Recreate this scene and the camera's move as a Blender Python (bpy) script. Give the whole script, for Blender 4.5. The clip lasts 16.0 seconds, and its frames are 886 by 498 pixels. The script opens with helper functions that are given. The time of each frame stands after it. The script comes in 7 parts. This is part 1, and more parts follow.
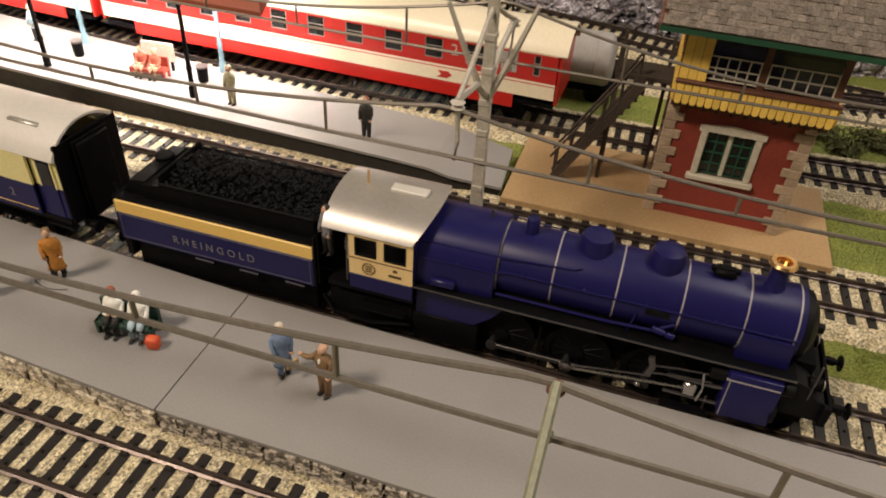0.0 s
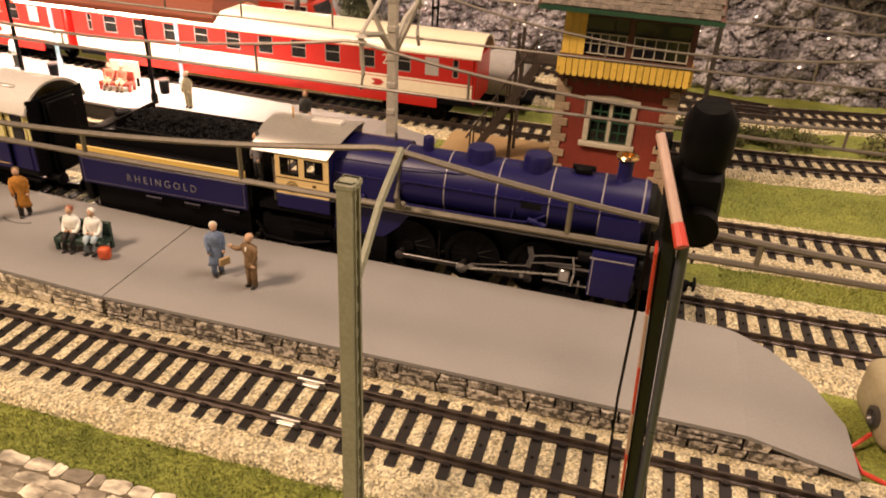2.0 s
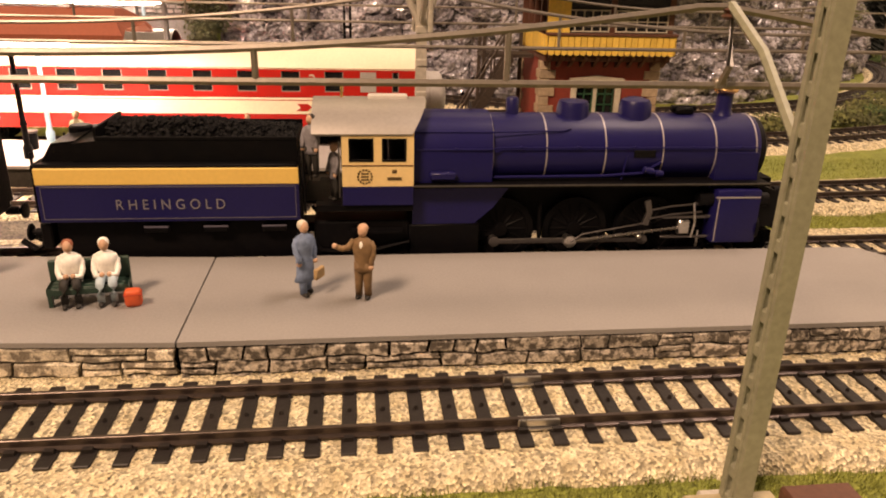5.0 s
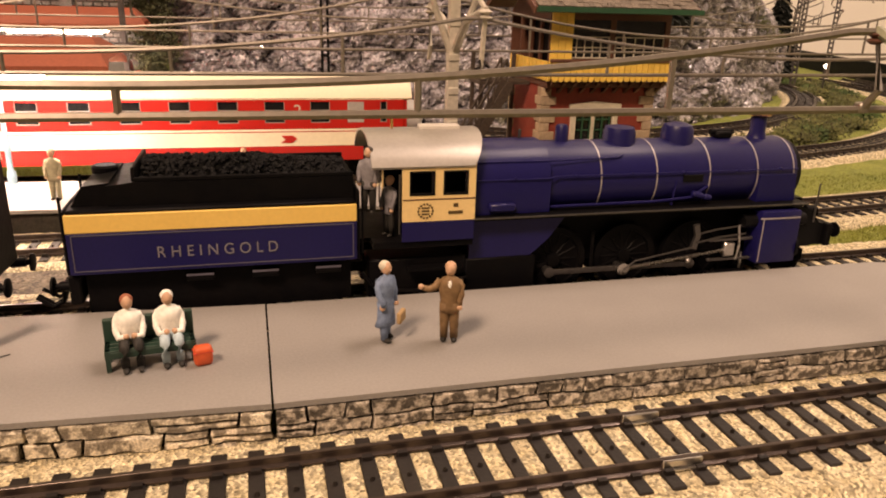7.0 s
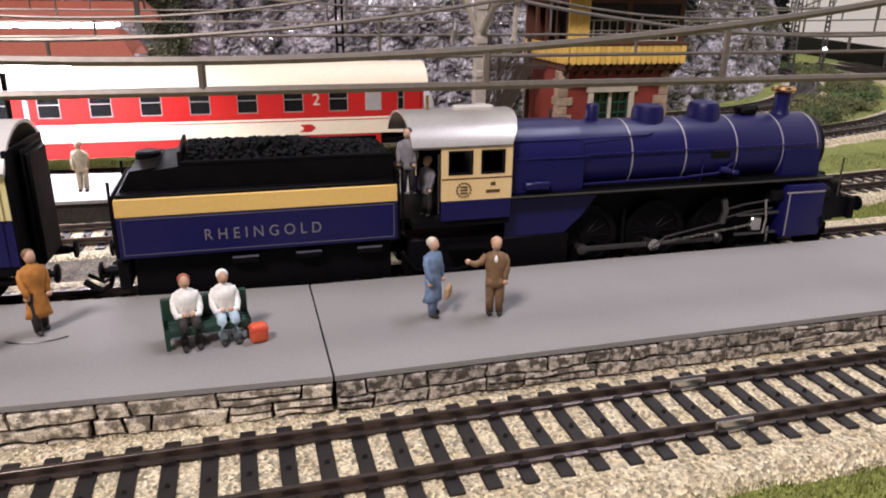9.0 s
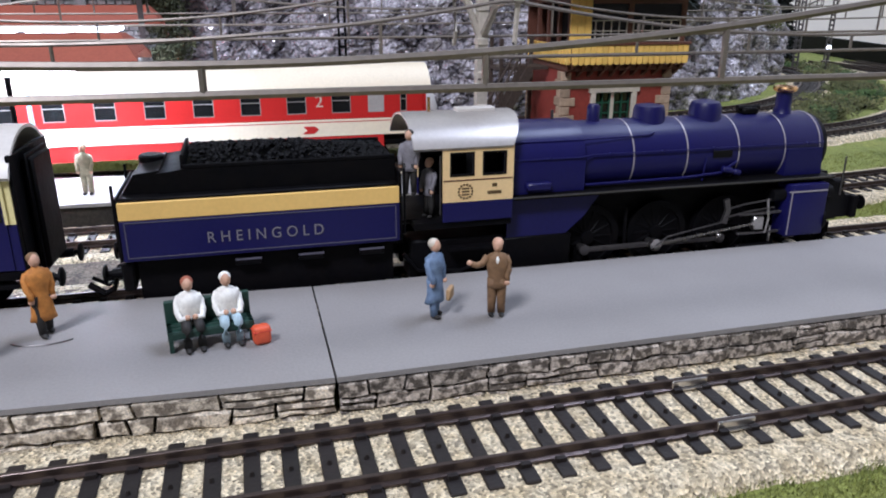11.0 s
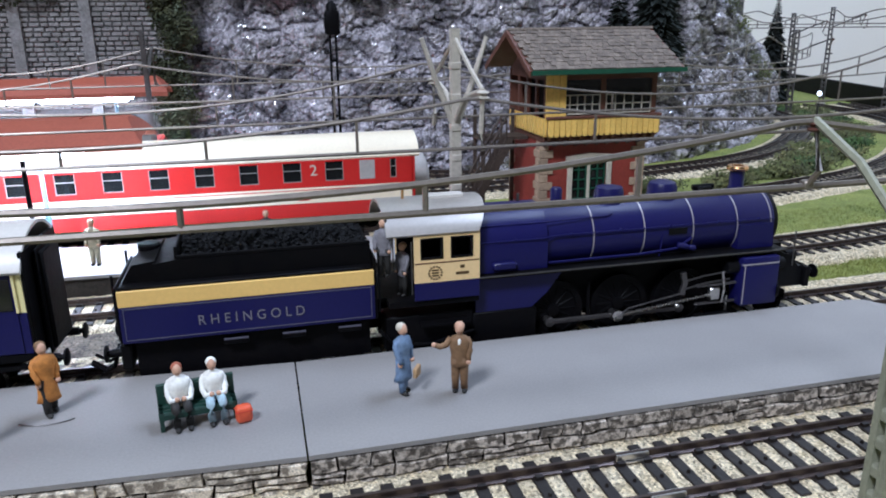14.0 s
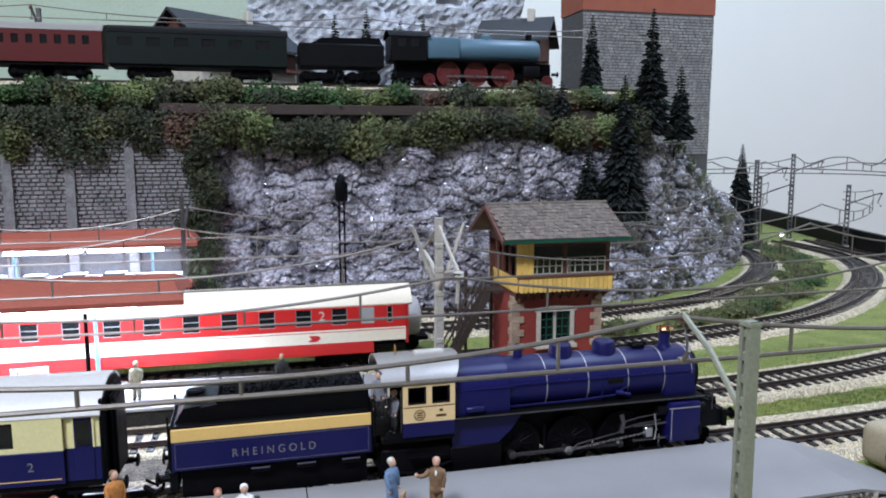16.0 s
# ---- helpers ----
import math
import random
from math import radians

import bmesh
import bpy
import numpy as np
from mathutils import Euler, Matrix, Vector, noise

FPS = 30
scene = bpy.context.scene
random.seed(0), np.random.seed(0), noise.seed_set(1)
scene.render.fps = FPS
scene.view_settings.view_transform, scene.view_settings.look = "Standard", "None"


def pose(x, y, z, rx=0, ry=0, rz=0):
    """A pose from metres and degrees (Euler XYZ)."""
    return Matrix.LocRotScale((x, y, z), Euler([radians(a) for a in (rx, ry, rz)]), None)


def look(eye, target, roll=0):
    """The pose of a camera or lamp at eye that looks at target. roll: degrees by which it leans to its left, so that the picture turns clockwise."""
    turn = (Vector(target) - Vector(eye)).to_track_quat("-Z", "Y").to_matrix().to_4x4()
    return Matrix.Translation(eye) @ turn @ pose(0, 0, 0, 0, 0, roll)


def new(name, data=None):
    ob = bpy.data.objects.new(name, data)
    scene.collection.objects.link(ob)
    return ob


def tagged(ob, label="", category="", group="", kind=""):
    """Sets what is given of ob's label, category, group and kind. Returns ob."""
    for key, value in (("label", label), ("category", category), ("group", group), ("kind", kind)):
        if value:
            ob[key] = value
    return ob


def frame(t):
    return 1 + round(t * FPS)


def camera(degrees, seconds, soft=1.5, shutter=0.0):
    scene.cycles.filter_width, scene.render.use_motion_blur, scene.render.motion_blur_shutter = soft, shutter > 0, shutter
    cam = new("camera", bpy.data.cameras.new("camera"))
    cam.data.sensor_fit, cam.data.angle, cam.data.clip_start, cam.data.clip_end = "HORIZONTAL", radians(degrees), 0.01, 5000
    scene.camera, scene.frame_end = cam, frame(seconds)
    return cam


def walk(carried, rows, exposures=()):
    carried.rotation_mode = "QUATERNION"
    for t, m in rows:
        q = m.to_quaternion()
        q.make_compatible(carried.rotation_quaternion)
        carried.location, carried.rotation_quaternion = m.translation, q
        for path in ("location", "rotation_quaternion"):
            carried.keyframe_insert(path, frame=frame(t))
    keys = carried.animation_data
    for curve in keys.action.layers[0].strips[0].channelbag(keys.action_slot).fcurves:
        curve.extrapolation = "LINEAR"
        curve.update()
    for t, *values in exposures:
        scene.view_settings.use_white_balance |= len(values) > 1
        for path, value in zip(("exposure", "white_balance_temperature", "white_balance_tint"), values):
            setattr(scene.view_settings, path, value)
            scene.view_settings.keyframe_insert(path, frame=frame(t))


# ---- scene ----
cam = camera(62.2, 16.0, 1.9)
PATH = [
    (0, (0.11434, -0.10916, 0.16988), (0.00642, 0.27149, -0.13582), 3.46),
    (0.5, (0.13322, -0.10976, 0.15707), (0.02771, 0.27411, -0.14544), 3.05),
    (1, (0.14912, -0.12298, 0.14396), (0.03504, 0.27114, -0.14179), 4.02),
    (1.5, (0.16234, -0.13927, 0.14039), (0.04927, 0.27409, -0.11720), 3.61),
    (2, (0.15919, -0.16874, 0.13942), (0.05187, 0.25330, -0.10626), 3.09),
    (2.5, (0.14885, -0.18761, 0.12803), (0.04481, 0.25001, -0.09030), 0.34),
    (3, (0.12343, -0.19907, 0.11742), (0.02242, 0.25247, -0.07207), -1.89),
    (5.5, (0.03041, -0.14670, 0.08067), (0.11964, 0.31193, -0.09735), 2.20),
    (6, (0.01963, -0.14316, 0.08362), (0.12491, 0.31368, -0.09020), 1.87),
    (6.5, (0.00877, -0.14242, 0.08135), (0.12098, 0.31627, -0.08301), 1.78),
    (7, (-0.00102, -0.13814, 0.08094), (0.12041, 0.31903, -0.08107), 1.67),
    (7.5, (-0.00689, -0.13581, 0.07708), (0.12834, 0.31808, -0.08322), 1.77),
    (8, (-0.01036, -0.13929, 0.07850), (0.11947, 0.31834, -0.07552), 0.96),
    (8.5, (-0.01133, -0.14088, 0.07670), (0.11456, 0.31718, -0.07930), 0.56),
    (9, (-0.01472, -0.13975, 0.07774), (0.11072, 0.31500, -0.08798), 0.64),
    (11.5, (-0.01337, -0.14116, 0.07810), (0.10830, 0.31504, -0.08648), 0.10),
    (12, (-0.01143, -0.14180, 0.07750), (0.11156, 0.31619, -0.08099), -0.25),
    (12.5, (-0.00905, -0.14098, 0.08025), (0.11041, 0.31270, -0.09266), -0.19),
    (13, (-0.00697, -0.14107, 0.07912), (0.11037, 0.31679, -0.08397), -0.53),
    (13.5, (-0.00700, -0.14515, 0.09084), (0.11019, 0.31424, -0.06800), -0.34),
    (14, (-0.00514, -0.15663, 0.09739), (0.11024, 0.30794, -0.04706), -0.67),
    (14.5, (-0.00426, -0.17512, 0.10834), (0.11661, 0.29405, -0.01524), -0.51),
    (15, (-0.01156, -0.19287, 0.11699), (0.10503, 0.28224, 0.01367), -0.21),
    (15.5, (-0.01419, -0.20401, 0.12636), (0.10415, 0.27435, 0.04168), -0.35),
    (16, (-0.01355, -0.21676, 0.12843), (0.10671, 0.26372, 0.06006), -0.13),
]
EXPOSURES = [(0.0, -0.32, 7700, 15), (1.0, -0.06, 8500, 20), (2.0, 0.1, 9900, 28), (3.2, 0.12, 10400, 30), (5.3, 0.17, 10900, 33), (7.0, 0.16, 10400, 32), (7.6, 0.14, 9000, 27), (8.6, 0.1, 6750, 24), (9.2, 0.1, 5900, 22), (11.3, 0.08, 5300, 17), (12.5, 0.08, 5150, 16), (14.0, 0.12, 5000, 12), (16.0, 0.18, 5000, 12)]
walk(cam, [(t, look(eye, target, roll)) for t, eye, target, roll in PATH], EXPOSURES)

# ---- world and lamps ----
U = 0.001  # the layout is laid out in millimetres
world = bpy.data.worlds.new("world")
scene.world = world
world.use_nodes = True
world.node_tree.nodes["Background"].inputs[0].default_value = (0.9, 0.92, 1.0, 1)
world.node_tree.nodes["Background"].inputs[1].default_value = 0.003


def area_lamp(name, at, target, watts, sx, sy, colour):
    data = bpy.data.lights.new(name, "AREA")
    data.shape, data.size, data.size_y, data.energy, data.color = "RECTANGLE", sx * U, sy * U, watts, colour
    ob = new(name, data)
    ob.matrix_world = look([c * U for c in at], [c * U for c in target])
    return ob


area_lamp("ceiling_lamp_light", (-780, -880, 1500), (100, 150, 0), 37, 420, 260, (1.0, 0.93, 0.83))
area_lamp("ceiling_lamp_light", (900, 300, 1750), (300, 300, 0), 20, 900, 260, (0.93, 0.96, 1.0))
area_lamp("platform_roof_light", (-165, 190, 50), (-165, 190, 0), 0.5, 220, 6, (0.93, 0.97, 1.0))
area_lamp("platform_roof_light", (-150, 352, 58), (-150, 335, 0), 0.38, 200, 6, (0.93, 0.97, 1.0))


# ---- materials ----
def material(name, base, rough=0.6, metal=0.0, second=None, size=8.0, amount=0.5, grain=1.2, fine=0.12, bump=0.1, coat=0.0, emit=None, power=0.0, each=0.0, voronoi=False, spec=0.5, relief=0.6, edge=0.15):
    """A surface with broad stains of `size` mm, grain of `grain` mm, and relief."""
    m = bpy.data.materials.new(name)
    m.use_nodes = True
    n, k = m.node_tree.nodes, m.node_tree.links
    p = n["Principled BSDF"]
    p.inputs["Roughness"].default_value, p.inputs["Metallic"].default_value = rough, metal
    p.inputs["Coat Weight"].default_value = coat
    p.inputs["Specular IOR Level"].default_value = spec
    if emit:
        p.inputs["Emission Color"].default_value, p.inputs["Emission Strength"].default_value = (*emit, 1), power
    where = n.new("ShaderNodeTexCoord")
    broad, small = n.new("ShaderNodeTexNoise"), n.new("ShaderNodeTexNoise")
    broad.inputs["Scale"].default_value, small.inputs["Scale"].default_value = 1000 / size, 1000 / grain
    broad.inputs["Detail"].default_value, small.inputs["Detail"].default_value = 5, 3
    at = where.outputs["Object"]
    if each:  # alike pieces each get grain of their own
        own, far, shift = n.new("ShaderNodeObjectInfo"), n.new("ShaderNodeMath"), n.new("ShaderNodeVectorMath")
        far.operation, far.inputs[1].default_value, shift.operation = "MULTIPLY", 0.7, "ADD"
        k.new(own.outputs["Random"], far.inputs[0])
        k.new(at, shift.inputs[0])
        k.new(far.outputs[0], shift.inputs[1])
        at = shift.outputs[0]
    k.new(at, broad.inputs["Vector"])
    k.new(at, small.inputs["Vector"])
    ramp = n.new("ShaderNodeMapRange")
    ramp.inputs[1].default_value, ramp.inputs[2].default_value, ramp.inputs[4].default_value = 0.5 - edge, 0.5 + edge, amount
    k.new(broad.outputs[0], ramp.inputs[0])
    mix = n.new("ShaderNodeMix")
    mix.data_type = "RGBA"
    mix.inputs[6].default_value, mix.inputs[7].default_value = (*base, 1), (*(second or [c * 0.75 for c in base]), 1)
    k.new(ramp.outputs[0], mix.inputs[0])
    hue = n.new("ShaderNodeHueSaturation")
    value = n.new("ShaderNodeMapRange")
    value.inputs[1].default_value, value.inputs[2].default_value = 0.3, 0.7
    value.inputs[3].default_value, value.inputs[4].default_value = 1 - fine, 1 + fine
    if voronoi:
        cell = n.new("ShaderNodeTexVoronoi")
        cell.inputs["Scale"].default_value = 1000 / grain
        k.new(at, cell.inputs["Vector"])
        value.inputs[1].default_value, value.inputs[2].default_value = 0.0, 1.0
        k.new(cell.outputs["Color"], value.inputs[0])
        height = cell.outputs["Distance"]
    else:
        k.new(small.outputs[0], value.inputs[0])
        height = small.outputs[0]
    if each:
        info, var, mul = n.new("ShaderNodeObjectInfo"), n.new("ShaderNodeMapRange"), n.new("ShaderNodeMath")
        var.inputs[3].default_value, var.inputs[4].default_value, mul.operation = 1 - each, 1 + each, "MULTIPLY"
        k.new(info.outputs["Random"], var.inputs[0])
        k.new(var.outputs[0], mul.inputs[0])
        k.new(value.outputs[0], mul.inputs[1])
        k.new(mul.outputs[0], hue.inputs["Value"])
    else:
        k.new(value.outputs[0], hue.inputs["Value"])
    k.new(mix.outputs[2], hue.inputs["Color"])
    k.new(hue.outputs[0], p.inputs["Base Color"])
    wear = n.new("ShaderNodeMapRange")
    wear.inputs[3].default_value, wear.inputs[4].default_value = max(0.02, rough - 0.1), min(1, rough + 0.12)
    k.new(broad.outputs[0], wear.inputs[0])
    k.new(wear.outputs[0], p.inputs["Roughness"])
    if bump:
        b = n.new("ShaderNodeBump")
        b.inputs["Strength"].default_value, b.inputs["Distance"].default_value = min(1, bump), relief * U
        k.new(height, b.inputs["Height"])
        k.new(b.outputs[0], p.inputs["Normal"])
    return m


BLUE = material("blue_lacquer", (0.0085, 0.0075, 0.070), 0.38, second=(0.006, 0.005, 0.055), size=30, grain=0.8, fine=0.08, bump=0.04, spec=0.3)
CREAM = material("cream_lacquer", (0.82, 0.60, 0.30), 0.38, second=(0.74, 0.52, 0.24), size=25, fine=0.04, bump=0.02)
YELLOW = material("yellow_stripe", (0.80, 0.53, 0.16), 0.38, second=(0.72, 0.46, 0.13), size=25, fine=0.04, bump=0.02)
IVORY = material("ivory_coach_lacquer", (0.78, 0.70, 0.34), 0.38, second=(0.70, 0.62, 0.28), size=25, fine=0.04, bump=0.02)
BLACK = material("black_lacquer", (0.004, 0.004, 0.005), 0.5, second=(0.006, 0.005, 0.005), size=12, fine=0.15, bump=0.05, spec=0.14)
SOOT = material("matt_black_plastic", (0.003, 0.003, 0.004), 0.5, second=(0.006, 0.005, 0.005), size=6, fine=0.2, bump=0.15, spec=0.07)
COAL = material("coal", (0.006, 0.006, 0.007), 0.6, spec=0.12, size=2, grain=1.0, fine=0.4, bump=0.9, voronoi=True)
STEEL = material("bright_steel", (0.62, 0.60, 0.58), 0.28, 1.0, size=4, fine=0.1, bump=0.05)
DULL = material("blackened_steel", (0.16, 0.15, 0.15), 0.4, 0.9, size=4, fine=0.1, bump=0.05)
SILVER = material("silver_roof_paint", (0.44, 0.41, 0.38), 0.38, 0.55, second=(0.36, 0.33, 0.31), size=20, fine=0.05, bump=0.03)
PALEROOF = material("pale_roof_paint", (0.60, 0.57, 0.53), 0.42, second=(0.50, 0.47, 0.44), size=30, fine=0.04, bump=0.03)
BRASS = material("brass", (0.86, 0.52, 0.24), 0.22, 1.0, size=3, fine=0.08, bump=0.03)
BAND = material("pale_boiler_band", (0.36, 0.33, 0.35), 0.4, 0.2, size=6, fine=0.06, bump=0.02)
RAIL = material("brown_rail_steel", (0.075, 0.055, 0.048), 0.32, 0.6, second=(0.042, 0.031, 0.028), size=14, fine=0.15, bump=0.08)
SLEEPER = material("dark_brown_sleeper_plastic", (0.009, 0.006, 0.005), 0.55, second=(0.016, 0.010, 0.008), size=10, fine=0.2, bump=0.25, each=0.2)
BALLAST = material("beige_ballast_grit", (0.60, 0.52, 0.36), 0.85, second=(0.44, 0.35, 0.20), size=4, amount=0.7, grain=0.7, fine=0.8, bump=1.0, voronoi=True)
GRASS = material("grass_mat_fibre", (0.215, 0.235, 0.05), 0.95, second=(0.14, 0.17, 0.035), size=22, amount=0.9, grain=0.9, fine=0.5, bump=1.0)
PLATFORM = material("grey_platform_paint", (0.275, 0.262, 0.252), 0.62, second=(0.235, 0.222, 0.212), size=45, amount=0.7, grain=0.7, fine=0.06, bump=0.12)
STONE = material("mottled_field_stone", (0.50, 0.44, 0.37), 0.85, second=(0.055, 0.044, 0.034), size=1.9, amount=0.9, grain=0.5, fine=0.4, bump=0.8, each=0.25, edge=0.06)
PALESTONE = material("sunny_field_stone", (0.70, 0.62, 0.49), 0.85, second=(0.12, 0.095, 0.07), size=2.2, amount=0.85, grain=0.5, fine=0.35, bump=0.8, each=0.2, edge=0.07)
JOINTBROWN = material("brown_flagstone_joint", (0.13, 0.10, 0.065), 0.9, second=(0.07, 0.055, 0.035), size=4, fine=0.3, bump=0.4)
MORTAR = material("black_stone_joint", (0.022, 0.018, 0.014), 0.9, size=4, fine=0.3, bump=0.4)
BRICK = material("red_brick_card", (0.26, 0.040, 0.026), 0.65, second=(0.20, 0.03, 0.022), size=14, fine=0.10, bump=0.15, each=0.15)
QUOIN = material("buff_corner_stone", (0.40, 0.30, 0.21), 0.75, second=(0.32, 0.23, 0.16), size=4, fine=0.15, bump=0.2, each=0.2)
OCHRE = material("yellow_ochre_board", (0.82, 0.55, 0.13), 0.55, second=(0.72, 0.45, 0.09), size=8, fine=0.1, bump=0.1, each=0.12)
BROWNWOOD = material("red_brown_timber", (0.115, 0.042, 0.024), 0.6, second=(0.08, 0.028, 0.017), size=8, fine=0.15, bump=0.2)
SLATE = material("grey_brown_shingle", (0.115, 0.090, 0.070), 0.85, second=(0.16, 0.13, 0.105), size=5, amount=0.9, grain=0.9, fine=0.4, bump=0.6, each=0.25)
GREENPAINT = material("green_gutter_paint", (0.012, 0.075, 0.040), 0.5, size=8, fine=0.1)
WHITEPAINT = material("white_window_paint", (0.60, 0.55, 0.45), 0.55, size=4, fine=0.08)
DARKGLASS = material("dark_window_glazing", (0.012, 0.012, 0.012), 0.08, size=20, fine=0.02, bump=0)
TAN = material("tan_card_base", (0.40, 0.26, 0.13), 0.8, second=(0.34, 0.21, 0.10), size=25, fine=0.12, bump=0.25)
TANKGREY = material("grey_tank_paint", (0.38, 0.36, 0.34), 0.55, second=(0.30, 0.28, 0.27), size=16, fine=0.08, bump=0.08)
MASTGREEN = material("grey_green_mast_paint", (0.27, 0.27, 0.195), 0.5, second=(0.20, 0.20, 0.145), size=12, fine=0.12, bump=0.1)
WIRE = material("grey_catenary_wire", (0.23, 0.20, 0.17), 0.42, 0.55, second=(0.15, 0.13, 0.115), size=12, fine=0.1, bump=0.03)
CONCRETE = material("pale_concrete_mast", (0.46, 0.42, 0.36), 0.7, second=(0.36, 0.33, 0.28), size=6, fine=0.12, bump=0.15)
SIGNALRED = material("signal_red", (0.62, 0.05, 0.03), 0.45, size=5, fine=0.05)
SIGNALWHITE = material("signal_white", (0.52, 0.34, 0.28), 0.45, size=5, fine=0.05)
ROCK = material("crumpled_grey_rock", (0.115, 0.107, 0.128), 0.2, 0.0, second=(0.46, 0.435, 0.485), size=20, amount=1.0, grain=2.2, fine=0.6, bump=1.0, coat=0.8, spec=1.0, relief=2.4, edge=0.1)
ROCKPALE = material("whitish_rock", (0.55, 0.56, 0.58), 0.5, second=(0.24, 0.24, 0.26), size=10, amount=0.9, grain=2, fine=0.3, bump=0.8)
WALLSTONE = material("grey_quarry_stone", (0.25, 0.24, 0.235), 0.8, second=(0.16, 0.155, 0.15), size=12, amount=0.8, grain=1.2, fine=0.25, bump=0.5)
TOWERSTONE = material("grey_tower_stone", (0.36, 0.345, 0.33), 0.85, second=(0.22, 0.21, 0.205), size=9, amount=0.9, grain=1.5, fine=0.3, bump=0.5)
BUTTRESS = material("pale_buttress_stone", (0.22, 0.215, 0.215), 0.8, second=(0.14, 0.135, 0.13), size=8, amount=0.8, grain=1.2, fine=0.25, bump=0.5)
LEAFDARK = material("dark_moss_foliage", (0.026, 0.034, 0.014), 0.85, second=(0.055, 0.055, 0.022), size=12, amount=1.0, grain=2, fine=0.5, bump=0.2, each=0.3)
LEAFPALE = material("pale_green_foliage", (0.16, 0.19, 0.055), 0.85, second=(0.10, 0.12, 0.035), size=12, amount=1.0, grain=2, fine=0.5, bump=0.2, each=0.3)
LEAF = material("olive_foliage", (0.065, 0.078, 0.020), 0.8, second=(0.11, 0.108, 0.034), size=14, amount=1.0, grain=2, fine=0.5, bump=0.2, each=0.35)
LEAFRED = material("russet_foliage", (0.15, 0.075, 0.045), 0.85, second=(0.09, 0.055, 0.03), size=14, amount=1.0, grain=2, fine=0.5, bump=0.2, each=0.3)
LEAFGREEN = material("fresh_green_foliage", (0.045, 0.085, 0.024), 0.85, second=(0.055, 0.095, 0.02), size=14, amount=1.0, grain=2, fine=0.5, bump=0.2, each=0.3)
FIR = material("dark_fir_needles", (0.007, 0.011, 0.009), 0.9, second=(0.012, 0.016, 0.013), size=8, grain=1.5, fine=0.4, bump=0.2, each=0.2)
LEDGE = material("dark_ledge_timber", (0.05, 0.034, 0.026), 0.75, size=10, fine=0.25, bump=0.3)
# ballast in a darker colour, also laid as the train's shadow
DARKGRIT = material("darkened_ballast_grit", (0.20, 0.165, 0.12), 0.9, second=(0.11, 0.09, 0.07), size=6, amount=0.9, grain=0.8, fine=0.6, bump=1.0, voronoi=True)
BARK = material("dark_bark", (0.035, 0.025, 0.018), 0.9, size=3, fine=0.3, bump=0.5)
COACHRED = material("coach_red_lacquer", (0.50, 0.020, 0.016), 0.32, second=(0.44, 0.017, 0.014), size=40, fine=0.04, bump=0.02, coat=0.2)
COACHCREAM = material("coach_cream_lacquer", (0.82, 0.73, 0.56), 0.35, second=(0.76, 0.67, 0.50), size=40, fine=0.04, bump=0.02)
DIESELRED = material("diesel_red_lacquer", (0.56, 0.035, 0.015), 0.35, second=(0.48, 0.03, 0.013), size=30, fine=0.05, bump=0.02)
DIESELGREY = material("diesel_grey_lacquer", (0.12, 0.115, 0.105), 0.45, size=20, fine=0.06, bump=0.03)
ROOFRED = material("brown_red_canopy_roof", (0.30, 0.075, 0.040), 0.6, second=(0.24, 0.058, 0.032), size=25, fine=0.1, bump=0.15)
COACHBLUE = material("bright_blue_coach", (0.022, 0.045, 0.36), 0.38, size=30, fine=0.05, bump=0.02)
STEAMBLUE = material("pale_blue_boiler", (0.095, 0.16, 0.21), 0.40, second=(0.075, 0.13, 0.175), size=25, fine=0.06, bump=0.03)
WINERED = material("wine_red_coach", (0.095, 0.013, 0.011), 0.45, spec=0.3, size=20, fine=0.08, bump=0.03)
COACHGREEN = material("dark_green_coach", (0.006, 0.010, 0.008), 0.5, spec=0.2, size=20, fine=0.08, bump=0.03)
WHEELRED = material("red_wheel_paint", (0.12, 0.016, 0.016), 0.5, size=6, fine=0.1)
PAINTWHITE = material("white_room_wall", (0.87, 0.85, 0.78), 0.85, second=(0.83, 0.81, 0.74), size=300, grain=3, fine=0.02, bump=0.05)
UNSEENWALL = material("unseen_dim_wall", (0.14, 0.13, 0.12), 0.9, size=300, grain=3, fine=0.02, bump=0.05)
WALLJOINT = material("grey_wall_joint", (0.10, 0.097, 0.095), 0.9, size=6, fine=0.3, bump=0.4)
SKYGREEN = material("pale_green_backdrop", (0.50, 0.56, 0.42), 0.9, second=(0.42, 0.50, 0.34), size=120, grain=4, fine=0.06, bump=0.05)
TUBE = material("lit_lamp_tube", (0.9, 0.9, 0.9), 0.5, emit=(0.95, 0.98, 1.0), power=20, bump=0)
BULB = material("lit_white_lamp", (0.9, 0.9, 0.9), 0.5, emit=(1.0, 1.0, 1.0), power=4, bump=0)
BENCHGREEN = material("dark_green_bench", (0.012, 0.045, 0.032), 0.5, size=5, fine=0.1)
ORANGE = material("orange_case", (0.72, 0.11, 0.04), 0.5, size=4, fine=0.06)
SKIN = material("figure_flesh_paint", (0.55, 0.33, 0.22), 0.6, size=2, fine=0.1)
WHITECLOTH = material("figure_white_paint", (0.86, 0.85, 0.80), 0.7, size=2, fine=0.15)
BLUECLOTH = material("figure_blue_paint", (0.16, 0.23, 0.36), 0.7, size=2, fine=0.2)
BROWNCLOTH = material("figure_brown_paint", (0.20, 0.115, 0.055), 0.7, size=2, fine=0.2)
ORANGECLOTH = material("figure_orange_paint", (0.50, 0.20, 0.035), 0.7, size=2, fine=0.2)
REDCLOTH = material("figure_red_paint", (0.52, 0.12, 0.075), 0.7, size=2, fine=0.2)
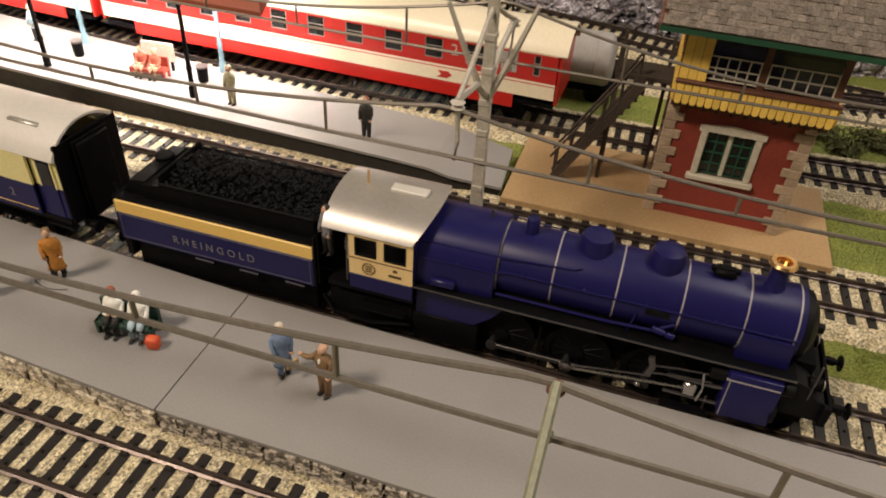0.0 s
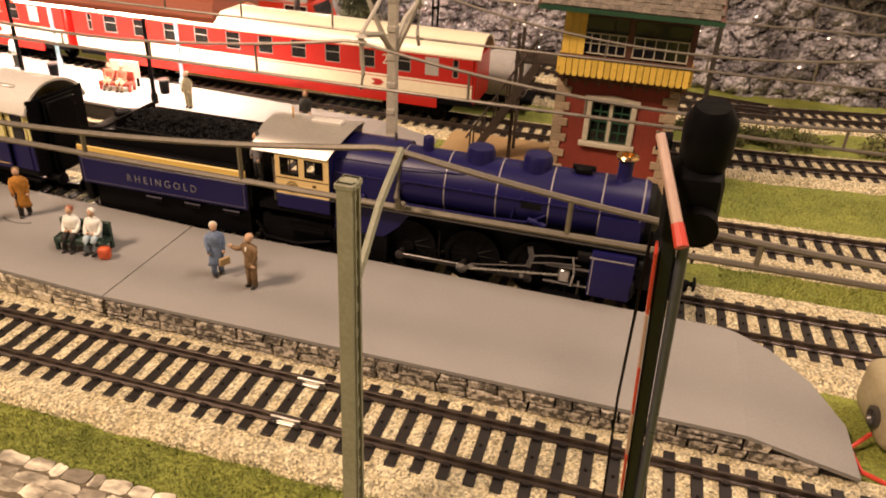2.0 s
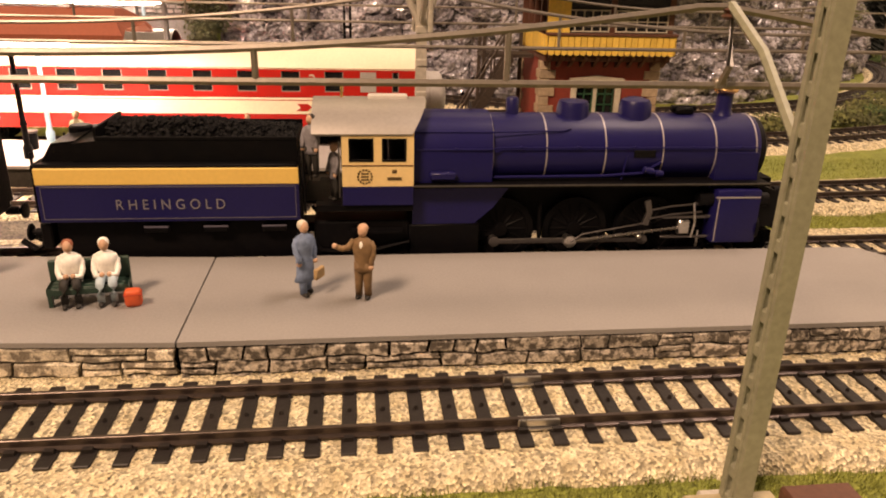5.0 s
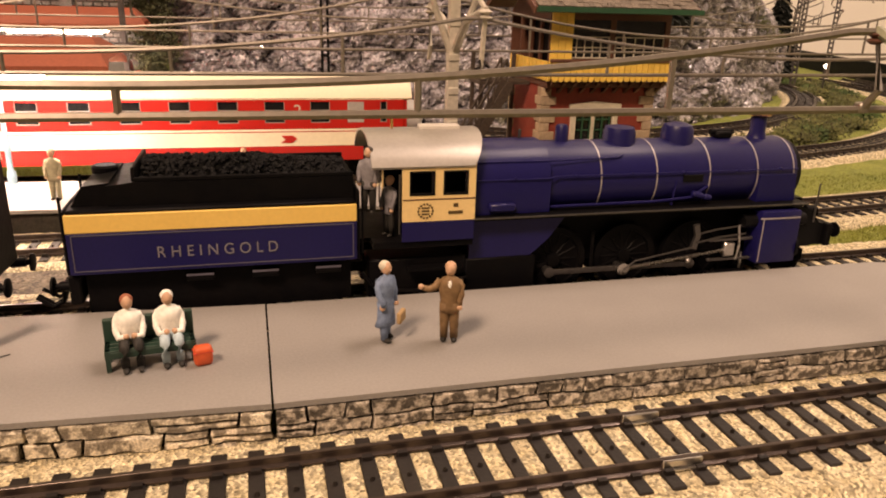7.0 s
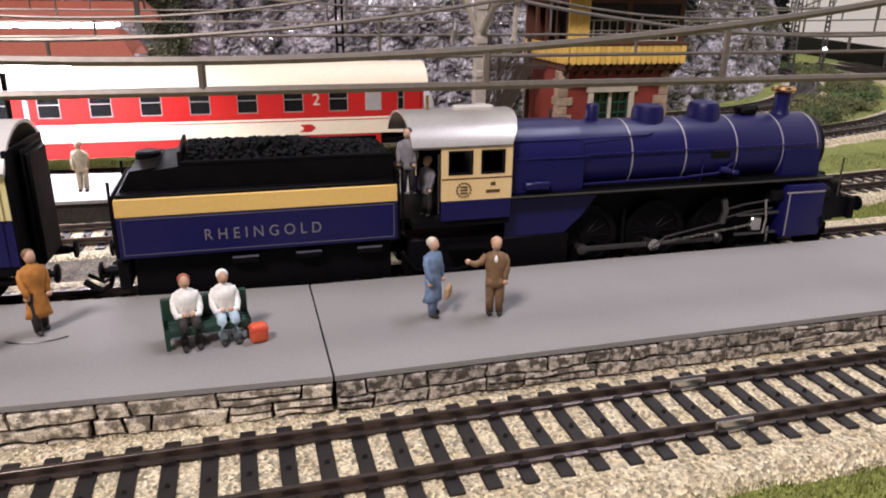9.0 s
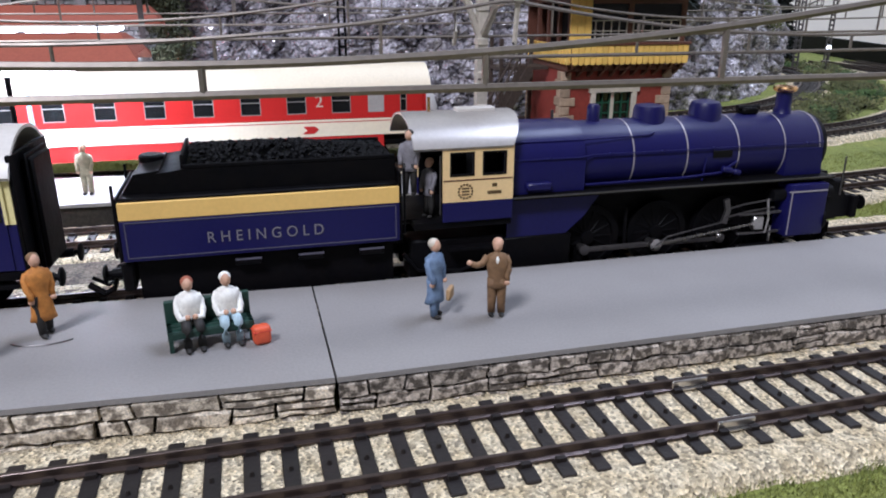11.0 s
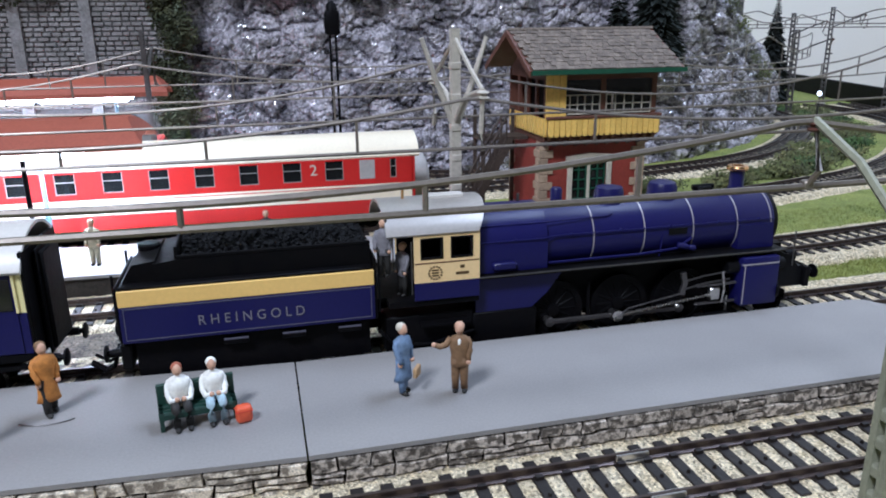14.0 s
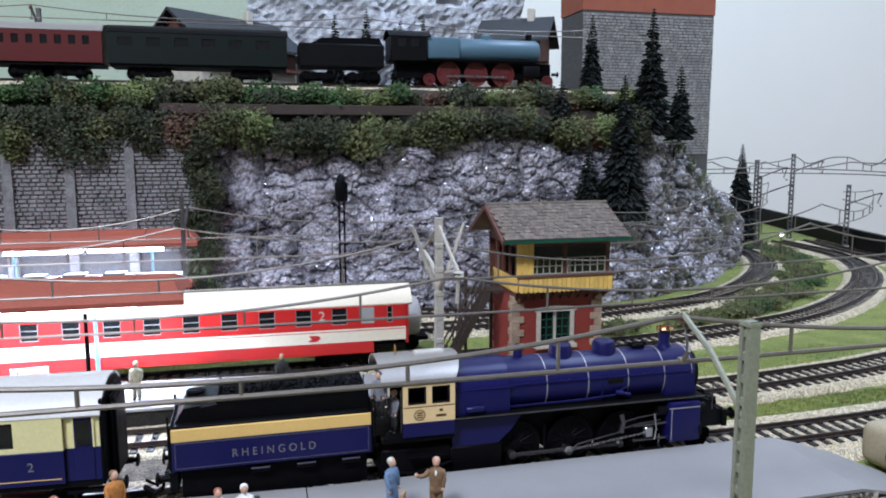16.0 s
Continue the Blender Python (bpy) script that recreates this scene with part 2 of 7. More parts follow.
DARKCLOTH = material("figure_black_paint", (0.02, 0.018, 0.016), 0.7, size=2, fine=0.2)
PALEBLUE = material("figure_pale_blue_paint", (0.42, 0.55, 0.62), 0.7, size=2, fine=0.15)
GREYCLOTH = material("figure_grey_paint", (0.20, 0.19, 0.21), 0.7, size=2, fine=0.2)
KHAKI = material("figure_khaki_paint", (0.33, 0.30, 0.20), 0.7, size=2, fine=0.15)
BEIGEBOX = material("beige_switch_box", (0.40, 0.34, 0.22), 0.6, second=(0.34, 0.28, 0.18), size=10, fine=0.08, bump=0.08)
LETTER = material("silver_lettering", (0.19, 0.18, 0.21), 0.5, size=5, fine=0.02, bump=0)
LINE = material("dull_lining", (0.10, 0.095, 0.13), 0.5, size=5, fine=0.02, bump=0)
GUN = material("gunmetal_post", (0.010, 0.011, 0.018), 0.4, spec=0.3, size=8, fine=0.1, bump=0.05)
GUNTUBE = material("grey_blue_tube", (0.07, 0.075, 0.10), 0.3, size=8, fine=0.1, bump=0.03)
DARKTEXT = material("dark_lettering", (0.10, 0.06, 0.02), 0.5, size=5, fine=0.02, bump=0)
POSTBLUE = material("blue_grey_post", (0.16, 0.27, 0.33), 0.5, size=8, fine=0.1)
BENCHRED = material("red_advert_board", (0.42, 0.06, 0.04), 0.6, size=5, fine=0.1)
PLATEGREEN = material("green_hose_reel", (0.02, 0.16, 0.08), 0.5, size=5, fine=0.1)
LOFTBROWN = material("terracotta_wall", (0.33, 0.10, 0.055), 0.7, size=20, fine=0.1, bump=0.1)


# ---- building blocks, all in millimetres ----
def bm_new():
    return bmesh.new()


def bx(bm, x0, x1, y0, y1, z0, z1, bevel=0.0, seg=1):
    """A box; with a bevel, its edges are rounded."""
    made = bmesh.ops.create_cube(bm, size=1.0)["verts"]
    for v in made:
        v.co = Vector(((x0 + x1) / 2 + v.co.x * (x1 - x0), (y0 + y1) / 2 + v.co.y * (y1 - y0), (z0 + z1) / 2 + v.co.z * (z1 - z0)))
    if bevel:
        edges = list({e for v in made for e in v.link_edges})
        bmesh.ops.bevel(bm, geom=edges, offset=bevel, segments=seg, affect="EDGES", profile=0.5)
    return bm


def axes_of(d):
    d = Vector(d).normalized()
    side = d.orthogonal().normalized()
    return d, side, d.cross(side)


def cyl(bm, p0, p1, r0, r1=None, seg=14, caps=True):
    """A cylinder or cone from p0 to p1."""
    r1 = r0 if r1 is None else r1
    p0, p1 = Vector(p0), Vector(p1)
    d, a, b = axes_of(p1 - p0)
    rings = []
    for p, r in ((p0, r0), (p1, r1)):
        rings.append([bm.verts.new(p + (a * math.cos(2 * math.pi * i / seg) + b * math.sin(2 * math.pi * i / seg)) * r) for i in range(seg)])
    for i in range(seg):
        j = (i + 1) % seg
        bm.faces.new((rings[0][i], rings[0][j], rings[1][j], rings[1][i]))
    if caps:
        bm.faces.new(rings[0][::-1])
        bm.faces.new(rings[1])
    return bm


def lathe(bm, profile, at=(0, 0, 0), axis=(0, 0, 1), seg=20):
    """Turns a profile of (radius, height) round an axis."""
    d = Vector(axis).normalized()
    a = Vector((1, 0, 0)) if abs(d.x) < 0.9 else Vector((0, 1, 0))
    a = (a - d * a.dot(d)).normalized()
    b = d.cross(a)
    at = Vector(at)
    rings = [[bm.verts.new(at + d * h + (a * math.cos(2 * math.pi * i / seg) + b * math.sin(2 * math.pi * i / seg)) * max(r, 0.001)) for i in range(seg)] for r, h in profile]
    for lo, hi in zip(rings, rings[1:]):
        for i in range(seg):
            j = (i + 1) % seg
            bm.faces.new((lo[i], lo[j], hi[j], hi[i]))
    bm.faces.new(rings[0][::-1])
    bm.faces.new(rings[-1])
    return bm


def prism(bm, outline, lo, hi, axis="x"):
    """A polygon pushed along an axis. The outline is (y, z) for x, (x, z) for y and (x, y) for z."""
    put = {"x": lambda u, v, w: (w, u, v), "y": lambda u, v, w: (u, w, v), "z": lambda u, v, w: (u, v, w)}[axis]
    a = [bm.verts.new(put(u, v, lo)) for u, v in outline]
    b = [bm.verts.new(put(u, v, hi)) for u, v in outline]
    n = len(outline)
    for i in range(n):
        j = (i + 1) % n
        bm.faces.new((a[i], a[j], b[j], b[i]))
    bm.faces.new(a[::-1])
    bm.faces.new(b)
    return bm


def tube(bm, pts, r, seg=6, taper=1.0):
    """A round wire through points."""
    pts = [Vector(p) for p in pts]
    rings = []
    for i, p in enumerate(pts):
        d = pts[min(i + 1, len(pts) - 1)] - pts[max(i - 1, 0)]
        d.normalize()
        a = d.cross(Vector((0, 0, 1)))
        a = a.normalized() if a.length > 0.1 else Vector((1, 0, 0))
        b = d.cross(a)
        rr = r * (1 + (taper - 1) * i / (len(pts) - 1))
        rings.append([bm.verts.new(p + (a * math.cos(2 * math.pi * k / seg) + b * math.sin(2 * math.pi * k / seg)) * rr) for k in range(seg)])
    for lo, hi in zip(rings, rings[1:]):
        for k in range(seg):
            j = (k + 1) % seg
            bm.faces.new((lo[k], lo[j], hi[j], hi[k]))
    bm.faces.new(rings[0][::-1])
    bm.faces.new(rings[-1])
    return bm


def ball(bm, at, r, sub=2, squash=(1, 1, 1)):
    for v in bmesh.ops.create_icosphere(bm, subdivisions=sub, radius=r)["verts"]:
        v.co = Vector((v.co.x * squash[0] + at[0], v.co.y * squash[1] + at[1], v.co.z * squash[2] + at[2]))
    return bm


def to_mesh(name, bm, mats, smooth=False):
    bmesh.ops.recalc_face_normals(bm, faces=bm.faces[:])
    for v in bm.verts:
        v.co *= U
    me = bpy.data.meshes.new(name)
    bm.to_mesh(me)
    bm.free()
    for m in mats if isinstance(mats, (list, tuple)) else [mats]:
        me.materials.append(m)
    if smooth:
        me.shade_smooth()
        if smooth != "round":
            me.set_sharp_from_angle(angle=radians(40))
    return me


def part(name, bm, mat, parent=None, label="", smooth=True, at=None, kind=""):
    """One mesh under a thing or under a part; with no parent, a thing of its own."""
    ob = new(name, bm if isinstance(bm, bpy.types.Mesh) else to_mesh(name, bm, mat, smooth))
    if parent is not None:
        ob.parent = parent
    if at is not None:
        ob.matrix_basis = at
    if label or kind:
        tagged(ob, label=label, kind=kind)
    return ob


def place(x, y, z, turn=0):
    return pose(x * U, y * U, z * U, 0, 0, turn)


def thing(name, x, y, z, turn, label, category, group="", kind=""):
    ob = new(name)
    ob.empty_display_size = 0.005
    ob.matrix_basis = place(x, y, z, turn)
    return tagged(ob, label, category, group, kind)


def writing(name, text, size, mat, parent, m, label="", spread=None):
    """Lettering in the built-in font, as a thin mesh, standing in its own x and y."""
    data = bpy.data.curves.new(name, "FONT")
    data.body, data.size, data.align_x, data.align_y, data.extrude, data.offset, data.space_character = text, size * U, "CENTER", "CENTER", 0.00004, 0.0, 1.6
    tmp = bpy.data.objects.new(name, data)
    scene.collection.objects.link(tmp)
    bpy.context.view_layer.update()
    me = bpy.data.meshes.new_from_object(tmp)
    bpy.data.objects.remove(tmp)
    me.materials.clear()
    me.materials.append(mat)
    if spread:  # drawn out to a given width and height
        xs, ys = [v.co.x for v in me.vertices], [v.co.y for v in me.vertices]
        wide, tall = spread[0] * U / (max(xs) - min(xs)), spread[1] * U / (max(ys) - min(ys))
        cx, cy = (max(xs) + min(xs)) / 2, (max(ys) + min(ys)) / 2
        for v in me.vertices:
            v.co.x, v.co.y = (v.co.x - cx) * wide, (v.co.y - cy) * tall
    ob = new(name, me)
    ob.parent, ob.matrix_basis = parent, m
    return tagged(ob, label)


def smooth_path(points, step):
    """Evenly spaced points and headings along a curve through the given points."""
    pts = [Vector(p) for p in points]
    fine = []
    for i in range(len(pts) - 1):
        a, b, c, d = pts[max(i - 1, 0)], pts[i], pts[i + 1], pts[min(i + 2, len(pts) - 1)]
        for s in range(24):
            t = s / 24
            fine.append(0.5 * (2 * b + (c - a) * t + (2 * a - 5 * b + 4 * c - d) * t * t + (3 * b - a - 3 * c + d) * t ** 3))
    fine.append(pts[-1])
    out, left = [], 0.0
    for p, q in zip(fine, fine[1:]):
        length = (q - p).length
        while left <= length:
            out.append((p.lerp(q, left / length), (q - p).normalized()))
            left += step
        left -= length
    return out


# ---- the setting ----
RAILTOP, GROUND = -6.0, -12.0


def sheet(name, x0, x1, y0, y1, step, height, mat, label, category, smooth=True, kind="structure", keep=None):
    """A grid of ground whose height follows a function of x and y."""
    nx, ny = int((x1 - x0) / step), int((y1 - y0) / step)
    verts = [((x0 + (x1 - x0) * i / nx) * U, (y0 + (y1 - y0) * j / ny) * U, height(x0 + (x1 - x0) * i / nx, y0 + (y1 - y0) * j / ny) * U) for j in range(ny + 1) for i in range(nx + 1)]
    faces = [(j * (nx + 1) + i, j * (nx + 1) + i + 1, (j + 1) * (nx + 1) + i + 1, (j + 1) * (nx + 1) + i) for j in range(ny) for i in range(nx)]
    if keep:
        faces = [f for f in faces if keep(verts[f[0]][0] / U, verts[f[0]][1] / U)]
    me = bpy.data.meshes.new(name)
    me.from_pydata(verts, [], faces)
    me.materials.append(mat)
    if smooth:
        me.shade_smooth()
    return tagged(new(name, me), label, category, "", kind)


def rough_ground(x, y):
    return GROUND + 0.9 * noise.noise((x / 14, y / 14, 0)) + 0.5 * noise.noise((x / 4, y / 4, 3))


def layout_edge(y):
    """Where the layout's board ends on the far side."""
    return 762 + 0.324 * (y - 550) if y > 500 else 746 + 0.6 * (500 - y)


sheet("ground", -700, 1300, -300, 1250, 5, rough_ground, GRASS, "green fibre grass mat of a model railway layout", "grass", keep=lambda x, y: x < layout_edge(y) + 4)


def wall(name, x0, x1, y0, y1, z0, z1, mat, label):
    tagged(part(name, bx(bm_new(), x0, x1, y0, y1, z0, z1), mat, smooth=False), label, "wall", kind="structure")


wall("wall_north", -1500, 1700, 1260, 1300, -800, 2000, PAINTWHITE, "plain white painted room wall behind the layout")
wall("wall_east", 1700, 1740, -1500, 1300, -800, 2000, PAINTWHITE, "plain white painted room wall beside the layout")
# unseen walls and ceiling, coloured dark so that they bounce little light
wall("wall_west", -1540, -1500, -1500, 1300, -800, 2000, UNSEENWALL, "unseen room wall, kept dark against bounced light")
wall("wall_south", -1500, 1700, -1540, -1500, -800, 2000, UNSEENWALL, "unseen room wall, kept dark against bounced light")
tagged(part("ceiling", bx(bm_new(), -1540, 1740, -1540, 1300, 2000, 2040), UNSEENWALL, smooth=False), "unseen ceiling, kept dark against bounced light", "ceiling", kind="structure")
tagged(part("floor", bx(bm_new(), -1540, 1740, -1540, 1300, -840, -800), TAN, smooth=False), "plain brown room floor", "floor", kind="structure")


# ---- tracks ----
def sleeper_mesh():
    bm = bm_new()
    bx(bm, -1.6, 1.6, -15, 15, -2.6, 0, 0.2)
    for side in (-1, 1):
        for off in (-1.75, 1.75):
            bx(bm, -1.0, 1.0, side * 8.7 + off - 0.6, side * 8.7 + off + 0.6, 0, 0.9)
    cyl(bm, (0, 0, 0), (0, 0, 0.9), 0.55, 0.35, 6)
    return to_mesh("sleeper", bm, SLEEPER, False)


SLEEPER_MESH = sleeper_mesh()
RAIL_SECTION = [(-1.1, -2.5), (1.1, -2.5), (1.1, -2.1), (0.3, -1.7), (0.3, -0.8), (0.5, -0.65), (0.5, -0.1), (0.4, 0), (-0.4, 0), (-0.5, -0.1), (-0.5, -0.65), (-0.3, -0.8), (-0.3, -1.7), (-1.1, -2.1)]


def swept(path, section, offset, z):
    """A section carried along a path of points and headings."""
    bm = bm_new()
    rings = []
    for p, d in path:
        n = Vector((-d.y, d.x, 0))
        rings.append([bm.verts.new((p.x + n.x * (offset + u), p.y + n.y * (offset + u), p.z + z + v)) for u, v in section])
    k = len(section)
    for a, b in zip(rings, rings[1:]):
        for i in range(k):
            j = (i + 1) % k
            bm.faces.new((a[i], a[j], b[j], b[i]))
    bm.faces.new(rings[0])
    bm.faces.new(rings[-1][::-1])
    return bm


def ballast_bed(path, half, seed):
    """A strip of grit with a level crown, sloping shoulders and uneven stones."""
    across = [-half - 4, -half - 2, -half] + [-half + 2 * half * i / 22 for i in range(1, 22)] + [half, half + 2, half + 4]
    verts, faces = [], []
    for i, (p, d) in enumerate(path):
        n = Vector((-d.y, d.x, 0))
        for u in across:
            drop = -3.6 if abs(u) > half + 3 else (-1.8 if abs(u) > half + 1 else 0.0)
            q = p + n * (u + 0.7 * noise.noise((p.x / 6, u, seed)))
            verts.append((q.x * U, q.y * U, (q.z - 3.0 + drop + 0.5 * noise.noise((q.x / 1.9, q.y / 1.9, seed))) * U))
    k = len(across)
    for i in range(len(path) - 1):
        for j in range(k - 1):
            faces.append((i * k + j, i * k + j + 1, (i + 1) * k + j + 1, (i + 1) * k + j))
    me = bpy.data.meshes.new("ballast")
    me.from_pydata(verts, [], faces)
    me.materials.append(BALLAST)
    me.shade_smooth()
    return me


def track(points, label, half=19.0, seed=1, bed=True):
    pts = [(x, y, z) for x, y, z in points]
    t = thing("railway_track", 0, 0, 0, 0, label, "track", "model railway tracks")
    rails = smooth_path(pts, 6.0)
    for side in (-8.7, 8.7):
        part("rail", swept(rails, RAIL_SECTION, side, 0), RAIL, t, smooth=False)
    for p, d in smooth_path(pts, 7.3)[:300]:
        part("sleeper", SLEEPER_MESH, None, t, at=Matrix.Translation((p.x * U, p.y * U, (p.z - 2.4) * U)) @ Matrix.Rotation(math.atan2(d.y, d.x), 4, "Z"))
    if bed:
        tagged(part("ballast_bed", ballast_bed(smooth_path(pts, 1.9), half, seed), None), "beige granular ballast bed under a model track", "ballast", kind="stuff")


def rail_joiners(x, y, z):
    """Bright joint plates where two lengths of rail meet."""
    for side in (-8.7, 8.7):
        j = thing("rail_joiner", x, y + side, z, 0, "bright metal joiner on the front track rail", "rail joiner", "rail joiners")
        part("plate", bx(bm_new(), -4.5, 4.5, -0.95, 0.95, -1.9, -0.15, 0.15), STEEL, j, smooth=False)
        part("tongue", bx(bm_new(), -3, 3, -1.6, 1.6, -2.45, -1.9, 0.1), STEEL, j, smooth=False)


R = RAILTOP
FRONT_TRACK = [(-420, -18.3, R), (-200, -18.3, R), (0, -18.3, R), (150, -18.3, R), (300, -18.8, R), (480, -20.5, R)]
LOCO_TRACK = [(-460, 96, R), (-300, 86, R), (-150, 76, R), (-60, 71.5, R), (60, 70.5, R), (200, 70.5, R), (300, 74, R), (400, 85, R), (520, 112, R), (640, 160, R)]
MIDDLE_TRACK = [(-460, 150, R), (-200, 142, R), (-50, 140, R), (100, 139, R), (220, 141, R), (300, 147, R), (380, 160, R), (500, 198, R), (620, 270, R), (694, 365, R), (721, 480, R), (744, 590, R), (776, 700, R)]
TRAIN_TRACK = [(-500, 262, R), (-234, 243, R), (-100, 237, R), (13, 236, R), (113, 236, R), (224, 240, R), (290, 249, R), (350, 262, R), (433, 290, R), (531, 350, R), (633, 445, R), (700, 560, R), (720, 700, R)]
DIESEL_TRACK = [(-520, 322, R), (-130, 320, R), (0, 320, R), (104, 318, R), (200, 323, R), (280, 337, R), (377, 365, R), (470, 425, R), (560, 520, R), (610, 620, R), (620, 740, R)]
BACK_TRACK = [(-40, 378, 0), (20, 374, -1), (120, 360, -4), (190, 344, R), (250, 335, R)]
rail_joiners(80, -18.3, RAILTOP)
track(FRONT_TRACK, "model track with brown rails and dark sleepers before the platform", 21, 1)
track(LOCO_TRACK, "model track under the blue steam train", 24, 2)
track(MIDDLE_TRACK, "model track between two platforms, curving off past the signal box", 20, 3)
track(TRAIN_TRACK, "model track carrying a red and cream passenger train", 19, 4)
track(DIESEL_TRACK, "model track carrying a red diesel locomotive", 19, 5)
track(BACK_TRACK, "model track along the foot of the rock face", 18, 6)

# darker sheet over the ballast, painting in the shadow beneath the train
sheet("ballast_bed", -200, 58, 52, 91, 1.8, lambda x, y: -8.95 + 0.5 * noise.noise((x / 2, y / 2, 15)) - (0.0 if x > -110 else 3.0), DARKGRIT, "grit coloured dark as the shadow under the standing blue train", "ballast", kind="stuff")
sheet("ballast_bed", -460, 172, 92, 118, 1.8, lambda x, y: -9.6 + 0.5 * noise.noise((x / 2, y / 2, 11)), DARKGRIT, "dark grit between two tracks", "ballast", kind="stuff")


# ---- platforms ----
def platform(outline, x0, x1, label, joints, front=None, stone_seed=5, stones=True, tip=None):
    """A platform: a painted slab with a dark rim on a core, its front faced with field stones."""
    t = thing("platform", 0, 0, 0, 0, label, "platform", "station platforms")
    slab = bm_new()
    prism(slab, outline, -1.3, 0, "z")
    if tip:
        cut = (tip[0], 0, 0)
        bmesh.ops.bisect_plane(slab, geom=slab.verts[:] + slab.edges[:] + slab.faces[:], plane_co=cut, plane_no=(1, 0, 0))
        for v in slab.verts:
            if v.co.x > tip[0]:
                v.co.z -= (v.co.x - tip[0]) * tip[1]
    part("slab", slab, PLATFORM, t, smooth=False)
    c = Vector((sum(p[0] for p in outline) / len(outline), sum(p[1] for p in outline) / len(outline)))
    core = prism(bm_new(), [(c.x + (x - c.x) * 0.992, c.y + (y - c.y) * 0.955) for x, y in outline], GROUND - 1, -1.3, "z")
    if tip:
        for v in core.verts:
            if v.co.x > tip[0] and v.co.z > -5:
                v.co.z -= (v.co.x - tip[0]) * tip[1]
    part("core", core, MORTAR, t, "black stone joints", smooth=False)
    if stones:
        rng = random.Random(stone_seed)
        (ax, ay), (bx_, by_) = front
        length = math.hypot(bx_ - ax, by_ - ay)
        turn = math.atan2(by_ - ay, bx_ - ax)
        mat = PALESTONE if stone_seed == 8 else STONE
        put = Matrix.Translation((ax * U, ay * U, 0)) @ Matrix.Rotation(turn, 4, "Z")
        levels = [-12.4, -8.7, -5.1, -1.5]

        def bed(k, s):
            """The wavy joint under course k."""
            return levels[k] + (0.0 if k in (0, 3) else 0.75 * noise.noise((s / 7.0, k * 5.3, stone_seed)) + 0.35 * noise.noise((s / 2.4, k * 3.1, stone_seed + 4)))

        for k in range(3):
            s, lean = 0.0, 0.0
            while s < length - 1:
                w = rng.uniform(5, 10) if rng.random() < 0.5 else rng.uniform(10, 20)
                w = min(w, length - s) if length - s - w > 3 else length - s
                lean_to = rng.uniform(-0.8, 0.8)
                if not (tip and ax + s > tip[0] + 4):
                    split = rng.uniform(0.38, 0.62) if rng.random() < 0.35 and w > 7 else None
                    for lo, hi in ((0, split), (split, 1)) if split else ((0, 1),):
                        ring = []
                        n = max(3, int(w / 2.2))
                        for q in range(n + 1):
                            u = q / n
                            ring.append((u, lo))
                        for q in range(n, -1, -1):
                            ring.append((q / n, hi))
                        outline = []
                        for u, v in ring:
                            x = s + w * u + (lean if u < 0.5 else lean_to) * (v - 0.5)
                            b, top = bed(k, s + w * u), bed(k + 1, s + w * u)
                            outline.append((x, b + (top - b) * v))
                        part("stone", stone_piece(rng, outline, mat), None, t, at=put)
                s, lean = s + w, lean_to
    return t


def stone_piece(rng, outline, mat):
    """A flat irregular stone filling an outline of (x, z), with a narrow joint round it and a worn proud face."""
    cx, cz = sum(p[0] for p in outline) / len(outline), sum(p[1] for p in outline) / len(outline)
    gap, out = rng.uniform(0.2, 0.5), rng.uniform(0.2, 0.7)
    bm = bm_new()
    rings = []
    for inset, y in ((gap, 1.2), (gap, -out * 0.6), (gap + 0.22, -out)):
        ring = []
        for x, z in outline:
            dx, dz = cx - x, cz - z
            ring.append(bm.verts.new((x + math.copysign(min(inset, abs(dx)), dx) + rng.uniform(-0.1, 0.1), y + (rng.uniform(-0.18, 0.18) if y < 0 else 0), z + math.copysign(min(inset, abs(dz)), dz) + rng.uniform(-0.09, 0.09))))
        rings.append(ring)
    n = len(outline)
    for a, b in zip(rings, rings[1:]):
        for i in range(n):
            j = (i + 1) % n
            bm.faces.new((a[i], a[j], b[j], b[i]))
    bm.faces.new(rings[-1])
    return to_mesh("stone", bm, mat, False)


SKEW = 0.057
platform([(0.25, 0), (205, 0), (236, 0.5), (236, 22), (228, 38), (216, 48), (200, 52.5), (0.25, 53.2)], 0, 236, "grey painted model platform with stone-faced side and sloping end", [], ((0.2, 0), (236, 0)), 5, True, (205, 0.22))
platform([(-0.25, 0), (-0.25, 53.4), (-320, 53.4 + 320 * SKEW), (-320, 320 * SKEW)], -320, 0, "grey painted model platform with pale stone-faced side", [], ((-320, 320 * SKEW), (-0.2, 0)), 8)
platform([(-460, 176), (-209, 166), (-72, 160), (10, 157), (40, 155), (63, 160), (60, 194), (17, 199), (-100, 209), (-178, 216), (-266, 224), (-460, 236)], -460, 60, "pale grey island platform lit by roof lamps", [], None, 3, False, (30, 0.16))


# ---- pieces of rolling stock ----
def wheel_mesh(name, r, width=2.4, mat=None):
    """A turned wheel lying across y: hub, recessed web, rim and flange."""
    h = width / 2
    prof = [(0.3, -h - 0.3), (r * 0.2, -h - 0.3), (r * 0.22, -0.3), (r * 0.8, -0.3), (r * 0.82, -h), (r, -h), (r, h), (r * 0.82, h), (r * 0.8, 0.3), (r * 0.22, 0.3), (r * 0.2, h + 0.3), (0.3, h + 0.3)]
    return to_mesh(name, lathe(bm_new(), prof, axis=(0, 1, 0), seg=32), mat or SOOT, False)


def spoke_mesh(r, mat):
    return to_mesh("spoke", cyl(bm_new(), (r * 0.15, 0, 0), (r * 0.86, 0, 0), 0.75, 0.5, 6), mat, False)


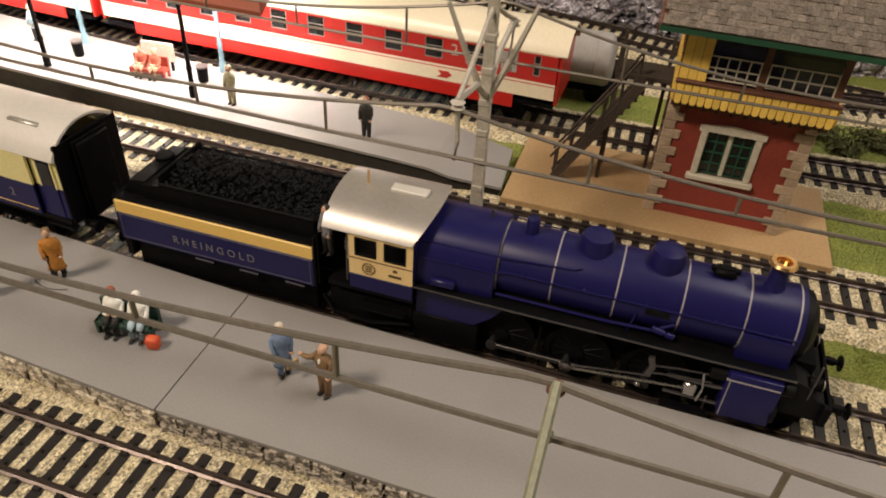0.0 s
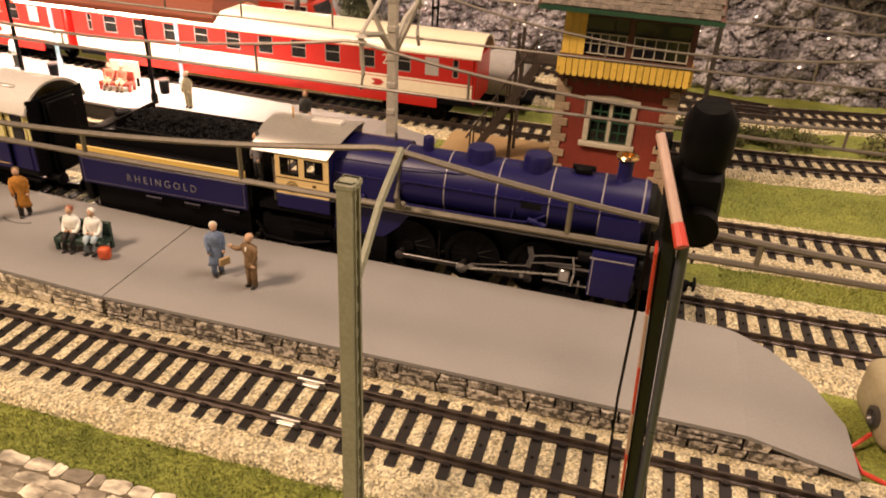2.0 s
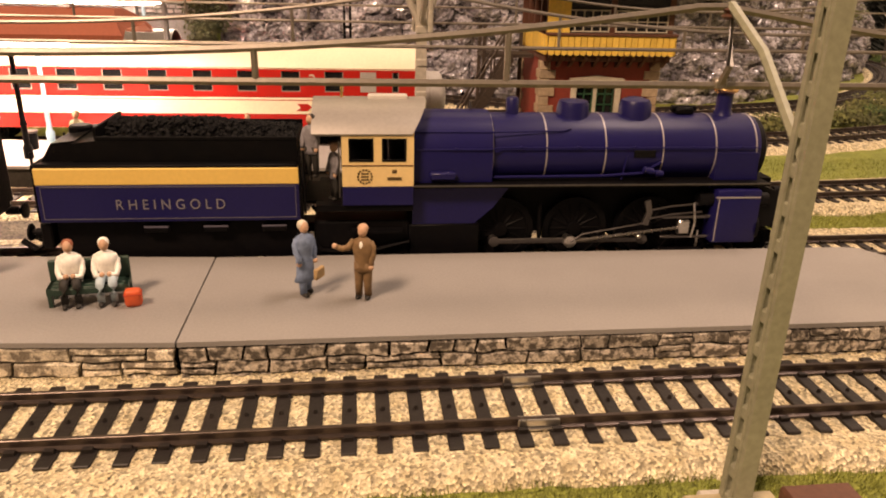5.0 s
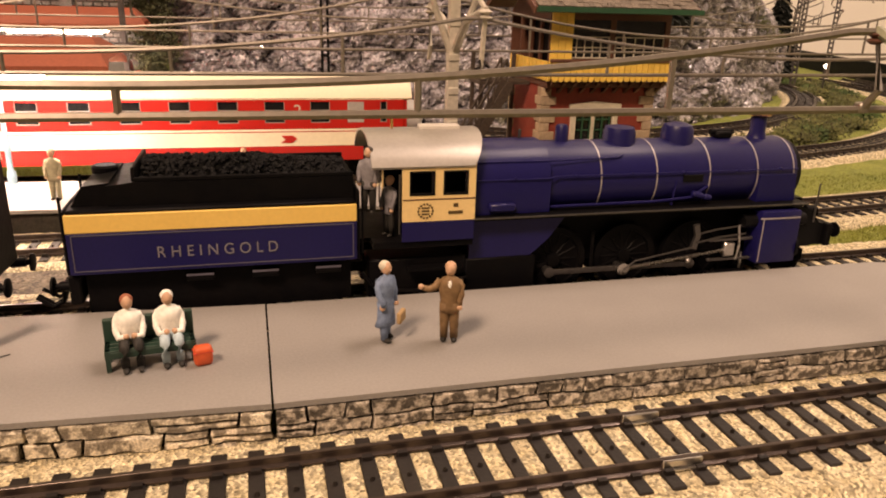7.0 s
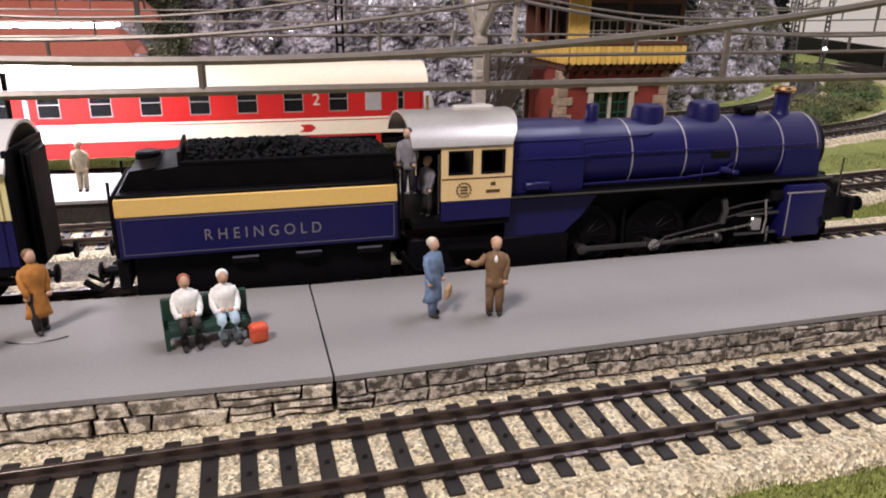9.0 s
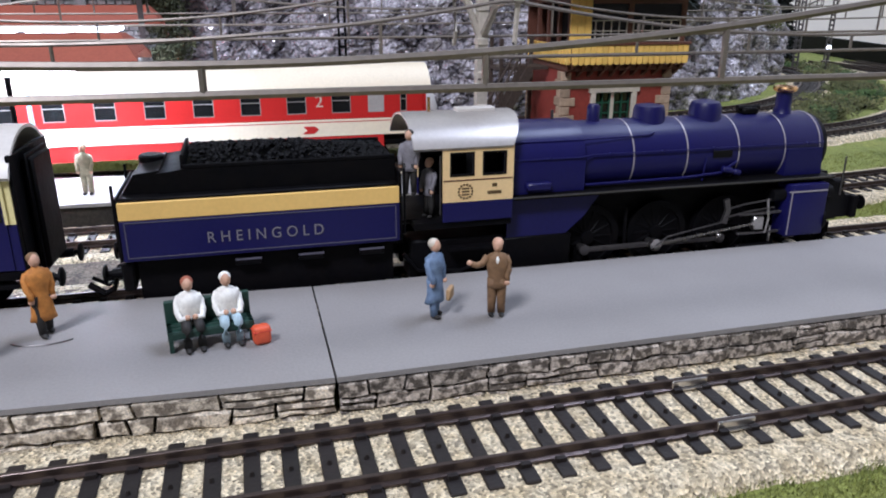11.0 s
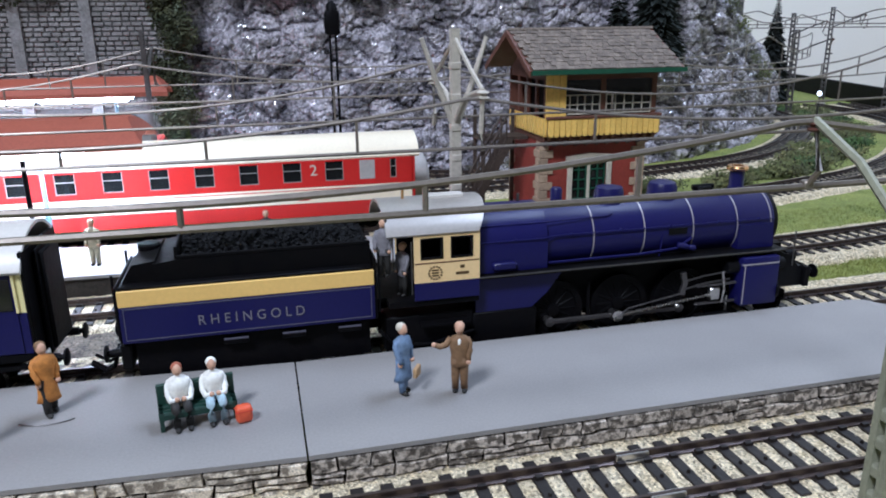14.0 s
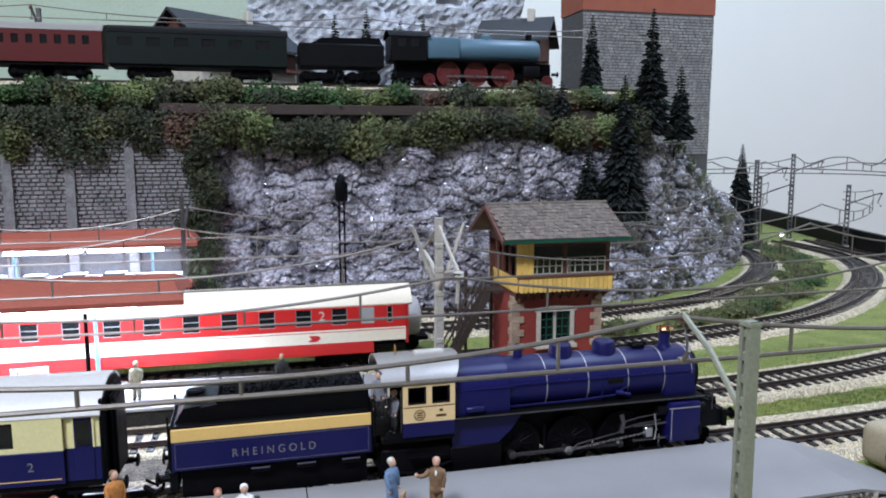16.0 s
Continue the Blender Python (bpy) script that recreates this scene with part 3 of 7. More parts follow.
def spokes(wheel, mesh, count):
    for i in range(count):
        part("spoke", mesh, None, wheel, at=Matrix.Rotation(2 * math.pi * i / count, 4, "Y"))


DRIVER, DRIVER_SPOKE = wheel_mesh("driving_wheel", 10.6), spoke_mesh(10.6, SOOT)
SMALLWHEEL = wheel_mesh("wheel", 5.6)
BOGIEWHEEL = wheel_mesh("wheel", 5.4)


def arch_roof(bm, x0, x1, half, z_eave, rise, thick=0.7, steps=14, end_drop=0.0):
    """A roof bowed across y."""
    top = [(half * math.sin(a), z_eave + rise * (math.cos(a) - math.cos(1.25)) / (1 - math.cos(1.25))) for a in [1.25 * (2 * i / steps - 1) for i in range(steps + 1)]]
    scale = half / top[-1][0]
    top = [(y * scale, z) for y, z in top]
    low = [(y * (1 - thick / half), z - thick) for y, z in reversed(top)]
    return prism(bm, top + low, x0, x1, "x")


def side_with_windows(bm, x0, x1, y0, y1, z0, z1, windows, wz0, wz1):
    """A side wall with openings through it."""
    x = x0
    for a, b in windows:
        bx(bm, x, a, y0, y1, z0, z1)
        bx(bm, a, b, y0, y1, z0, wz0)
        bx(bm, a, b, y0, y1, wz1, z1)
        x = b
    bx(bm, x, x1, y0, y1, z0, z1)
    bmesh.ops.remove_doubles(bm, verts=bm.verts[:], dist=0.001)
    return bm


def bogie(t, x, span, wheel, mat=SOOT, half=9.5, axle=5.4):
    b = part("bogie", bm_new_bogie(span, half), mat, t, at=place(x, 0, 0), smooth=False)
    for dx in (-span / 2, span / 2):
        for side in (-1, 1):
            part("wheel", wheel, None, b, at=place(dx, side * 7.6, axle))
    return b


def bm_new_bogie(span, half):
    bm = bm_new()
    for side in (-1, 1):
        prism(bm, [(-span / 2 - 5, 6), (-span / 2 - 3, 4), (span / 2 + 3, 4), (span / 2 + 5, 6), (span / 2 + 4, 9), (4, 10), (-4, 10), (-span / 2 - 4, 9)], side * half - 0.6, side * half + 0.6, "y")
        for dx in (-span / 2, span / 2):
            bx(bm, dx - 2, dx + 2, side * half - 1.6, side * half + 1.6, 3.6, 8, 0.4)
        for k in range(4):
            cyl(bm, (-1.5 + k, side * (half + 0.8), 4.5), (-1.5 + k, side * (half + 0.8), 9), 0.45, seg=6)
    bx(bm, -span / 2 - 4, span / 2 + 4, -half, half, 8.2, 9.6)
    return bm


def buffers(t, x, way, z=12.2):
    for side in (-1, 1):
        bm = bm_new()
        cyl(bm, (x, side * 10, z), (x + way * 4, side * 10, z), 1.5, 1.3, 12)
        cyl(bm, (x + way * 4, side * 10, z), (x + way * 5.5, side * 10, z), 0.9, seg=10)
        lathe(bm, [(2.6, 0), (2.6, 0.5), (1.6, 0.9)], (x + way * 5.4, side * 10, z), (way, 0, 0), 16)
        part("buffer", bm, SOOT, t)


# ---- the blue steam locomotive ----
def steam_locomotive():
    t = thing("steam_locomotive", 0, 70.5, RAILTOP, 0, "dark blue model steam locomotive with cream cab and silver roof", "locomotive")
    bm = bm_new()
    lathe(bm, [(11.0, 62), (11.3, 63), (11.3, 168.6), (10.8, 170)], (0, 0, 35), (1, 0, 0), 48)
    boiler = part("boiler", bm, BLUE, t)
    for x in (83.6, 100.3, 119.0, 137.5, 154.8, 168.2):
        part("boiler_band", lathe(bm_new(), [(11.28, -0.26), (11.40, -0.22), (11.40, 0.22), (11.28, 0.26)], (x, 0, 35), (1, 0, 0), 48), BAND, boiler, "pale metal boiler band")
    # firebox sides, broader than the barrel, narrowing to the cab
    bm = prism(bm_new(), [(-13.0, 27.5), (-13.0, 36), (-11.6, 41.5), (-8, 45.4), (-3, 46.9), (3, 46.9), (8, 45.4), (11.6, 41.5), (13.0, 36), (13.0, 27.5)], 59, 83.3, "x")
    for v in bm.verts:
        if v.co.x < 60:
            v.co.y *= 1.06
    part("firebox", bm, BLUE, t)
    for side in (-1, 1):
        part("firebox_sheet", prism(bm_new(), [(59, 27), (90, 27), (84, 19), (76, 12), (66, 10.5), (59, 10.5)], side * 11.4, side * 12.4, "y"), BLUE, t, smooth=False)
        part("ashpan", bx(bm_new(), 58, 80, side * 11 - 2, side * 11 + 2, 3, 14, 0.4), SOOT, t)
        bm = bx(bm_new(), 59, 172, side * 11.5 - 4, side * 11.5 + 4.6 if side > 0 else side * 11.5 + 4, 26.4, 27.3, 0.15) if side > 0 else bx(bm_new(), 59, 172, -16.1, -7.5, 26.4, 27.3, 0.15)
        part("running_board", bm, SOOT, t, smooth=False)
        part("board_edging", bx(bm_new(), 59, 172, side * 16.1 - 0.15, side * 16.1 + 0.2, 26.9, 27.4), DULL, t, "thin grey edge line", smooth=False)
        part("handrail", tube(bm_new(), [(60, side * 13.4, 37.6), (82, side * 13.3, 37.6), (86, side * 11.9, 37.8), (169, side * 11.9, 37.8)], 0.26), BLUE, t)
        for x in (72, 92, 110, 128, 147, 163):
            part("handrail_post", cyl(bm_new(), (x, side * (10.6 if x > 84 else 12.6), 37.8), (x, side * (12.2 if x > 84 else 13.6), 37.8), 0.45, seg=8), BLUE, t)
        part("upper_pipe", tube(bm_new(), [(60, side * 11.6, 42.6), (83, side * 11.0, 42.4), (106, side * 9.0, 42.4), (108, side * 8.4, 43)], 0.25), BLUE, t)
        # thin blue tube shapes the highlight line running from firebox to pump
        part("side_tube", tube(bm_new(), [(84, side * 11.6, 28.6), (118, side * 12.0, 28.9), (131, side * 12.2, 29.8), (137, side * 11.4, 33.0)], 0.5, 8), BLUE, t)
        part("pump", lathe(bm_new(), [(0.7, -3.2), (1.05, -2.9), (1.05, 0.2), (0.7, 0.5), (0.7, 1.2), (1.0, 1.5), (1.0, 3.4), (0.6, 3.7)], (134, side * 12.8, 30.4), (1, 0, -0.25), 14), BLUE, t)
        part("smokebox_saddle", prism(bm_new(), [(154.9, 27.4), (169.4, 27.4), (168.6, 36.2), (155.2, 36.2)], min(side * 6, side * 12.2), max(side * 6, side * 12.2), "y"), BLUE, t, smooth=False)
        part("side_box", bx(bm_new(), 64, 72, side * 14 - 1.2, side * 14 + 1.2, 28.5, 31, 0.5), BLUE, t)
        part("cab_underframe", bx(bm_new(), 29, 58, side * 8 - 5, side * 8 + 5, 3.2, 15.5, 0.6), SOOT, t)
        part("side_tube", tube(bm_new(), [(27, side * 13.5, 12), (31, side * 14.2, 6.5), (44, side * 14.2, 5.5), (58, side * 14, 9)], 0.7, 6), SOOT, t)
        part("ladder_step", bx(bm_new(), 40, 56, side * 15 - 1.5, side * 15 + 1.5, 12.5, 13.4), SOOT, t, smooth=False)
        # cylinder block with an edged face
        cylinder = part("cylinder", bx(bm_new(), 154.6, 169.4, side * 13.6 - 3.6, side * 13.6 + 3.6, 7.8, 25.4, 0.7, 2), BLUE, t)
        part("cylinder_edging", bx(bm_new(), 154.2, 168.8, side * 17.2 - 0.2, side * 17.2 + 0.25, 22.8, 23.3), BAND, cylinder, "pale edge line", smooth=False)
        part("cylinder_edging", bx(bm_new(), 155.2, 155.5, side * 17.2 - 0.2, side * 17.2 + 0.25, 8.6, 22.8), BAND, cylinder, "pale edge line", smooth=False)
        part("valve_chest", cyl(bm_new(), (150, side * 13.5, 21.5), (173, side * 13.5, 21.5), 2.2, seg=16), BLACK, cylinder)
        part("cylinder_cover", lathe(bm_new(), [(4.2, 0), (4.2, 1), (2.2, 1.8)], (169, side * 13.6, 12.5), (1, 0, 0), 20), BLACK, cylinder)
        for x in (87.5, 111.7, 135.9):
            w = part("driving_wheel", DRIVER, None, t, at=place(x, side * 8.2, 10.6))
            spokes(w, DRIVER_SPOKE, 14)
            part("crank_pin", cyl(bm_new(), (-2.6, side * 1, -2.7), (-2.6, side * 4.6, -2.7), 1.15, seg=12), STEEL, w)
        for x in (152, 173):
            part("leading_wheel", BOGIEWHEEL, None, t, at=place(x, side * 8, 5.4))
        part("trailing_wheel", SMALLWHEEL, None, t, at=place(64, side * 8, 6.2))
        y = side * 12.4
        bm = bx(bm_new(), 84.9, 133.3, y - 0.45, y + 0.45, 7.0, 8.7, 0.2)
        for x in (84.9, 109.1, 133.3):
            cyl(bm, (x, y - 0.7, 7.9), (x, y + 0.7, 7.9), 1.7, seg=14)
        part("coupling_rod", bm, DULL, t, smooth=False)
        y = side * 13.6
        bm = tube(bm_new(), [(109.1, y, 7.9), (146, y, 12.2)], 0.6, 6)
        cyl(bm, (109.1, y - 0.8, 7.9), (109.1, y + 0.8, 7.9), 2.0, seg=14)
        part("connecting_rod", bm, STEEL, t)
        part("crosshead", bx(bm_new(), 144.2, 148.2, y - 1.2, y + 1.2, 10, 14.8, 0.5), STEEL, t)
        part("drain_cock", cyl(bm_new(), (151.5, y, 5.6), (151.5, y, 11), 0.4, seg=8), STEEL, t)
        part("radius_rod", tube(bm_new(), [(134, y + side * 0.9, 15.4), (142, y + side * 0.9, 16.9), (151.5, y + side * 0.9, 17.6)], 0.3), DULL, t)
        part("valve_spindle_guide", bx(bm_new(), 150.5, 154.6, y - 0.8, y + 0.8, 19.6, 22.2, 0.3), DULL, t)
        part("eccentric_stub", ball(bm_new(), (131.4, y + side, 9.6), 0.9, 2), STEEL, t)
        bm = bx(bm_new(), 139, 155, y - 0.6, y + 0.6, 15.2, 16.2, 0.2)
        bx(bm, 139, 155, y - 0.6, y + 0.6, 8.6, 9.4, 0.2)
        part("slide_bar", bm, DULL, t, smooth=False)
        part("combination_lever", tube(bm_new(), [(148.5, y + side, 20.8), (149.6, y + side, 14), (148.9, y + side, 9)], 0.38), STEEL, t)
        part("valve_rod", tube(bm_new(), [(134, y + side * 0.4, 18.0), (141, y + side * 0.4, 19.3), (154, y + side * 0.4, 20.5)], 0.32), DULL, t)
        bm = prism(bm_new(), [(132.2, 13.5), (134.2, 13), (135.2, 17.5), (134.2, 21.5), (132.4, 21), (133.4, 17.5)], y + side * 0.2 - 0.5, y + side * 0.2 + 0.5, "y")
        part("expansion_link", bm, DULL, t, smooth=False)
        part("return_crank", tube(bm_new(), [(109.1, y + side, 7.9), (112.8, y + side, 10.6), (132.8, y + side, 14)], 0.3), DULL, t)
        part("step", bx(bm_new(), 139, 153, side * 14.5 - 1.6, side * 14.5 + 1.6, 3.6, 5.2, 0.2), SOOT, t, smooth=False)
        part("brake_hanger", tube(bm_new(), [(99.5, side * 10.5, 20), (99.8, side * 10.5, 8), (98.6, side * 10.5, 5)], 0.6), SOOT, t)
        part("sand_pipe", tube(bm_new(), [(126, side * 11.2, 44 - 9), (124.5, side * 12.0, 27.6)], 0.3), BLUE, t)
        part("name_plate", bx(bm_new(), 128, 135, side * 11.3 - 0.3, side * 11.3 + 0.3, 34.6, 36.8, 0.1), BLACK, t, "dark plate with unreadable writing", smooth=False)
        # cab side with its two windows
        a, b = (-16.7, -15.9) if side < 0 else (15.9, 16.7)
        side_wall = part("cab_side", side_with_windows(bm_new(), 38, 59, a, b, 27.4, 43.6, [(40, 47.2), (49.6, 56.8)], 34.9, 41.8), CREAM, t, "cream cab side", smooth=False)
        for x in (40, 49.6):
            bm = bm_new()
            for lo, hi in ((x, x + 0.5), (x + 6.7, x + 7.2)):
                bx(bm, lo, hi, a - 0.15, b + 0.15, 34.9, 41.8)
            bx(bm, x + 0.5, x + 6.7, a - 0.15, b + 0.15, 41.3, 41.8)
            bx(bm, x + 0.5, x + 6.7, a - 0.15, b + 0.15, 34.9, 35.4)
            part("window_frame", bm, BLACK, side_wall, "black window edge", smooth=False)
        inner = side * 15.5
        part("cab_lining", side_with_windows(bm_new(), 38.4, 58, inner - 0.3, inner + 0.3, 21.5, 43.2, [(40, 47.2), (49.6, 56.8)], 34.9, 41.8), SOOT, t, "black inner lining of the cab", smooth=False)
        outer = side * 16.75
        part("waist_line", bx(bm_new(), 38.2, 58.8, outer - 0.1, outer + 0.15, 33.6, 33.9), BROWNWOOD, side_wall, smooth=False)
        part("emblem", ring_bars(42.2, 47.0, outer, side), DARKTEXT, side_wall, "small dark round emblem", smooth=False)
        bm = bx(bm_new(), 51.2, 55.4, outer - 0.1, outer + 0.2, 29.3, 30.2)
        bx(bm, 52.6, 54, outer - 0.1, outer + 0.2, 31.4, 32.4)
        part("data_plate", bm, DARKTEXT, side_wall, "small dark plate with unreadable writing", smooth=False)
        part("cab_lower_panel", bx(bm_new(), 38, 59, min(a, b), max(a, b), 21.5, 27.2, 0.15), BLUE, t, smooth=False)
        part("cab_handrail", tube(bm_new(), [(37.2, side * 16.6, 24), (37.2, side * 16.6, 41)], 0.25), DULL, t)
    # cab front, roof, fittings
    part("cab_front", prism(bm_new(), [(-16.6, 27), (16.6, 27), (16.6, 43.2), (10, 48.5), (0, 50), (-10, 48.5), (-16.6, 43.2)], 58.2, 59, "x"), BLUE, t, smooth=False)
    part("cab_floor", bx(bm_new(), 30, 59, -15.8, 15.8, 19.5, 21.4), SOOT, t, smooth=False)
    part("backhead", bx(bm_new(), 52, 58, -9, 9, 21.4, 42, 1.5), SOOT, t)
    bm = arch_roof(bm_new(), 29.5, 63.5, 17.4, 43.2, 7.6)
    for v in bm.verts:
        if v.co.x > 60:
            v.co.x -= (50.8 - v.co.z) * 0.65
    roof = part("cab_roof", bm, SILVER, t, "silver painted bowed cab roof")
    part("roof_vent", bx(bm_new(), 46, 58, -2.0, 2.0, 50.3, 51.8, 0.3), PALEROOF, roof, "pale sliding roof vent", smooth=False)
    part("whistle", tube(bm_new(), [(38, 0, 50.5), (38, 0, 55)], 0.45), BRASS, roof)
    # fittings along the boiler
    chimney = part("chimney", lathe(bm_new(), [(4.2, 44.2), (3.0, 46.2), (2.5, 48), (2.6, 53.2), (2.2, 53.2)], (160.6, 0, 0), seg=24), BLUE, t)
    part("chimney_cap", lathe(bm_new(), [(2.6, 52.8), (3.6, 53.4), (3.9, 54.2), (3.4, 54.9), (2.2, 54.9), (2.0, 53.6)], (160.6, 0, 0), seg=24), BRASS, chimney, "polished brass chimney cap")
    part("steam_dome", lathe(bm_new(), [(5.6, 44.6), (5.2, 46.2), (5.1, 49.2), (4.4, 50.6), (2.4, 51.3), (0.2, 51.5)], (130.9, 0, 0), seg=28), BLUE, t)
    part("sand_dome", lathe(bm_new(), [(5.6, 44.6), (5.2, 46.0), (5.0, 48.8), (4.5, 50.2), (0.2, 50.9)], (110.5, 0, 0), seg=28), BLUE, t)
    part("safety_valve", lathe(bm_new(), [(2.4, 45), (2.0, 47), (2.0, 50.6), (1.5, 51.2)], (91, 0, 0), seg=16), BLUE, t)
    part("whistle_valve", tube(bm_new(), [(78, 2, 46), (78, 2, 49.6)], 0.5), DULL, t)
    bm = bx(bm_new(), 144, 150, -2.2, 2.2, 46, 48.4, 0.6)
    cyl(bm, (143, 0, 48), (151, 0, 48), 1.0, seg=12)
    part("generator", bm, SOOT, t)
    door = part("smokebox_door", lathe(bm_new(), [(10.4, 0), (10.2, 2.0), (6.8, 4.2), (1.8, 5.4), (1.5, 7.4), (0.3, 7.8)], (170, 0, 35), (1, 0, 0), 40), BLACK, t)
    part("door_handle", tube(bm_new(), [(173.6, -2.5, 35), (177.6, 0, 35), (173.6, 2.5, 35)], 0.4), STEEL, door)
    for side in (-1, 1):
        lamp = part("headlamp", cyl(bm_new(), (177, side * 9.5, 22.5), (180.5, side * 9.5, 22.5), 1.9, 2.1, 16), SOOT, t)
        part("lens", cyl(bm_new(), (180.4, side * 9.5, 22.5), (180.9, side * 9.5, 22.5), 1.6, seg=16), WHITEPAINT, lamp)
        part("front_rail", tube(bm_new(), [(177, side * 14, 20), (177, side * 14, 33)], 0.3), DULL, t)
    bm = prism(bm_new(), [(168, 27), (176, 24), (180, 19.5), (183, 19.5), (183, 12), (168, 12)], -13.5, 13.5, "y")
    part("front_apron", bm, BLACK, t, smooth=False)
    part("buffer_beam", bx(bm_new(), 181.6, 184, -15.5, 15.5, 12, 19.5, 0.3), SOOT, t, smooth=False)
    buffers(t, 184, 1, 15.6)
    part("coupling", bx(bm_new(), 183, 189, -2, 2, 7, 10, 0.5), SOOT, t)
    bm = bx(bm_new(), 60, 178, -6, 6, 9, 26.3)
    part("main_chassis", bm, SOOT, t, smooth=False)
    part("pilot_chassis", bx(bm_new(), 146, 180, -9, 9, 4.6, 9, 0.5), SOOT, t, smooth=False)
    part("trailing_truck", bx(bm_new(), 46, 76, -10.5, 10.5, 5, 13, 0.6), SOOT, t, smooth=False)
    return t


def ring_bars(x0, x1, y, side):
    """A round emblem suggested by a ring and bars."""
    bm = bm_new()
    c, r = (x0 + x1) / 2, (x1 - x0) / 2
    for i in range(14):
        a = 2 * math.pi * i / 14
        bx(bm, c + r * 0.85 * math.cos(a) - 0.28, c + r * 0.85 * math.cos(a) + 0.28, y - 0.1, y + 0.15, 30.4 + r * 0.85 * math.sin(a) - 0.28, 30.4 + r * 0.85 * math.sin(a) + 0.28)
    for dz in (-0.9, 0, 0.9):
        bx(bm, c - 1.1, c + 1.1, y - 0.1, y + 0.15, 30.4 + dz - 0.22, 30.4 + dz + 0.22)
    return bm


def tender():
    t = thing("tender", 0, 70.5, RAILTOP, 0, "dark blue model tender with yellow stripe and coal load", "tender")
    part("lower_body", bx(bm_new(), -47.7, 25.4, -16.8, 16.8, 17.3, 28.3, 0.2), BLUE, t, smooth=False)
    part("stripe", bx(bm_new(), -47.7, 25.4, -16.86, 16.86, 28.4, 33.2, 0.2), YELLOW, t, "yellow band", smooth=False)
    for z in (18.2, 27.7):
        part("lining", bx(bm_new(), -46.5, 24.4, -16.95, 16.95, z, z + 0.22), LINE, t, "thin dull lining", smooth=False)
    for x in (-46.6, 24.2):
        part("lining", bx(bm_new(), x, x + 0.22, -16.95, 16.95, 18.2, 27.9), LINE, t, "thin dull lining", smooth=False)
    part("end_plate", bx(bm_new(), -48.4, -47.7, -16.5, 16.5, 17.3, 34.2, 0.2), SOOT, t, smooth=False)
    part("front_plate", bx(bm_new(), 25.4, 26.2, -16.5, 16.5, 17.3, 37, 0.2), SOOT, t, smooth=False)
    part("deck", bx(bm_new(), -47.5, 25.2, -16.4, 16.4, 33.2, 34.2, 0.4), SOOT, t)
    part("rear_tank", prism(bm_new(), [(-46.6, 34.2), (-37, 34.2), (-37, 40.2), (-43.4, 39.4)], -12.4, 12.4, "y"), SOOT, t, "sloping black tank behind the coal", smooth=False)
    part("coal_bunker", prism(bm_new(), [(-37.6, 34.2), (25, 34.2), (25, 40.4), (-31, 40.4), (-37.6, 39.6)], -13.4, 13.4, "y"), SOOT, t, smooth=False)
    for side in (-1, 1):
        part("bunker_flare", bx(bm_new(), -31, 25, side * 13.0 - 0.4, side * 13.0 + 0.4, 40.4, 41.6, 0.2), SOOT, t, smooth=False)
    part("coal_divider", bx(bm_new(), -31.6, -30.6, -12.4, 12.4, 40.2, 44.0, 0.2), SOOT, t, smooth=False)
    rng = random.Random(4)
    bm = bm_new()
    for _ in range(1100):
        x, y = rng.uniform(-29.6, 23.6), rng.uniform(-12, 12)
        h = 40.4 + 3.6 * (1 - (y / 12.4) ** 2) * min(1.0, (24.5 - x) / 26)
        r = rng.uniform(0.5, 0.95)
        ball(bm, (x, y, h), r, 1, (rng.uniform(0.7, 1.2), rng.uniform(0.7, 1.2), rng.uniform(0.6, 1)))
    for v in bm.verts:
        v.co += Vector((rng.uniform(-1, 1), rng.uniform(-1, 1), rng.uniform(-1, 1))) * 0.25
    part("coal", bm, COAL, t, "heaped black coal", smooth=False, kind="stuff")
    part("water_hatch", lathe(bm_new(), [(3.4, 39), (3.4, 41), (2.8, 41.5)], (-40.4, 4, 0), seg=18), SOOT, t)
    part("under_tank", bx(bm_new(), -45, 24, -13, 13, 4.5, 17.2), SOOT, t, smooth=False)
    for x in (-30, 8):
        bogie(t, x, 19, BOGIEWHEEL, half=11)
    for x in (-20, -3, 14):
        part("side_step", bx(bm_new(), x, x + 7, -15.6, -14, 13.4, 15.4, 0.3), SOOT, t, smooth=False)
        part("step_edge", bx(bm_new(), x, x + 7, -15.8, -15.4, 15.0, 15.5), LINE, t, smooth=False)
    for side in (-1, 1):
        part("rear_ladder", tube(bm_new(), [(-49, side * 13, 17), (-49, side * 13, 37)], 0.4), SOOT, t)
        part("front_handrail", tube(bm_new(), [(27, side * 16, 19), (27, side * 16, 38)], 0.3), SOOT, t)
        m = Matrix.Translation((-11.2 * U, side * 17.0 * U, 22.6 * U)) @ Euler((radians(90), 0, 0 if side < 0 else radians(180))).to_matrix().to_4x4()
        writing("lettering", "RHEINGOLD", 3.8, LETTER, t, m, "silver grey capital lettering", (30.4, 3.0))
    buffers(t, -48.2, -1)
    for y in (-6, -3.5, 4.5):
        part("brake_hose", tube(bm_new(), [(-48, y, 13), (-51.5, y, 12), (-53, y * 0.9, 6), (-56, y * 0.7, 4.2), (-60, y * 0.6, 7)], 0.6, 6), SOOT, t)
    part("buffer_beam", bx(bm_new(), -49, -46, -15, 15, 8.5, 16.5, 0.4), SOOT, t, smooth=False)
    part("coupling", bx(bm_new(), -56, -47, -1.5, 1.5, 7, 9, 0.4), SOOT, t)
    part("drawbar", bx(bm_new(), 24, 40, -4, 4, 9, 12), SOOT, t, smooth=False)
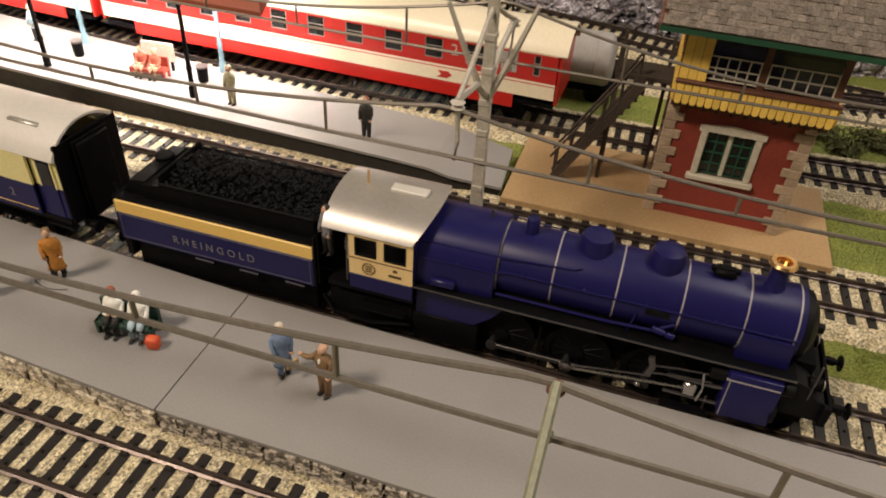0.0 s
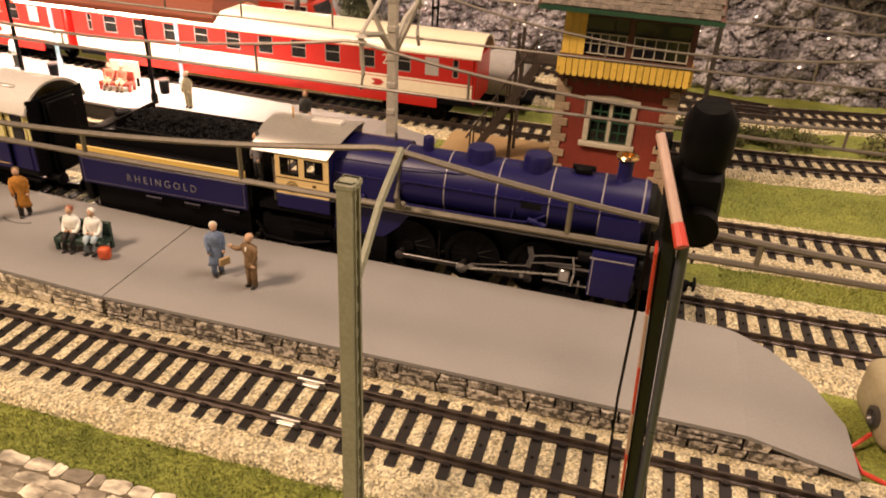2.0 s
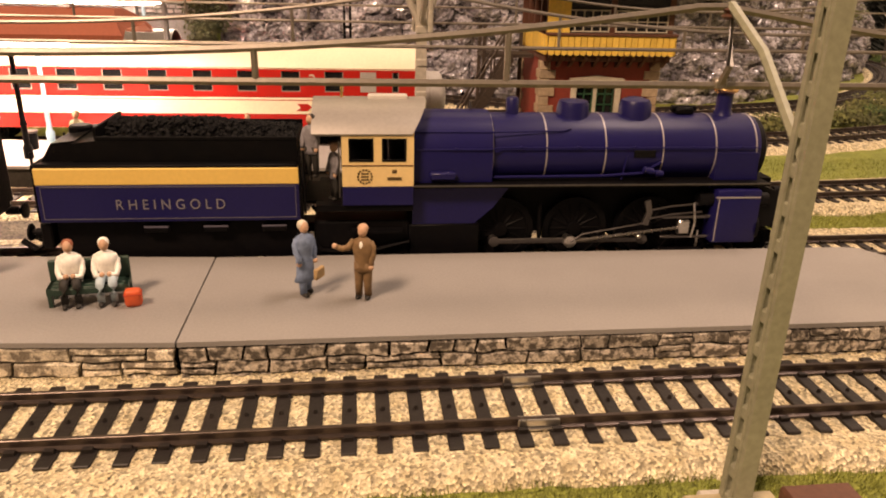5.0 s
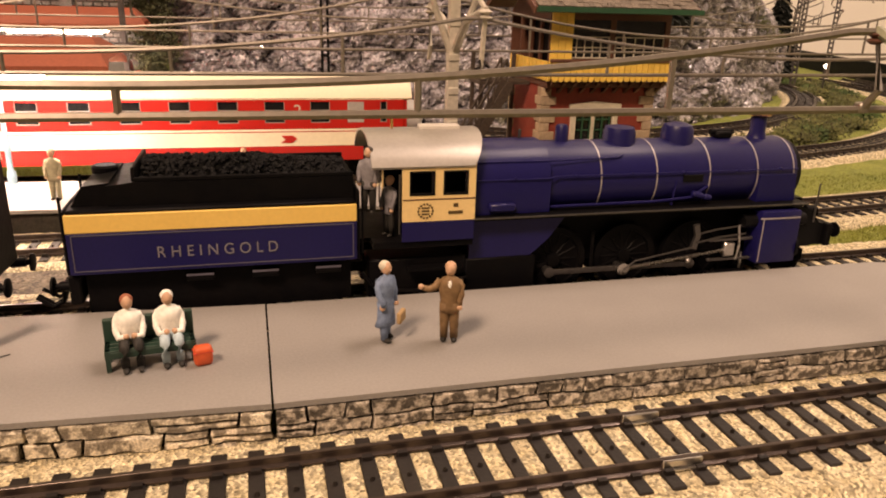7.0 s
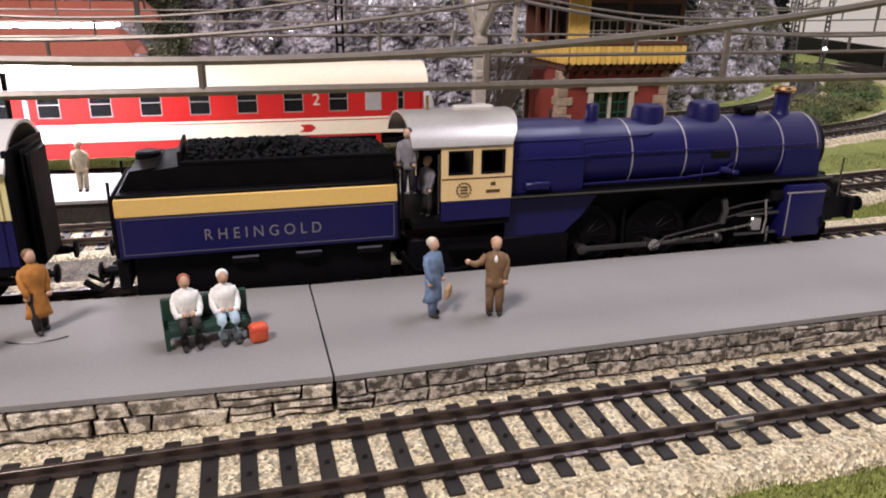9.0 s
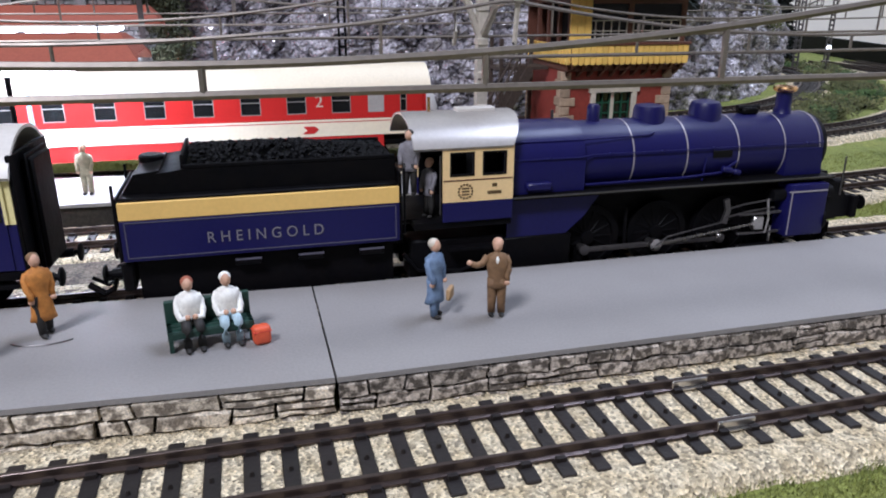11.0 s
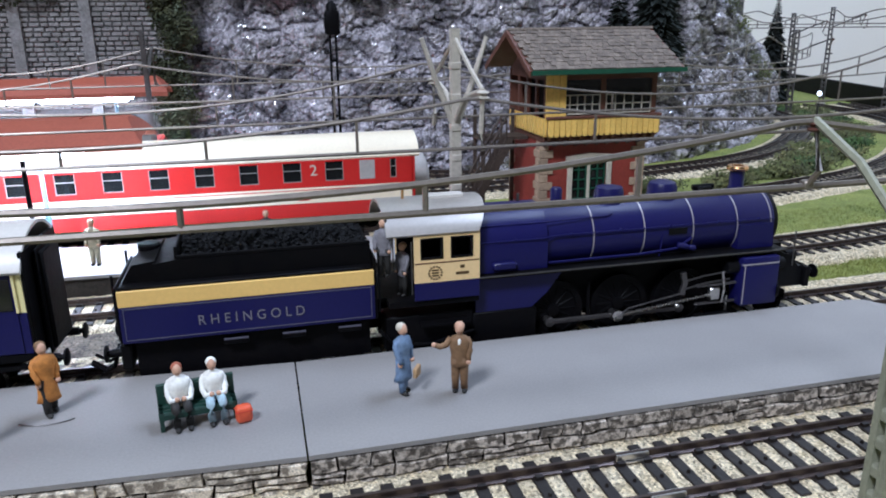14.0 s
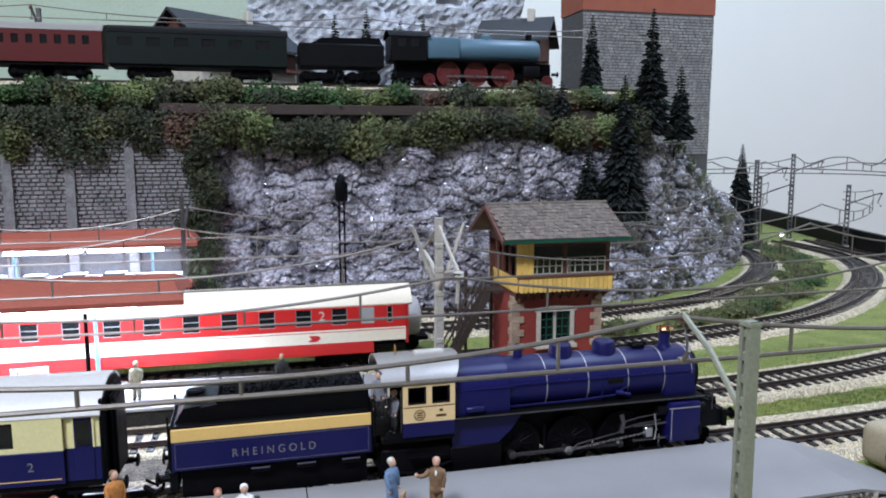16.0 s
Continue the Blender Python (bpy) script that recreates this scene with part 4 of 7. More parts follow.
    part("fall_plate", bx(bm_new(), 24, 32, -11, 11, 20.5, 21.5), SOOT, t, smooth=False)
    return t


def passenger_coach(x, y, turn):
    """A blue and ivory saloon coach; local x runs back from its near end."""
    t = thing("passenger_coach", x, y, RAILTOP, turn, "blue and ivory model saloon coach with silver roof", "coach")
    L = 272
    for side in (-1, 1):
        y0, y1 = (-16.6, -15.6) if side < 0 else (15.6, 16.6)
        wins = [(-L + 22 + 26 * i, -L + 22 + 26 * i + 13) for i in range(9)]
        upper = part("upper_side", side_with_windows(bm_new(), -L + 8, -13, y0, y1, 28.6, 40.8, wins, 30.2, 39.6), IVORY, t, "ivory upper side", smooth=False)
        for a, b in wins:
            part("pane", bx(bm_new(), a, b, side * 15.7 - 0.1, side * 15.7 + 0.1, 30.2, 39.6), DARKGLASS, upper, smooth=False)
        part("lower_side", bx(bm_new(), -L + 8, -13, y0, y1, 16.2, 28.4, 0.15), BLUE, t, smooth=False)
        part("lining", bx(bm_new(), -L + 9, -14, y0 - 0.08, y1 + 0.08, 18.0, 18.3), YELLOW, t, smooth=False)
        # recessed entrance
        part("entrance_side", bx(bm_new(), -13, -1, side * 14.4 - 0.6, side * 14.4 + 0.6, 28.6, 40.8, 0.1), IVORY, t, smooth=False)
        part("entrance_lower", bx(bm_new(), -13, -1, side * 14.4 - 0.6, side * 14.4 + 0.6, 16.2, 28.4, 0.1), BLUE, t, smooth=False)
        d = part("door", bx(bm_new(), -9.8, -3.2, side * 14.9 - 0.5, side * 14.9 + 0.5, 16.5, 40.2, 0.1), BLUE, t, smooth=False)
        part("door_window", bx(bm_new(), -9, -4, side * 15.3 - 0.4, side * 15.3 + 0.4, 29.5, 38.8, 0.1), DARKGLASS, d, smooth=False)
        bm = bm_new()
        for a in (-10.2, -3.4):
            bx(bm, a, a + 0.7, side * 15.1 - 0.5, side * 15.1 + 0.5, 28.8, 40)
        part("door_surround", bm, IVORY, d, smooth=False)
        part("step_board", bx(bm_new(), -13, -1, side * 14 - 1.5, side * 14 + 1.5, 11.5, 12.6), SOOT, t, smooth=False)
        part("truss_bar", bx(bm_new(), -L + 70, -75, side * 13 - 0.8, side * 13 + 0.8, 10.5, 14.5, 0.3), SOOT, t, smooth=False)
        m = Matrix.Translation((-24 * U, side * 16.75 * U, 23 * U)) @ Euler((radians(90), 0, 0 if side < 0 else radians(180))).to_matrix().to_4x4()
        writing("class_number", "2", 4.6, LETTER, t, m, "silver class number")
    part("end_wall", bx(bm_new(), -1, 0, -15, 15, 14, 46, 0.3), SOOT, t)
    part("end_wall", bx(bm_new(), -L + 7, -L + 8, -15, 15, 14, 46, 0.3), SOOT, t)
    part("coach_floor", bx(bm_new(), -L + 8, -1, -15.4, 15.4, 14, 16.1), SOOT, t, smooth=False)
    bm = arch_roof(bm_new(), -L + 6, 0.2, 16.9, 40.9, 10.4, 0.9, 18)
    for v in bm.verts:
        if v.co.x > 0:
            v.co.x -= (51.3 - v.co.z) * 0.05
    roof = part("roof", bm, PALEROOF, t, "pale grey bowed coach roof")
    for i in range(6):
        part("roof_vent", bx(bm_new(), -24 - 42 * i, -10 - 42 * i, -9.8, -6.6, 47.3, 49.6, 0.5), SILVER, roof, "grey roof vent")
    part("bellows", bx(bm_new(), 0, 3, -7.5, 7.5, 14, 44, 0.6), SOOT, t, "black corridor bellows")
    part("bellows_fold", bx(bm_new(), 1, 1.8, -8.6, 8.6, 13, 45, 0.3), SOOT, t)
    for bx_ in (-34, -L + 40):
        bogie(t, bx_, 32, SMALLWHEEL)
    buffers(t, 0, 1)
    return t


steam_locomotive()
tender()
passenger_coach(-70, 71.9, -3.2)


# ---- signal box ----
def signal_box():
    t = thing("signal_box", 0, 0, GROUND + 6, 0, "signal box of red brick and yellow boards with shingled roof", "building")
    z0 = 6.0  # height offset of the base on its card

    def zz(z):
        return z + z0

    X0, X1, Y0, Y1 = 123.5, 179.0, 170.0, 213.0
    bm = bm_new()
    wx0, wx1, wz0, wz1 = 141.0, 159.0, 15.5, 35.0
    side_with_windows(bm, X0 + 1, X1 - 1, Y0, Y0 + 3, zz(-6), zz(45), [(wx0, wx1)], zz(wz0), zz(wz1))
    part("front_wall", bm, BRICK, t, "red brick front wall", smooth=False)
    for x in (X0 + 1, X1 - 4):
        part("side_wall", bx(bm_new(), x, x + 3, Y0 + 3, Y1 - 3, zz(-6), zz(45)), BRICK, t, smooth=False)
    part("back_wall", bx(bm_new(), X0 + 1, X1 - 1, Y1 - 3, Y1, zz(-6), zz(45)), BRICK, t, smooth=False)
    # corner stones, alternately long and short
    long_q = to_mesh("corner_stone", bx(bm_new(), 0, 7.2, -0.9, 0.4, 0, 3.7, 0.25), QUOIN)
    short_q = to_mesh("corner_stone", bx(bm_new(), 0, 4.6, -0.9, 0.4, 0, 3.7, 0.25), QUOIN)
    for i in range(13):
        q, w = (long_q, 7.2) if i % 2 else (short_q, 4.6)
        z = zz(-6 + 3.9 * i)
        part("corner_stone", q, None, t, at=place(X0, Y0, z))
        part("corner_stone", q, None, t, at=place(X1 - w, Y0, z))
        part("corner_stone", q, None, t, at=place(X0 + 1, Y0 + w, z, -90))
        part("corner_stone", q, None, t, at=place(X0 + 1, Y1, z, -90))
    # ground floor window
    w = part("window", bx(bm_new(), wx0, wx1, Y0 + 1.8, Y0 + 2.2, zz(wz0), zz(wz1)), DARKGLASS, t, "green latticed window in a pale stone surround", smooth=False)
    bm = bm_new()
    bx(bm, wx0 - 2.6, wx0, Y0 - 1.2, Y0 + 1, zz(wz0), zz(wz1), 0.3)
    bx(bm, wx1, wx1 + 2.6, Y0 - 1.2, Y0 + 1, zz(wz0), zz(wz1), 0.3)
    prism(bm, [(wx0 - 3.6, zz(wz1)), (wx1 + 3.6, zz(wz1)), (wx1 + 3.6, zz(wz1 + 2.2)), (150, zz(wz1 + 3.4)), (wx0 - 3.6, zz(wz1 + 2.2))], Y0 - 1.4, Y0 + 0.8, "y")
    part("window_surround", bm, WHITEPAINT, w, smooth=False)
    part("window_sill", bx(bm_new(), wx0 - 4, wx1 + 4, Y0 - 2.6, Y0 + 1, zz(wz0 - 2.2), zz(wz0), 0.3), WHITEPAINT, w)
    bm = bm_new()
    bx(bm, 149.2, 150.8, Y0 + 0.6, Y0 + 1.6, zz(wz0), zz(wz1))
    part("mullion", bm, WHITEPAINT, w, smooth=False)
    bm = bm_new()
    for a, b in ((wx0, 149.2), (150.8, wx1)):
        for x in (a, (a + b) / 2 - 0.3, b - 0.6):
            bx(bm, x, x + 0.6, Y0 + 0.9, Y0 + 1.6, zz(wz0), zz(wz1))
        for k in range(5):
            z = wz0 + (wz1 - wz0 - 0.6) * k / 4
            bx(bm, a, b, Y0 + 0.95, Y0 + 1.55, zz(z), zz(z + 0.6))
    part("glazing_lattice", bm, GREENPAINT, w, "green glazing bars", smooth=False)
    # upper floor
    UX0, UX1, UY0, UY1 = 124.0, 181.0, 165.0, 215.0
    part("upper_floor", bx(bm_new(), UX0, UX1, UY0, UY1, zz(45), zz(47.2), 0.2), BROWNWOOD, t, smooth=False)
    board = to_mesh("board", prism(bm_new(), [(-1.25, 1.1), (-0.9, 0.3), (0, 0), (0.9, 0.3), (1.25, 1.1), (1.25, 8.2), (-1.25, 8.2)], -0.7, 0.5, "y"), OCHRE, False)
    n = 20
    part("valance_back", bx(bm_new(), UX0 + 0.4, UX1 - 0.4, UY0 - 2.85, UY0 - 2.5, zz(49.6), zz(56)), LEDGE, t, smooth=False)
    for i in range(n):
        part("board", board, None, t, at=place(UX0 + 1.8 + (UX1 - UX0 - 3.4) * i / (n - 1), UY0 - 3.4, zz(47.9)))
    tall = to_mesh("board", prism(bm_new(), [(-1.55, 0.8), (-0.9, 0), (0.9, 0), (1.55, 0.8), (1.55, 22), (-1.55, 22)], -0.7, 0.5, "y"), OCHRE, False)
    for x in (0, 3.3, 6.6):
        part("board", tall, None, t, at=place(UX0 + 1.8 + x, UY0 - 0.4, zz(54.8)))
    part("valance_rail", bx(bm_new(), UX0 - 0.5, UX1 + 0.8, UY0 - 4.6, UY0 - 2.2, zz(56.1), zz(57.4), 0.25), BROWNWOOD, t, "red-brown rail over the boards")
    part("valance_floor", bx(bm_new(), UX0, UX1, UY0 - 2.8, UY0, zz(49.6), zz(51), 0.2), BROWNWOOD, t, smooth=False)
    for i in range(14):
        part("board", board, None, t, at=place(UX0 - 0.2, UY0 - 1.4 + 3.6 * i, zz(47.9), -90))
        part("board", board, None, t, at=place(UX1 + 0.2, UY0 - 1.4 + 3.6 * i, zz(47.9), 90))
    bm = bm_new()
    bx(bm, UX0, UX1, UY0 + 0.4, UY0 + 1.8, zz(54.4), zz(56.4))
    bx(bm, UX0, UX1, UY0 + 0.4, UY0 + 1.8, zz(73.5), zz(77))
    for x in (UX0, UX0 + 6, 152.2, UX1 - 2.4):
        bx(bm, x, x + 2.4, UY0 + 0.5, UY0 + 1.7, zz(56.4), zz(73.5))
    bx(bm, UX0, UX1, UY1 - 1.8, UY1 - 0.4, zz(47.2), zz(77))
    for x in (UX0 + 0.4, UX1 - 1.8):
        bx(bm, x, x + 1.4, UY0 + 1.9, UY1 - 1.9, zz(47.2), zz(56))
        bx(bm, x, x + 1.4, UY0 + 1.9, UY1 - 1.9, zz(73.5), zz(77))
        for y in (UY0 + 12, UY0 + 24, UY0 + 36):
            bx(bm, x, x + 1.4, y, y + 2, zz(56), zz(73.5))
    part("timber_framing", bm, BROWNWOOD, t, "red-brown timber framing", smooth=False)
    for x0, x1 in ((132.6, 152.0), (154.8, 178.4)):
        g = part("upper_window", bx(bm_new(), x0, x1, UY0 + 1.0, UY0 + 1.3, zz(56.5), zz(73.4)), DARKGLASS, t, smooth=False)
        bm = bm_new()
        for k in range(6):
            x = x0 + (x1 - x0 - 0.5) * k / 5
            bx(bm, x, x + 0.5, UY0 + 0.4, UY0 + 0.9, zz(57.5), zz(66.5))
        for z in (57.5, 61.8, 66.2):
            bx(bm, x0, x1, UY0 + 0.45, UY0 + 0.85, zz(z), zz(z + 0.5))
        part("glazing_lattice", bm, WHITEPAINT, g, smooth=False)
    part("inner_room", bx(bm_new(), UX0 + 10, UX1 - 6, UY0 + 18, UY1 - 6, zz(47.2), zz(76)), SOOT, t, smooth=False)
    for x in (126, 131.4, 136.8, 142.2, 147.6, 153, 158.4, 163.8, 169.2, 174.6, 179.4):
        part("bracket", prism(bm_new(), [(UY0 - 2.4, zz(49.4)), (UY0 - 2.4, zz(47)), (Y0, zz(42)), (Y0, zz(45)), (UY0, zz(45)), (UY0, zz(49.4))], x - 0.8, x + 0.8, "x"), BROWNWOOD, t, smooth=False)
    # roof with shingles in rows
    ridge_y, ridge_z, eave_z, RX0, RX1, back_y = 189.0, 94.0, 77.3, 113.5, 189.5, 222.0
    front_y = 156.0
    roof = part("roof", prism(bm_new(), [(front_y, zz(eave_z)), (ridge_y, zz(ridge_z)), (back_y, zz(eave_z)), (back_y, zz(eave_z + 1)), (ridge_y, zz(ridge_z + 1.6)), (front_y, zz(eave_z + 1))], RX0, RX1, "x"), BROWNWOOD, t, "grey-brown shingled gable roof", smooth=False)
    kinds = [to_mesh("shingle", bx(bm_new(), -w / 2, w / 2, 0, 4.4, 0, h), SLATE, False) for w, h in ((2.8, 0.4), (2.7, 0.55), (2.85, 0.45), (2.75, 0.65))]
    slope = math.atan2(ridge_z - eave_z, ridge_y - front_y)
    rng = random.Random(9)
    rows, per = 11, 26
    for r in range(rows):
        for c in range(per):
            f = r / rows
            m = Matrix.Translation(((RX0 + 2 + (RX1 - RX0 - 4) * (c + 0.5 * (r % 2)) / (per - 0.5)) * U, (front_y - 0.6 + (ridge_y - front_y) * f) * U, zz(eave_z + 1.1 + (ridge_z - eave_z) * f + 0.25) * U))
            part("shingle", rng.choice(kinds), None, roof, at=m @ Matrix.Rotation(slope - 0.05 + rng.uniform(-0.03, 0.03), 4, "X") @ Matrix.Rotation(rng.uniform(-0.03, 0.03), 4, "Z"))
    part("ridge_cap", tube(bm_new(), [(RX0, ridge_y, zz(ridge_z + 1.9)), (RX1, ridge_y, zz(ridge_z + 1.9))], 1.1), SLATE, roof)
    part("gutter", prism(bm_new(), [(front_y - 2, zz(eave_z + 1.4)), (front_y - 2, zz(eave_z - 0.6)), (front_y, zz(eave_z - 0.9)), (front_y + 0.4, zz(eave_z + 0.4))], RX0, RX1, "x"), GREENPAINT, roof, "green gutter", smooth=False)
    part("gable_board", prism(bm_new(), [(front_y, zz(eave_z - 1.5)), (ridge_y, zz(ridge_z - 1)), (back_y, zz(eave_z - 1.5)), (back_y, zz(eave_z + 1.2)), (ridge_y, zz(ridge_z + 1.9)), (front_y, zz(eave_z + 1.2))], RX0 - 0.8, RX0 - 0.1, "x"), BROWNWOOD, roof, smooth=False)
    part("gable_wall", prism(bm_new(), [(UY0, zz(77)), (ridge_y, zz(ridge_z - 1)), (UY1, zz(77))], UX0 + 0.5, UX0 + 1.5, "x"), BROWNWOOD, t, smooth=False)
    # outside stair on the left side
    stair = part("stair_landing", bx(bm_new(), 100, UX0, 186, 202, zz(44), zz(45.5)), LEDGE, t, smooth=False)
    for i in range(14):
        part("step", bx(bm_new(), 82 + 2.9 * i * 0.75, 85.2 + 2.9 * i * 0.75, 178, 186, zz(-3.5 + 3.4 * i), zz(-2.9 + 3.4 * i)), LEDGE, t, smooth=False)
    for y in (178, 186):
        part("stringer", prism(bm_new(), [(80, zz(-6)), (84, zz(-6)), (113, zz(43)), (113, zz(46)), (110, zz(46))], y - 0.5, y + 0.5, "y"), LEDGE, t, smooth=False)
        part("stair_rail", tube(bm_new(), [(80, y, zz(5)), (110, y, zz(56))], 0.6), LEDGE, t)
        for k in range(6):
            part("baluster", tube(bm_new(), [(82 + 5.6 * k, y, zz(-4 + 9.4 * k)), (82 + 5.6 * k, y, zz(8 + 9.4 * k))], 0.45), LEDGE, t)
    for x, y in ((101, 201), (121, 201), (101, 187)):
        part("landing_post", bx(bm_new(), x - 0.8, x + 0.8, y - 0.8, y + 0.8, zz(-6), zz(58)), LEDGE, t, smooth=False)
    return t


tagged(part("base_card", bx(bm_new(), 64, 200, 154.5, 216, GROUND - 1, -6.05, 0.3), TAN, smooth=False), "tan card base plate under the signal box", "base plate")
signal_box()


def tank_wagon():
    t = thing("tank_wagon", 66, 283, GROUND, 2, "grey model tank wagon standing beside the track", "wagon")
    part("tank", lathe(bm_new(), [(8, -28), (13.2, -26), (14.6, -24), (14.6, 24), (13.2, 26), (8, 28)], (0, 0, 22), (1, 0, 0), 32), TANKGREY, t)
    for x in (-18, 0, 18):
        part("tank_strap", lathe(bm_new(), [(14.6, -0.5), (14.9, -0.4), (14.9, 0.4), (14.6, 0.5)], (x, 0, 22), (1, 0, 0), 32), TANKGREY, t)
    part("chassis", bx(bm_new(), -32, 32, -11, 11, 7, 10, 0.4), SOOT, t, smooth=False)
    part("end_cabin", bx(bm_new(), -42, -31, -12, 12, 7, 27, 1.5, 2), PALEROOF, t, "pale brake cabin")
    for x in (-20, 20):
        for side in (-1, 1):
            part("wheel", SMALLWHEEL, None, t, at=place(x, side * 8, 5.6))
    part("dome", lathe(bm_new(), [(4, 35), (4, 38.4), (3, 39.2)], seg=18), TANKGREY, t)
    return t


tank_wagon()


# ---- overhead line ----
def lattice_mast(x, y, height, mat, label, width=4.6, arm=None, turn=0.0, taper=0.75, base=GROUND + 1):
    """A mast of two channels joined by battens, with a pull-off arm towards the wire."""
    t = thing("catenary_mast", x, y, base, turn, label, "mast", "overhead line masts")
    h = height - base
    deep = width * 0.34
    for s in (-1, 1):
        bm = bm_new()
        prism(bm, [(s * width / 2 - 0.55, 0), (s * width / 2 + 0.55, 0), (s * width / 2 * taper + 0.45, h), (s * width / 2 * taper - 0.45, h)], -deep, deep, "x")
        for e in (-1, 1):
            lip = prism(bm_new(), [(s * (width / 2 - 0.5), 0), (s * (width / 2 - 1.2), 0), (s * (width / 2 * taper - 1.0), h), (s * (width / 2 * taper - 0.4), h)], e * deep - 0.25, e * deep + 0.25, "x")
            part("flange", lip, mat, t, smooth=False)
        part("channel", bm, mat, t, smooth=False)
    n = max(4, int(h / 6.2))
    for i in range(n):
        z = 3 + (h - 6) * i / (n - 1)
        w = width / 2 * (1 + (taper - 1) * z / h)
        part("batten", bx(bm_new(), -deep + 0.15, deep - 0.15, -w, w, z - 1.5, z + 0.8, 0.2), mat, t, smooth=False)
    part("cap", bx(bm_new(), -deep - 0.5, deep + 0.5, -width * 0.5, width * 0.5, h - 1.5, h, 0.3), mat, t, smooth=False)
    part("foot", bx(bm_new(), -5, 5, -5, 5, -2, 1.6, 0.5), CONCRETE, t)
    if arm:
        dy, contact, carrier = arm
        g = -base
        part("top_arm", tube(bm_new(), [(0, 0, h - 27), (0, dy * 0.55, carrier + g - 7), (0, dy, carrier + g)], 0.95, 6), mat, t)
        part("insulator", lathe(bm_new(), [(0.8, 0), (1.7, 0.6), (0.8, 1.2), (1.7, 1.8), (0.8, 2.4)], (0, dy, carrier + g - 2.6), seg=12), BROWNWOOD, t, "brown insulator")
        part("registration_arm", tube(bm_new(), [(0, dy, carrier + g), (0, dy * 0.9, contact + g + 4), (0, dy, contact + g)], 0.75, 6), WIRE, t)
        part("clamp", bx(bm_new(), -1.2, 1.2, dy - 1, dy + 1, contact + g - 0.6, contact + g + 1.4, 0.3), WIRE, t)
    return t


def catenary(points, supports, contact, high, low, label, r=0.62, drops=5):
    """Contact wire and carrying wire over a track, hung between supports given as shares of the path."""
    t = thing("catenary_wire", 0, 0, 0, 0, label, "overhead wire", "overhead lines")
    path = smooth_path([(x, y, 0) for x, y in points], 5.0)
    xs = [p.x for p, _ in path]
    part("contact_wire", tube(bm_new(), [(p.x, p.y, contact) for p, _ in path], r, 6), WIRE, t)
    carrier, drop_at = [], []
    for p, _ in path:
        a = max([s for s in supports if s <= p.x], default=supports[0] - 240)
        b = min([s for s in supports if s > p.x], default=supports[-1] + 240)
        f = (p.x - a) / (b - a)
        carrier.append((p.x, p.y, low + (high - low) * (2 * f - 1) ** 2))
        drop_at.append((f, p, carrier[-1][2]))
    part("carrying_wire", tube(bm_new(), carrier, r, 6), WIRE, t)
    last = None
    for f, p, z in drop_at:
        k = int(f * (drops + 1))
        if last is not None and k != last and 0 < k <= drops:
            part("dropper", tube(bm_new(), [(p.x, p.y, contact), (p.x, p.y, z)], r * 0.85, 5), WIRE, t)
        last = k
    return t


lattice_mast(111, -53, 83, MASTGREEN, "grey-green lattice catenary mast beside the front track", arm=(31, 63, 77.5), turn=0)
lattice_mast(-150, -53, 83, MASTGREEN, "grey-green lattice catenary mast beside the front track", arm=(31, 63, 77.5))
catenary([(-420, -18), (-150, -20), (107, -22), (350, -20), (480, -20)], [-150, 108, 350], 63, 77.5, 67.5, "grey stamped catenary wire over the front track", 0.75, 5)
catenary([(-460, 96), (-150, 76), (62, 70.5), (300, 74), (400, 85), (520, 112), (640, 160)], [-190, 62, 300, 520], 60, 76, 65, "grey catenary wire over the blue train", 0.6)
catenary([(-460, 150), (-200, 142), (62, 139), (220, 141), (300, 147), (380, 160), (500, 198), (620, 270)], [-190, 62, 300, 500], 62, 84, 68, "grey catenary wire over the middle track", 0.55)
catenary([(-500, 262), (-234, 243), (13, 236), (224, 240), (350, 262), (433, 290), (531, 350), (633, 445), (700, 560)], [-240, -62, 200, 433, 633], 63, 82, 70, "grey catenary wire over the passenger train", 0.55)
catenary([(-520, 322), (-130, 320), (104, 318), (280, 337), (377, 365), (470, 425), (560, 520), (610, 620)], [-240, -62, 200, 400, 560], 66, 88, 74, "grey catenary wire over the diesel locomotive", 0.55)


def forked_mast(x, y, height):
    """A pale mast with two branching arms that carry the wires on both sides."""
    t = thing("catenary_mast", x, y, GROUND + 1, 0, "pale grey catenary mast with forked arms", "mast", "overhead line masts")
    part("post", prism(bm_new(), [(-2.2, 0), (2.2, 0), (1.5, height + 11), (-1.5, height + 11)], -1.8, 1.8, "y"), CONCRETE, t, smooth=False)
    for k in range(9):
        part("batten", bx(bm_new(), -1.9, 1.9, -2.2, 2.2, 6 + 11 * k, 8.5 + 11 * k, 0.3), CONCRETE, t, smooth=False)
    for s in (-1, 1):
        part("arm", tube(bm_new(), [(0, 0, height - 22), (0, s * 14, height - 12), (0, s * 34, height - 8)], 1.1, 6), CONCRETE, t)
        part("stay", tube(bm_new(), [(0, 0, height + 8), (0, s * 20, height - 2), (0, s * 34, height - 8)], 0.8, 6), CONCRETE, t)
        part("brace", tube(bm_new(), [(0, 0, height - 24), (s * 7, s * 2, height - 8), (s * 13, s * 4, height + 8)], 1.3, 6, 0.6), CONCRETE, t)
        part("insulator", lathe(bm_new(), [(0.8, 0), (2.2, 0.8), (0.8, 1.6), (2.2, 2.4), (0.8, 3.2)], (0, s * 34, height - 11), seg=12), CONCRETE, t)
        part("hanger", tube(bm_new(), [(0, s * 34, height - 9), (0, s * 32, height - 22), (0, s * 34.5, height - 27)], 0.8, 6), CONCRETE, t)
    return t


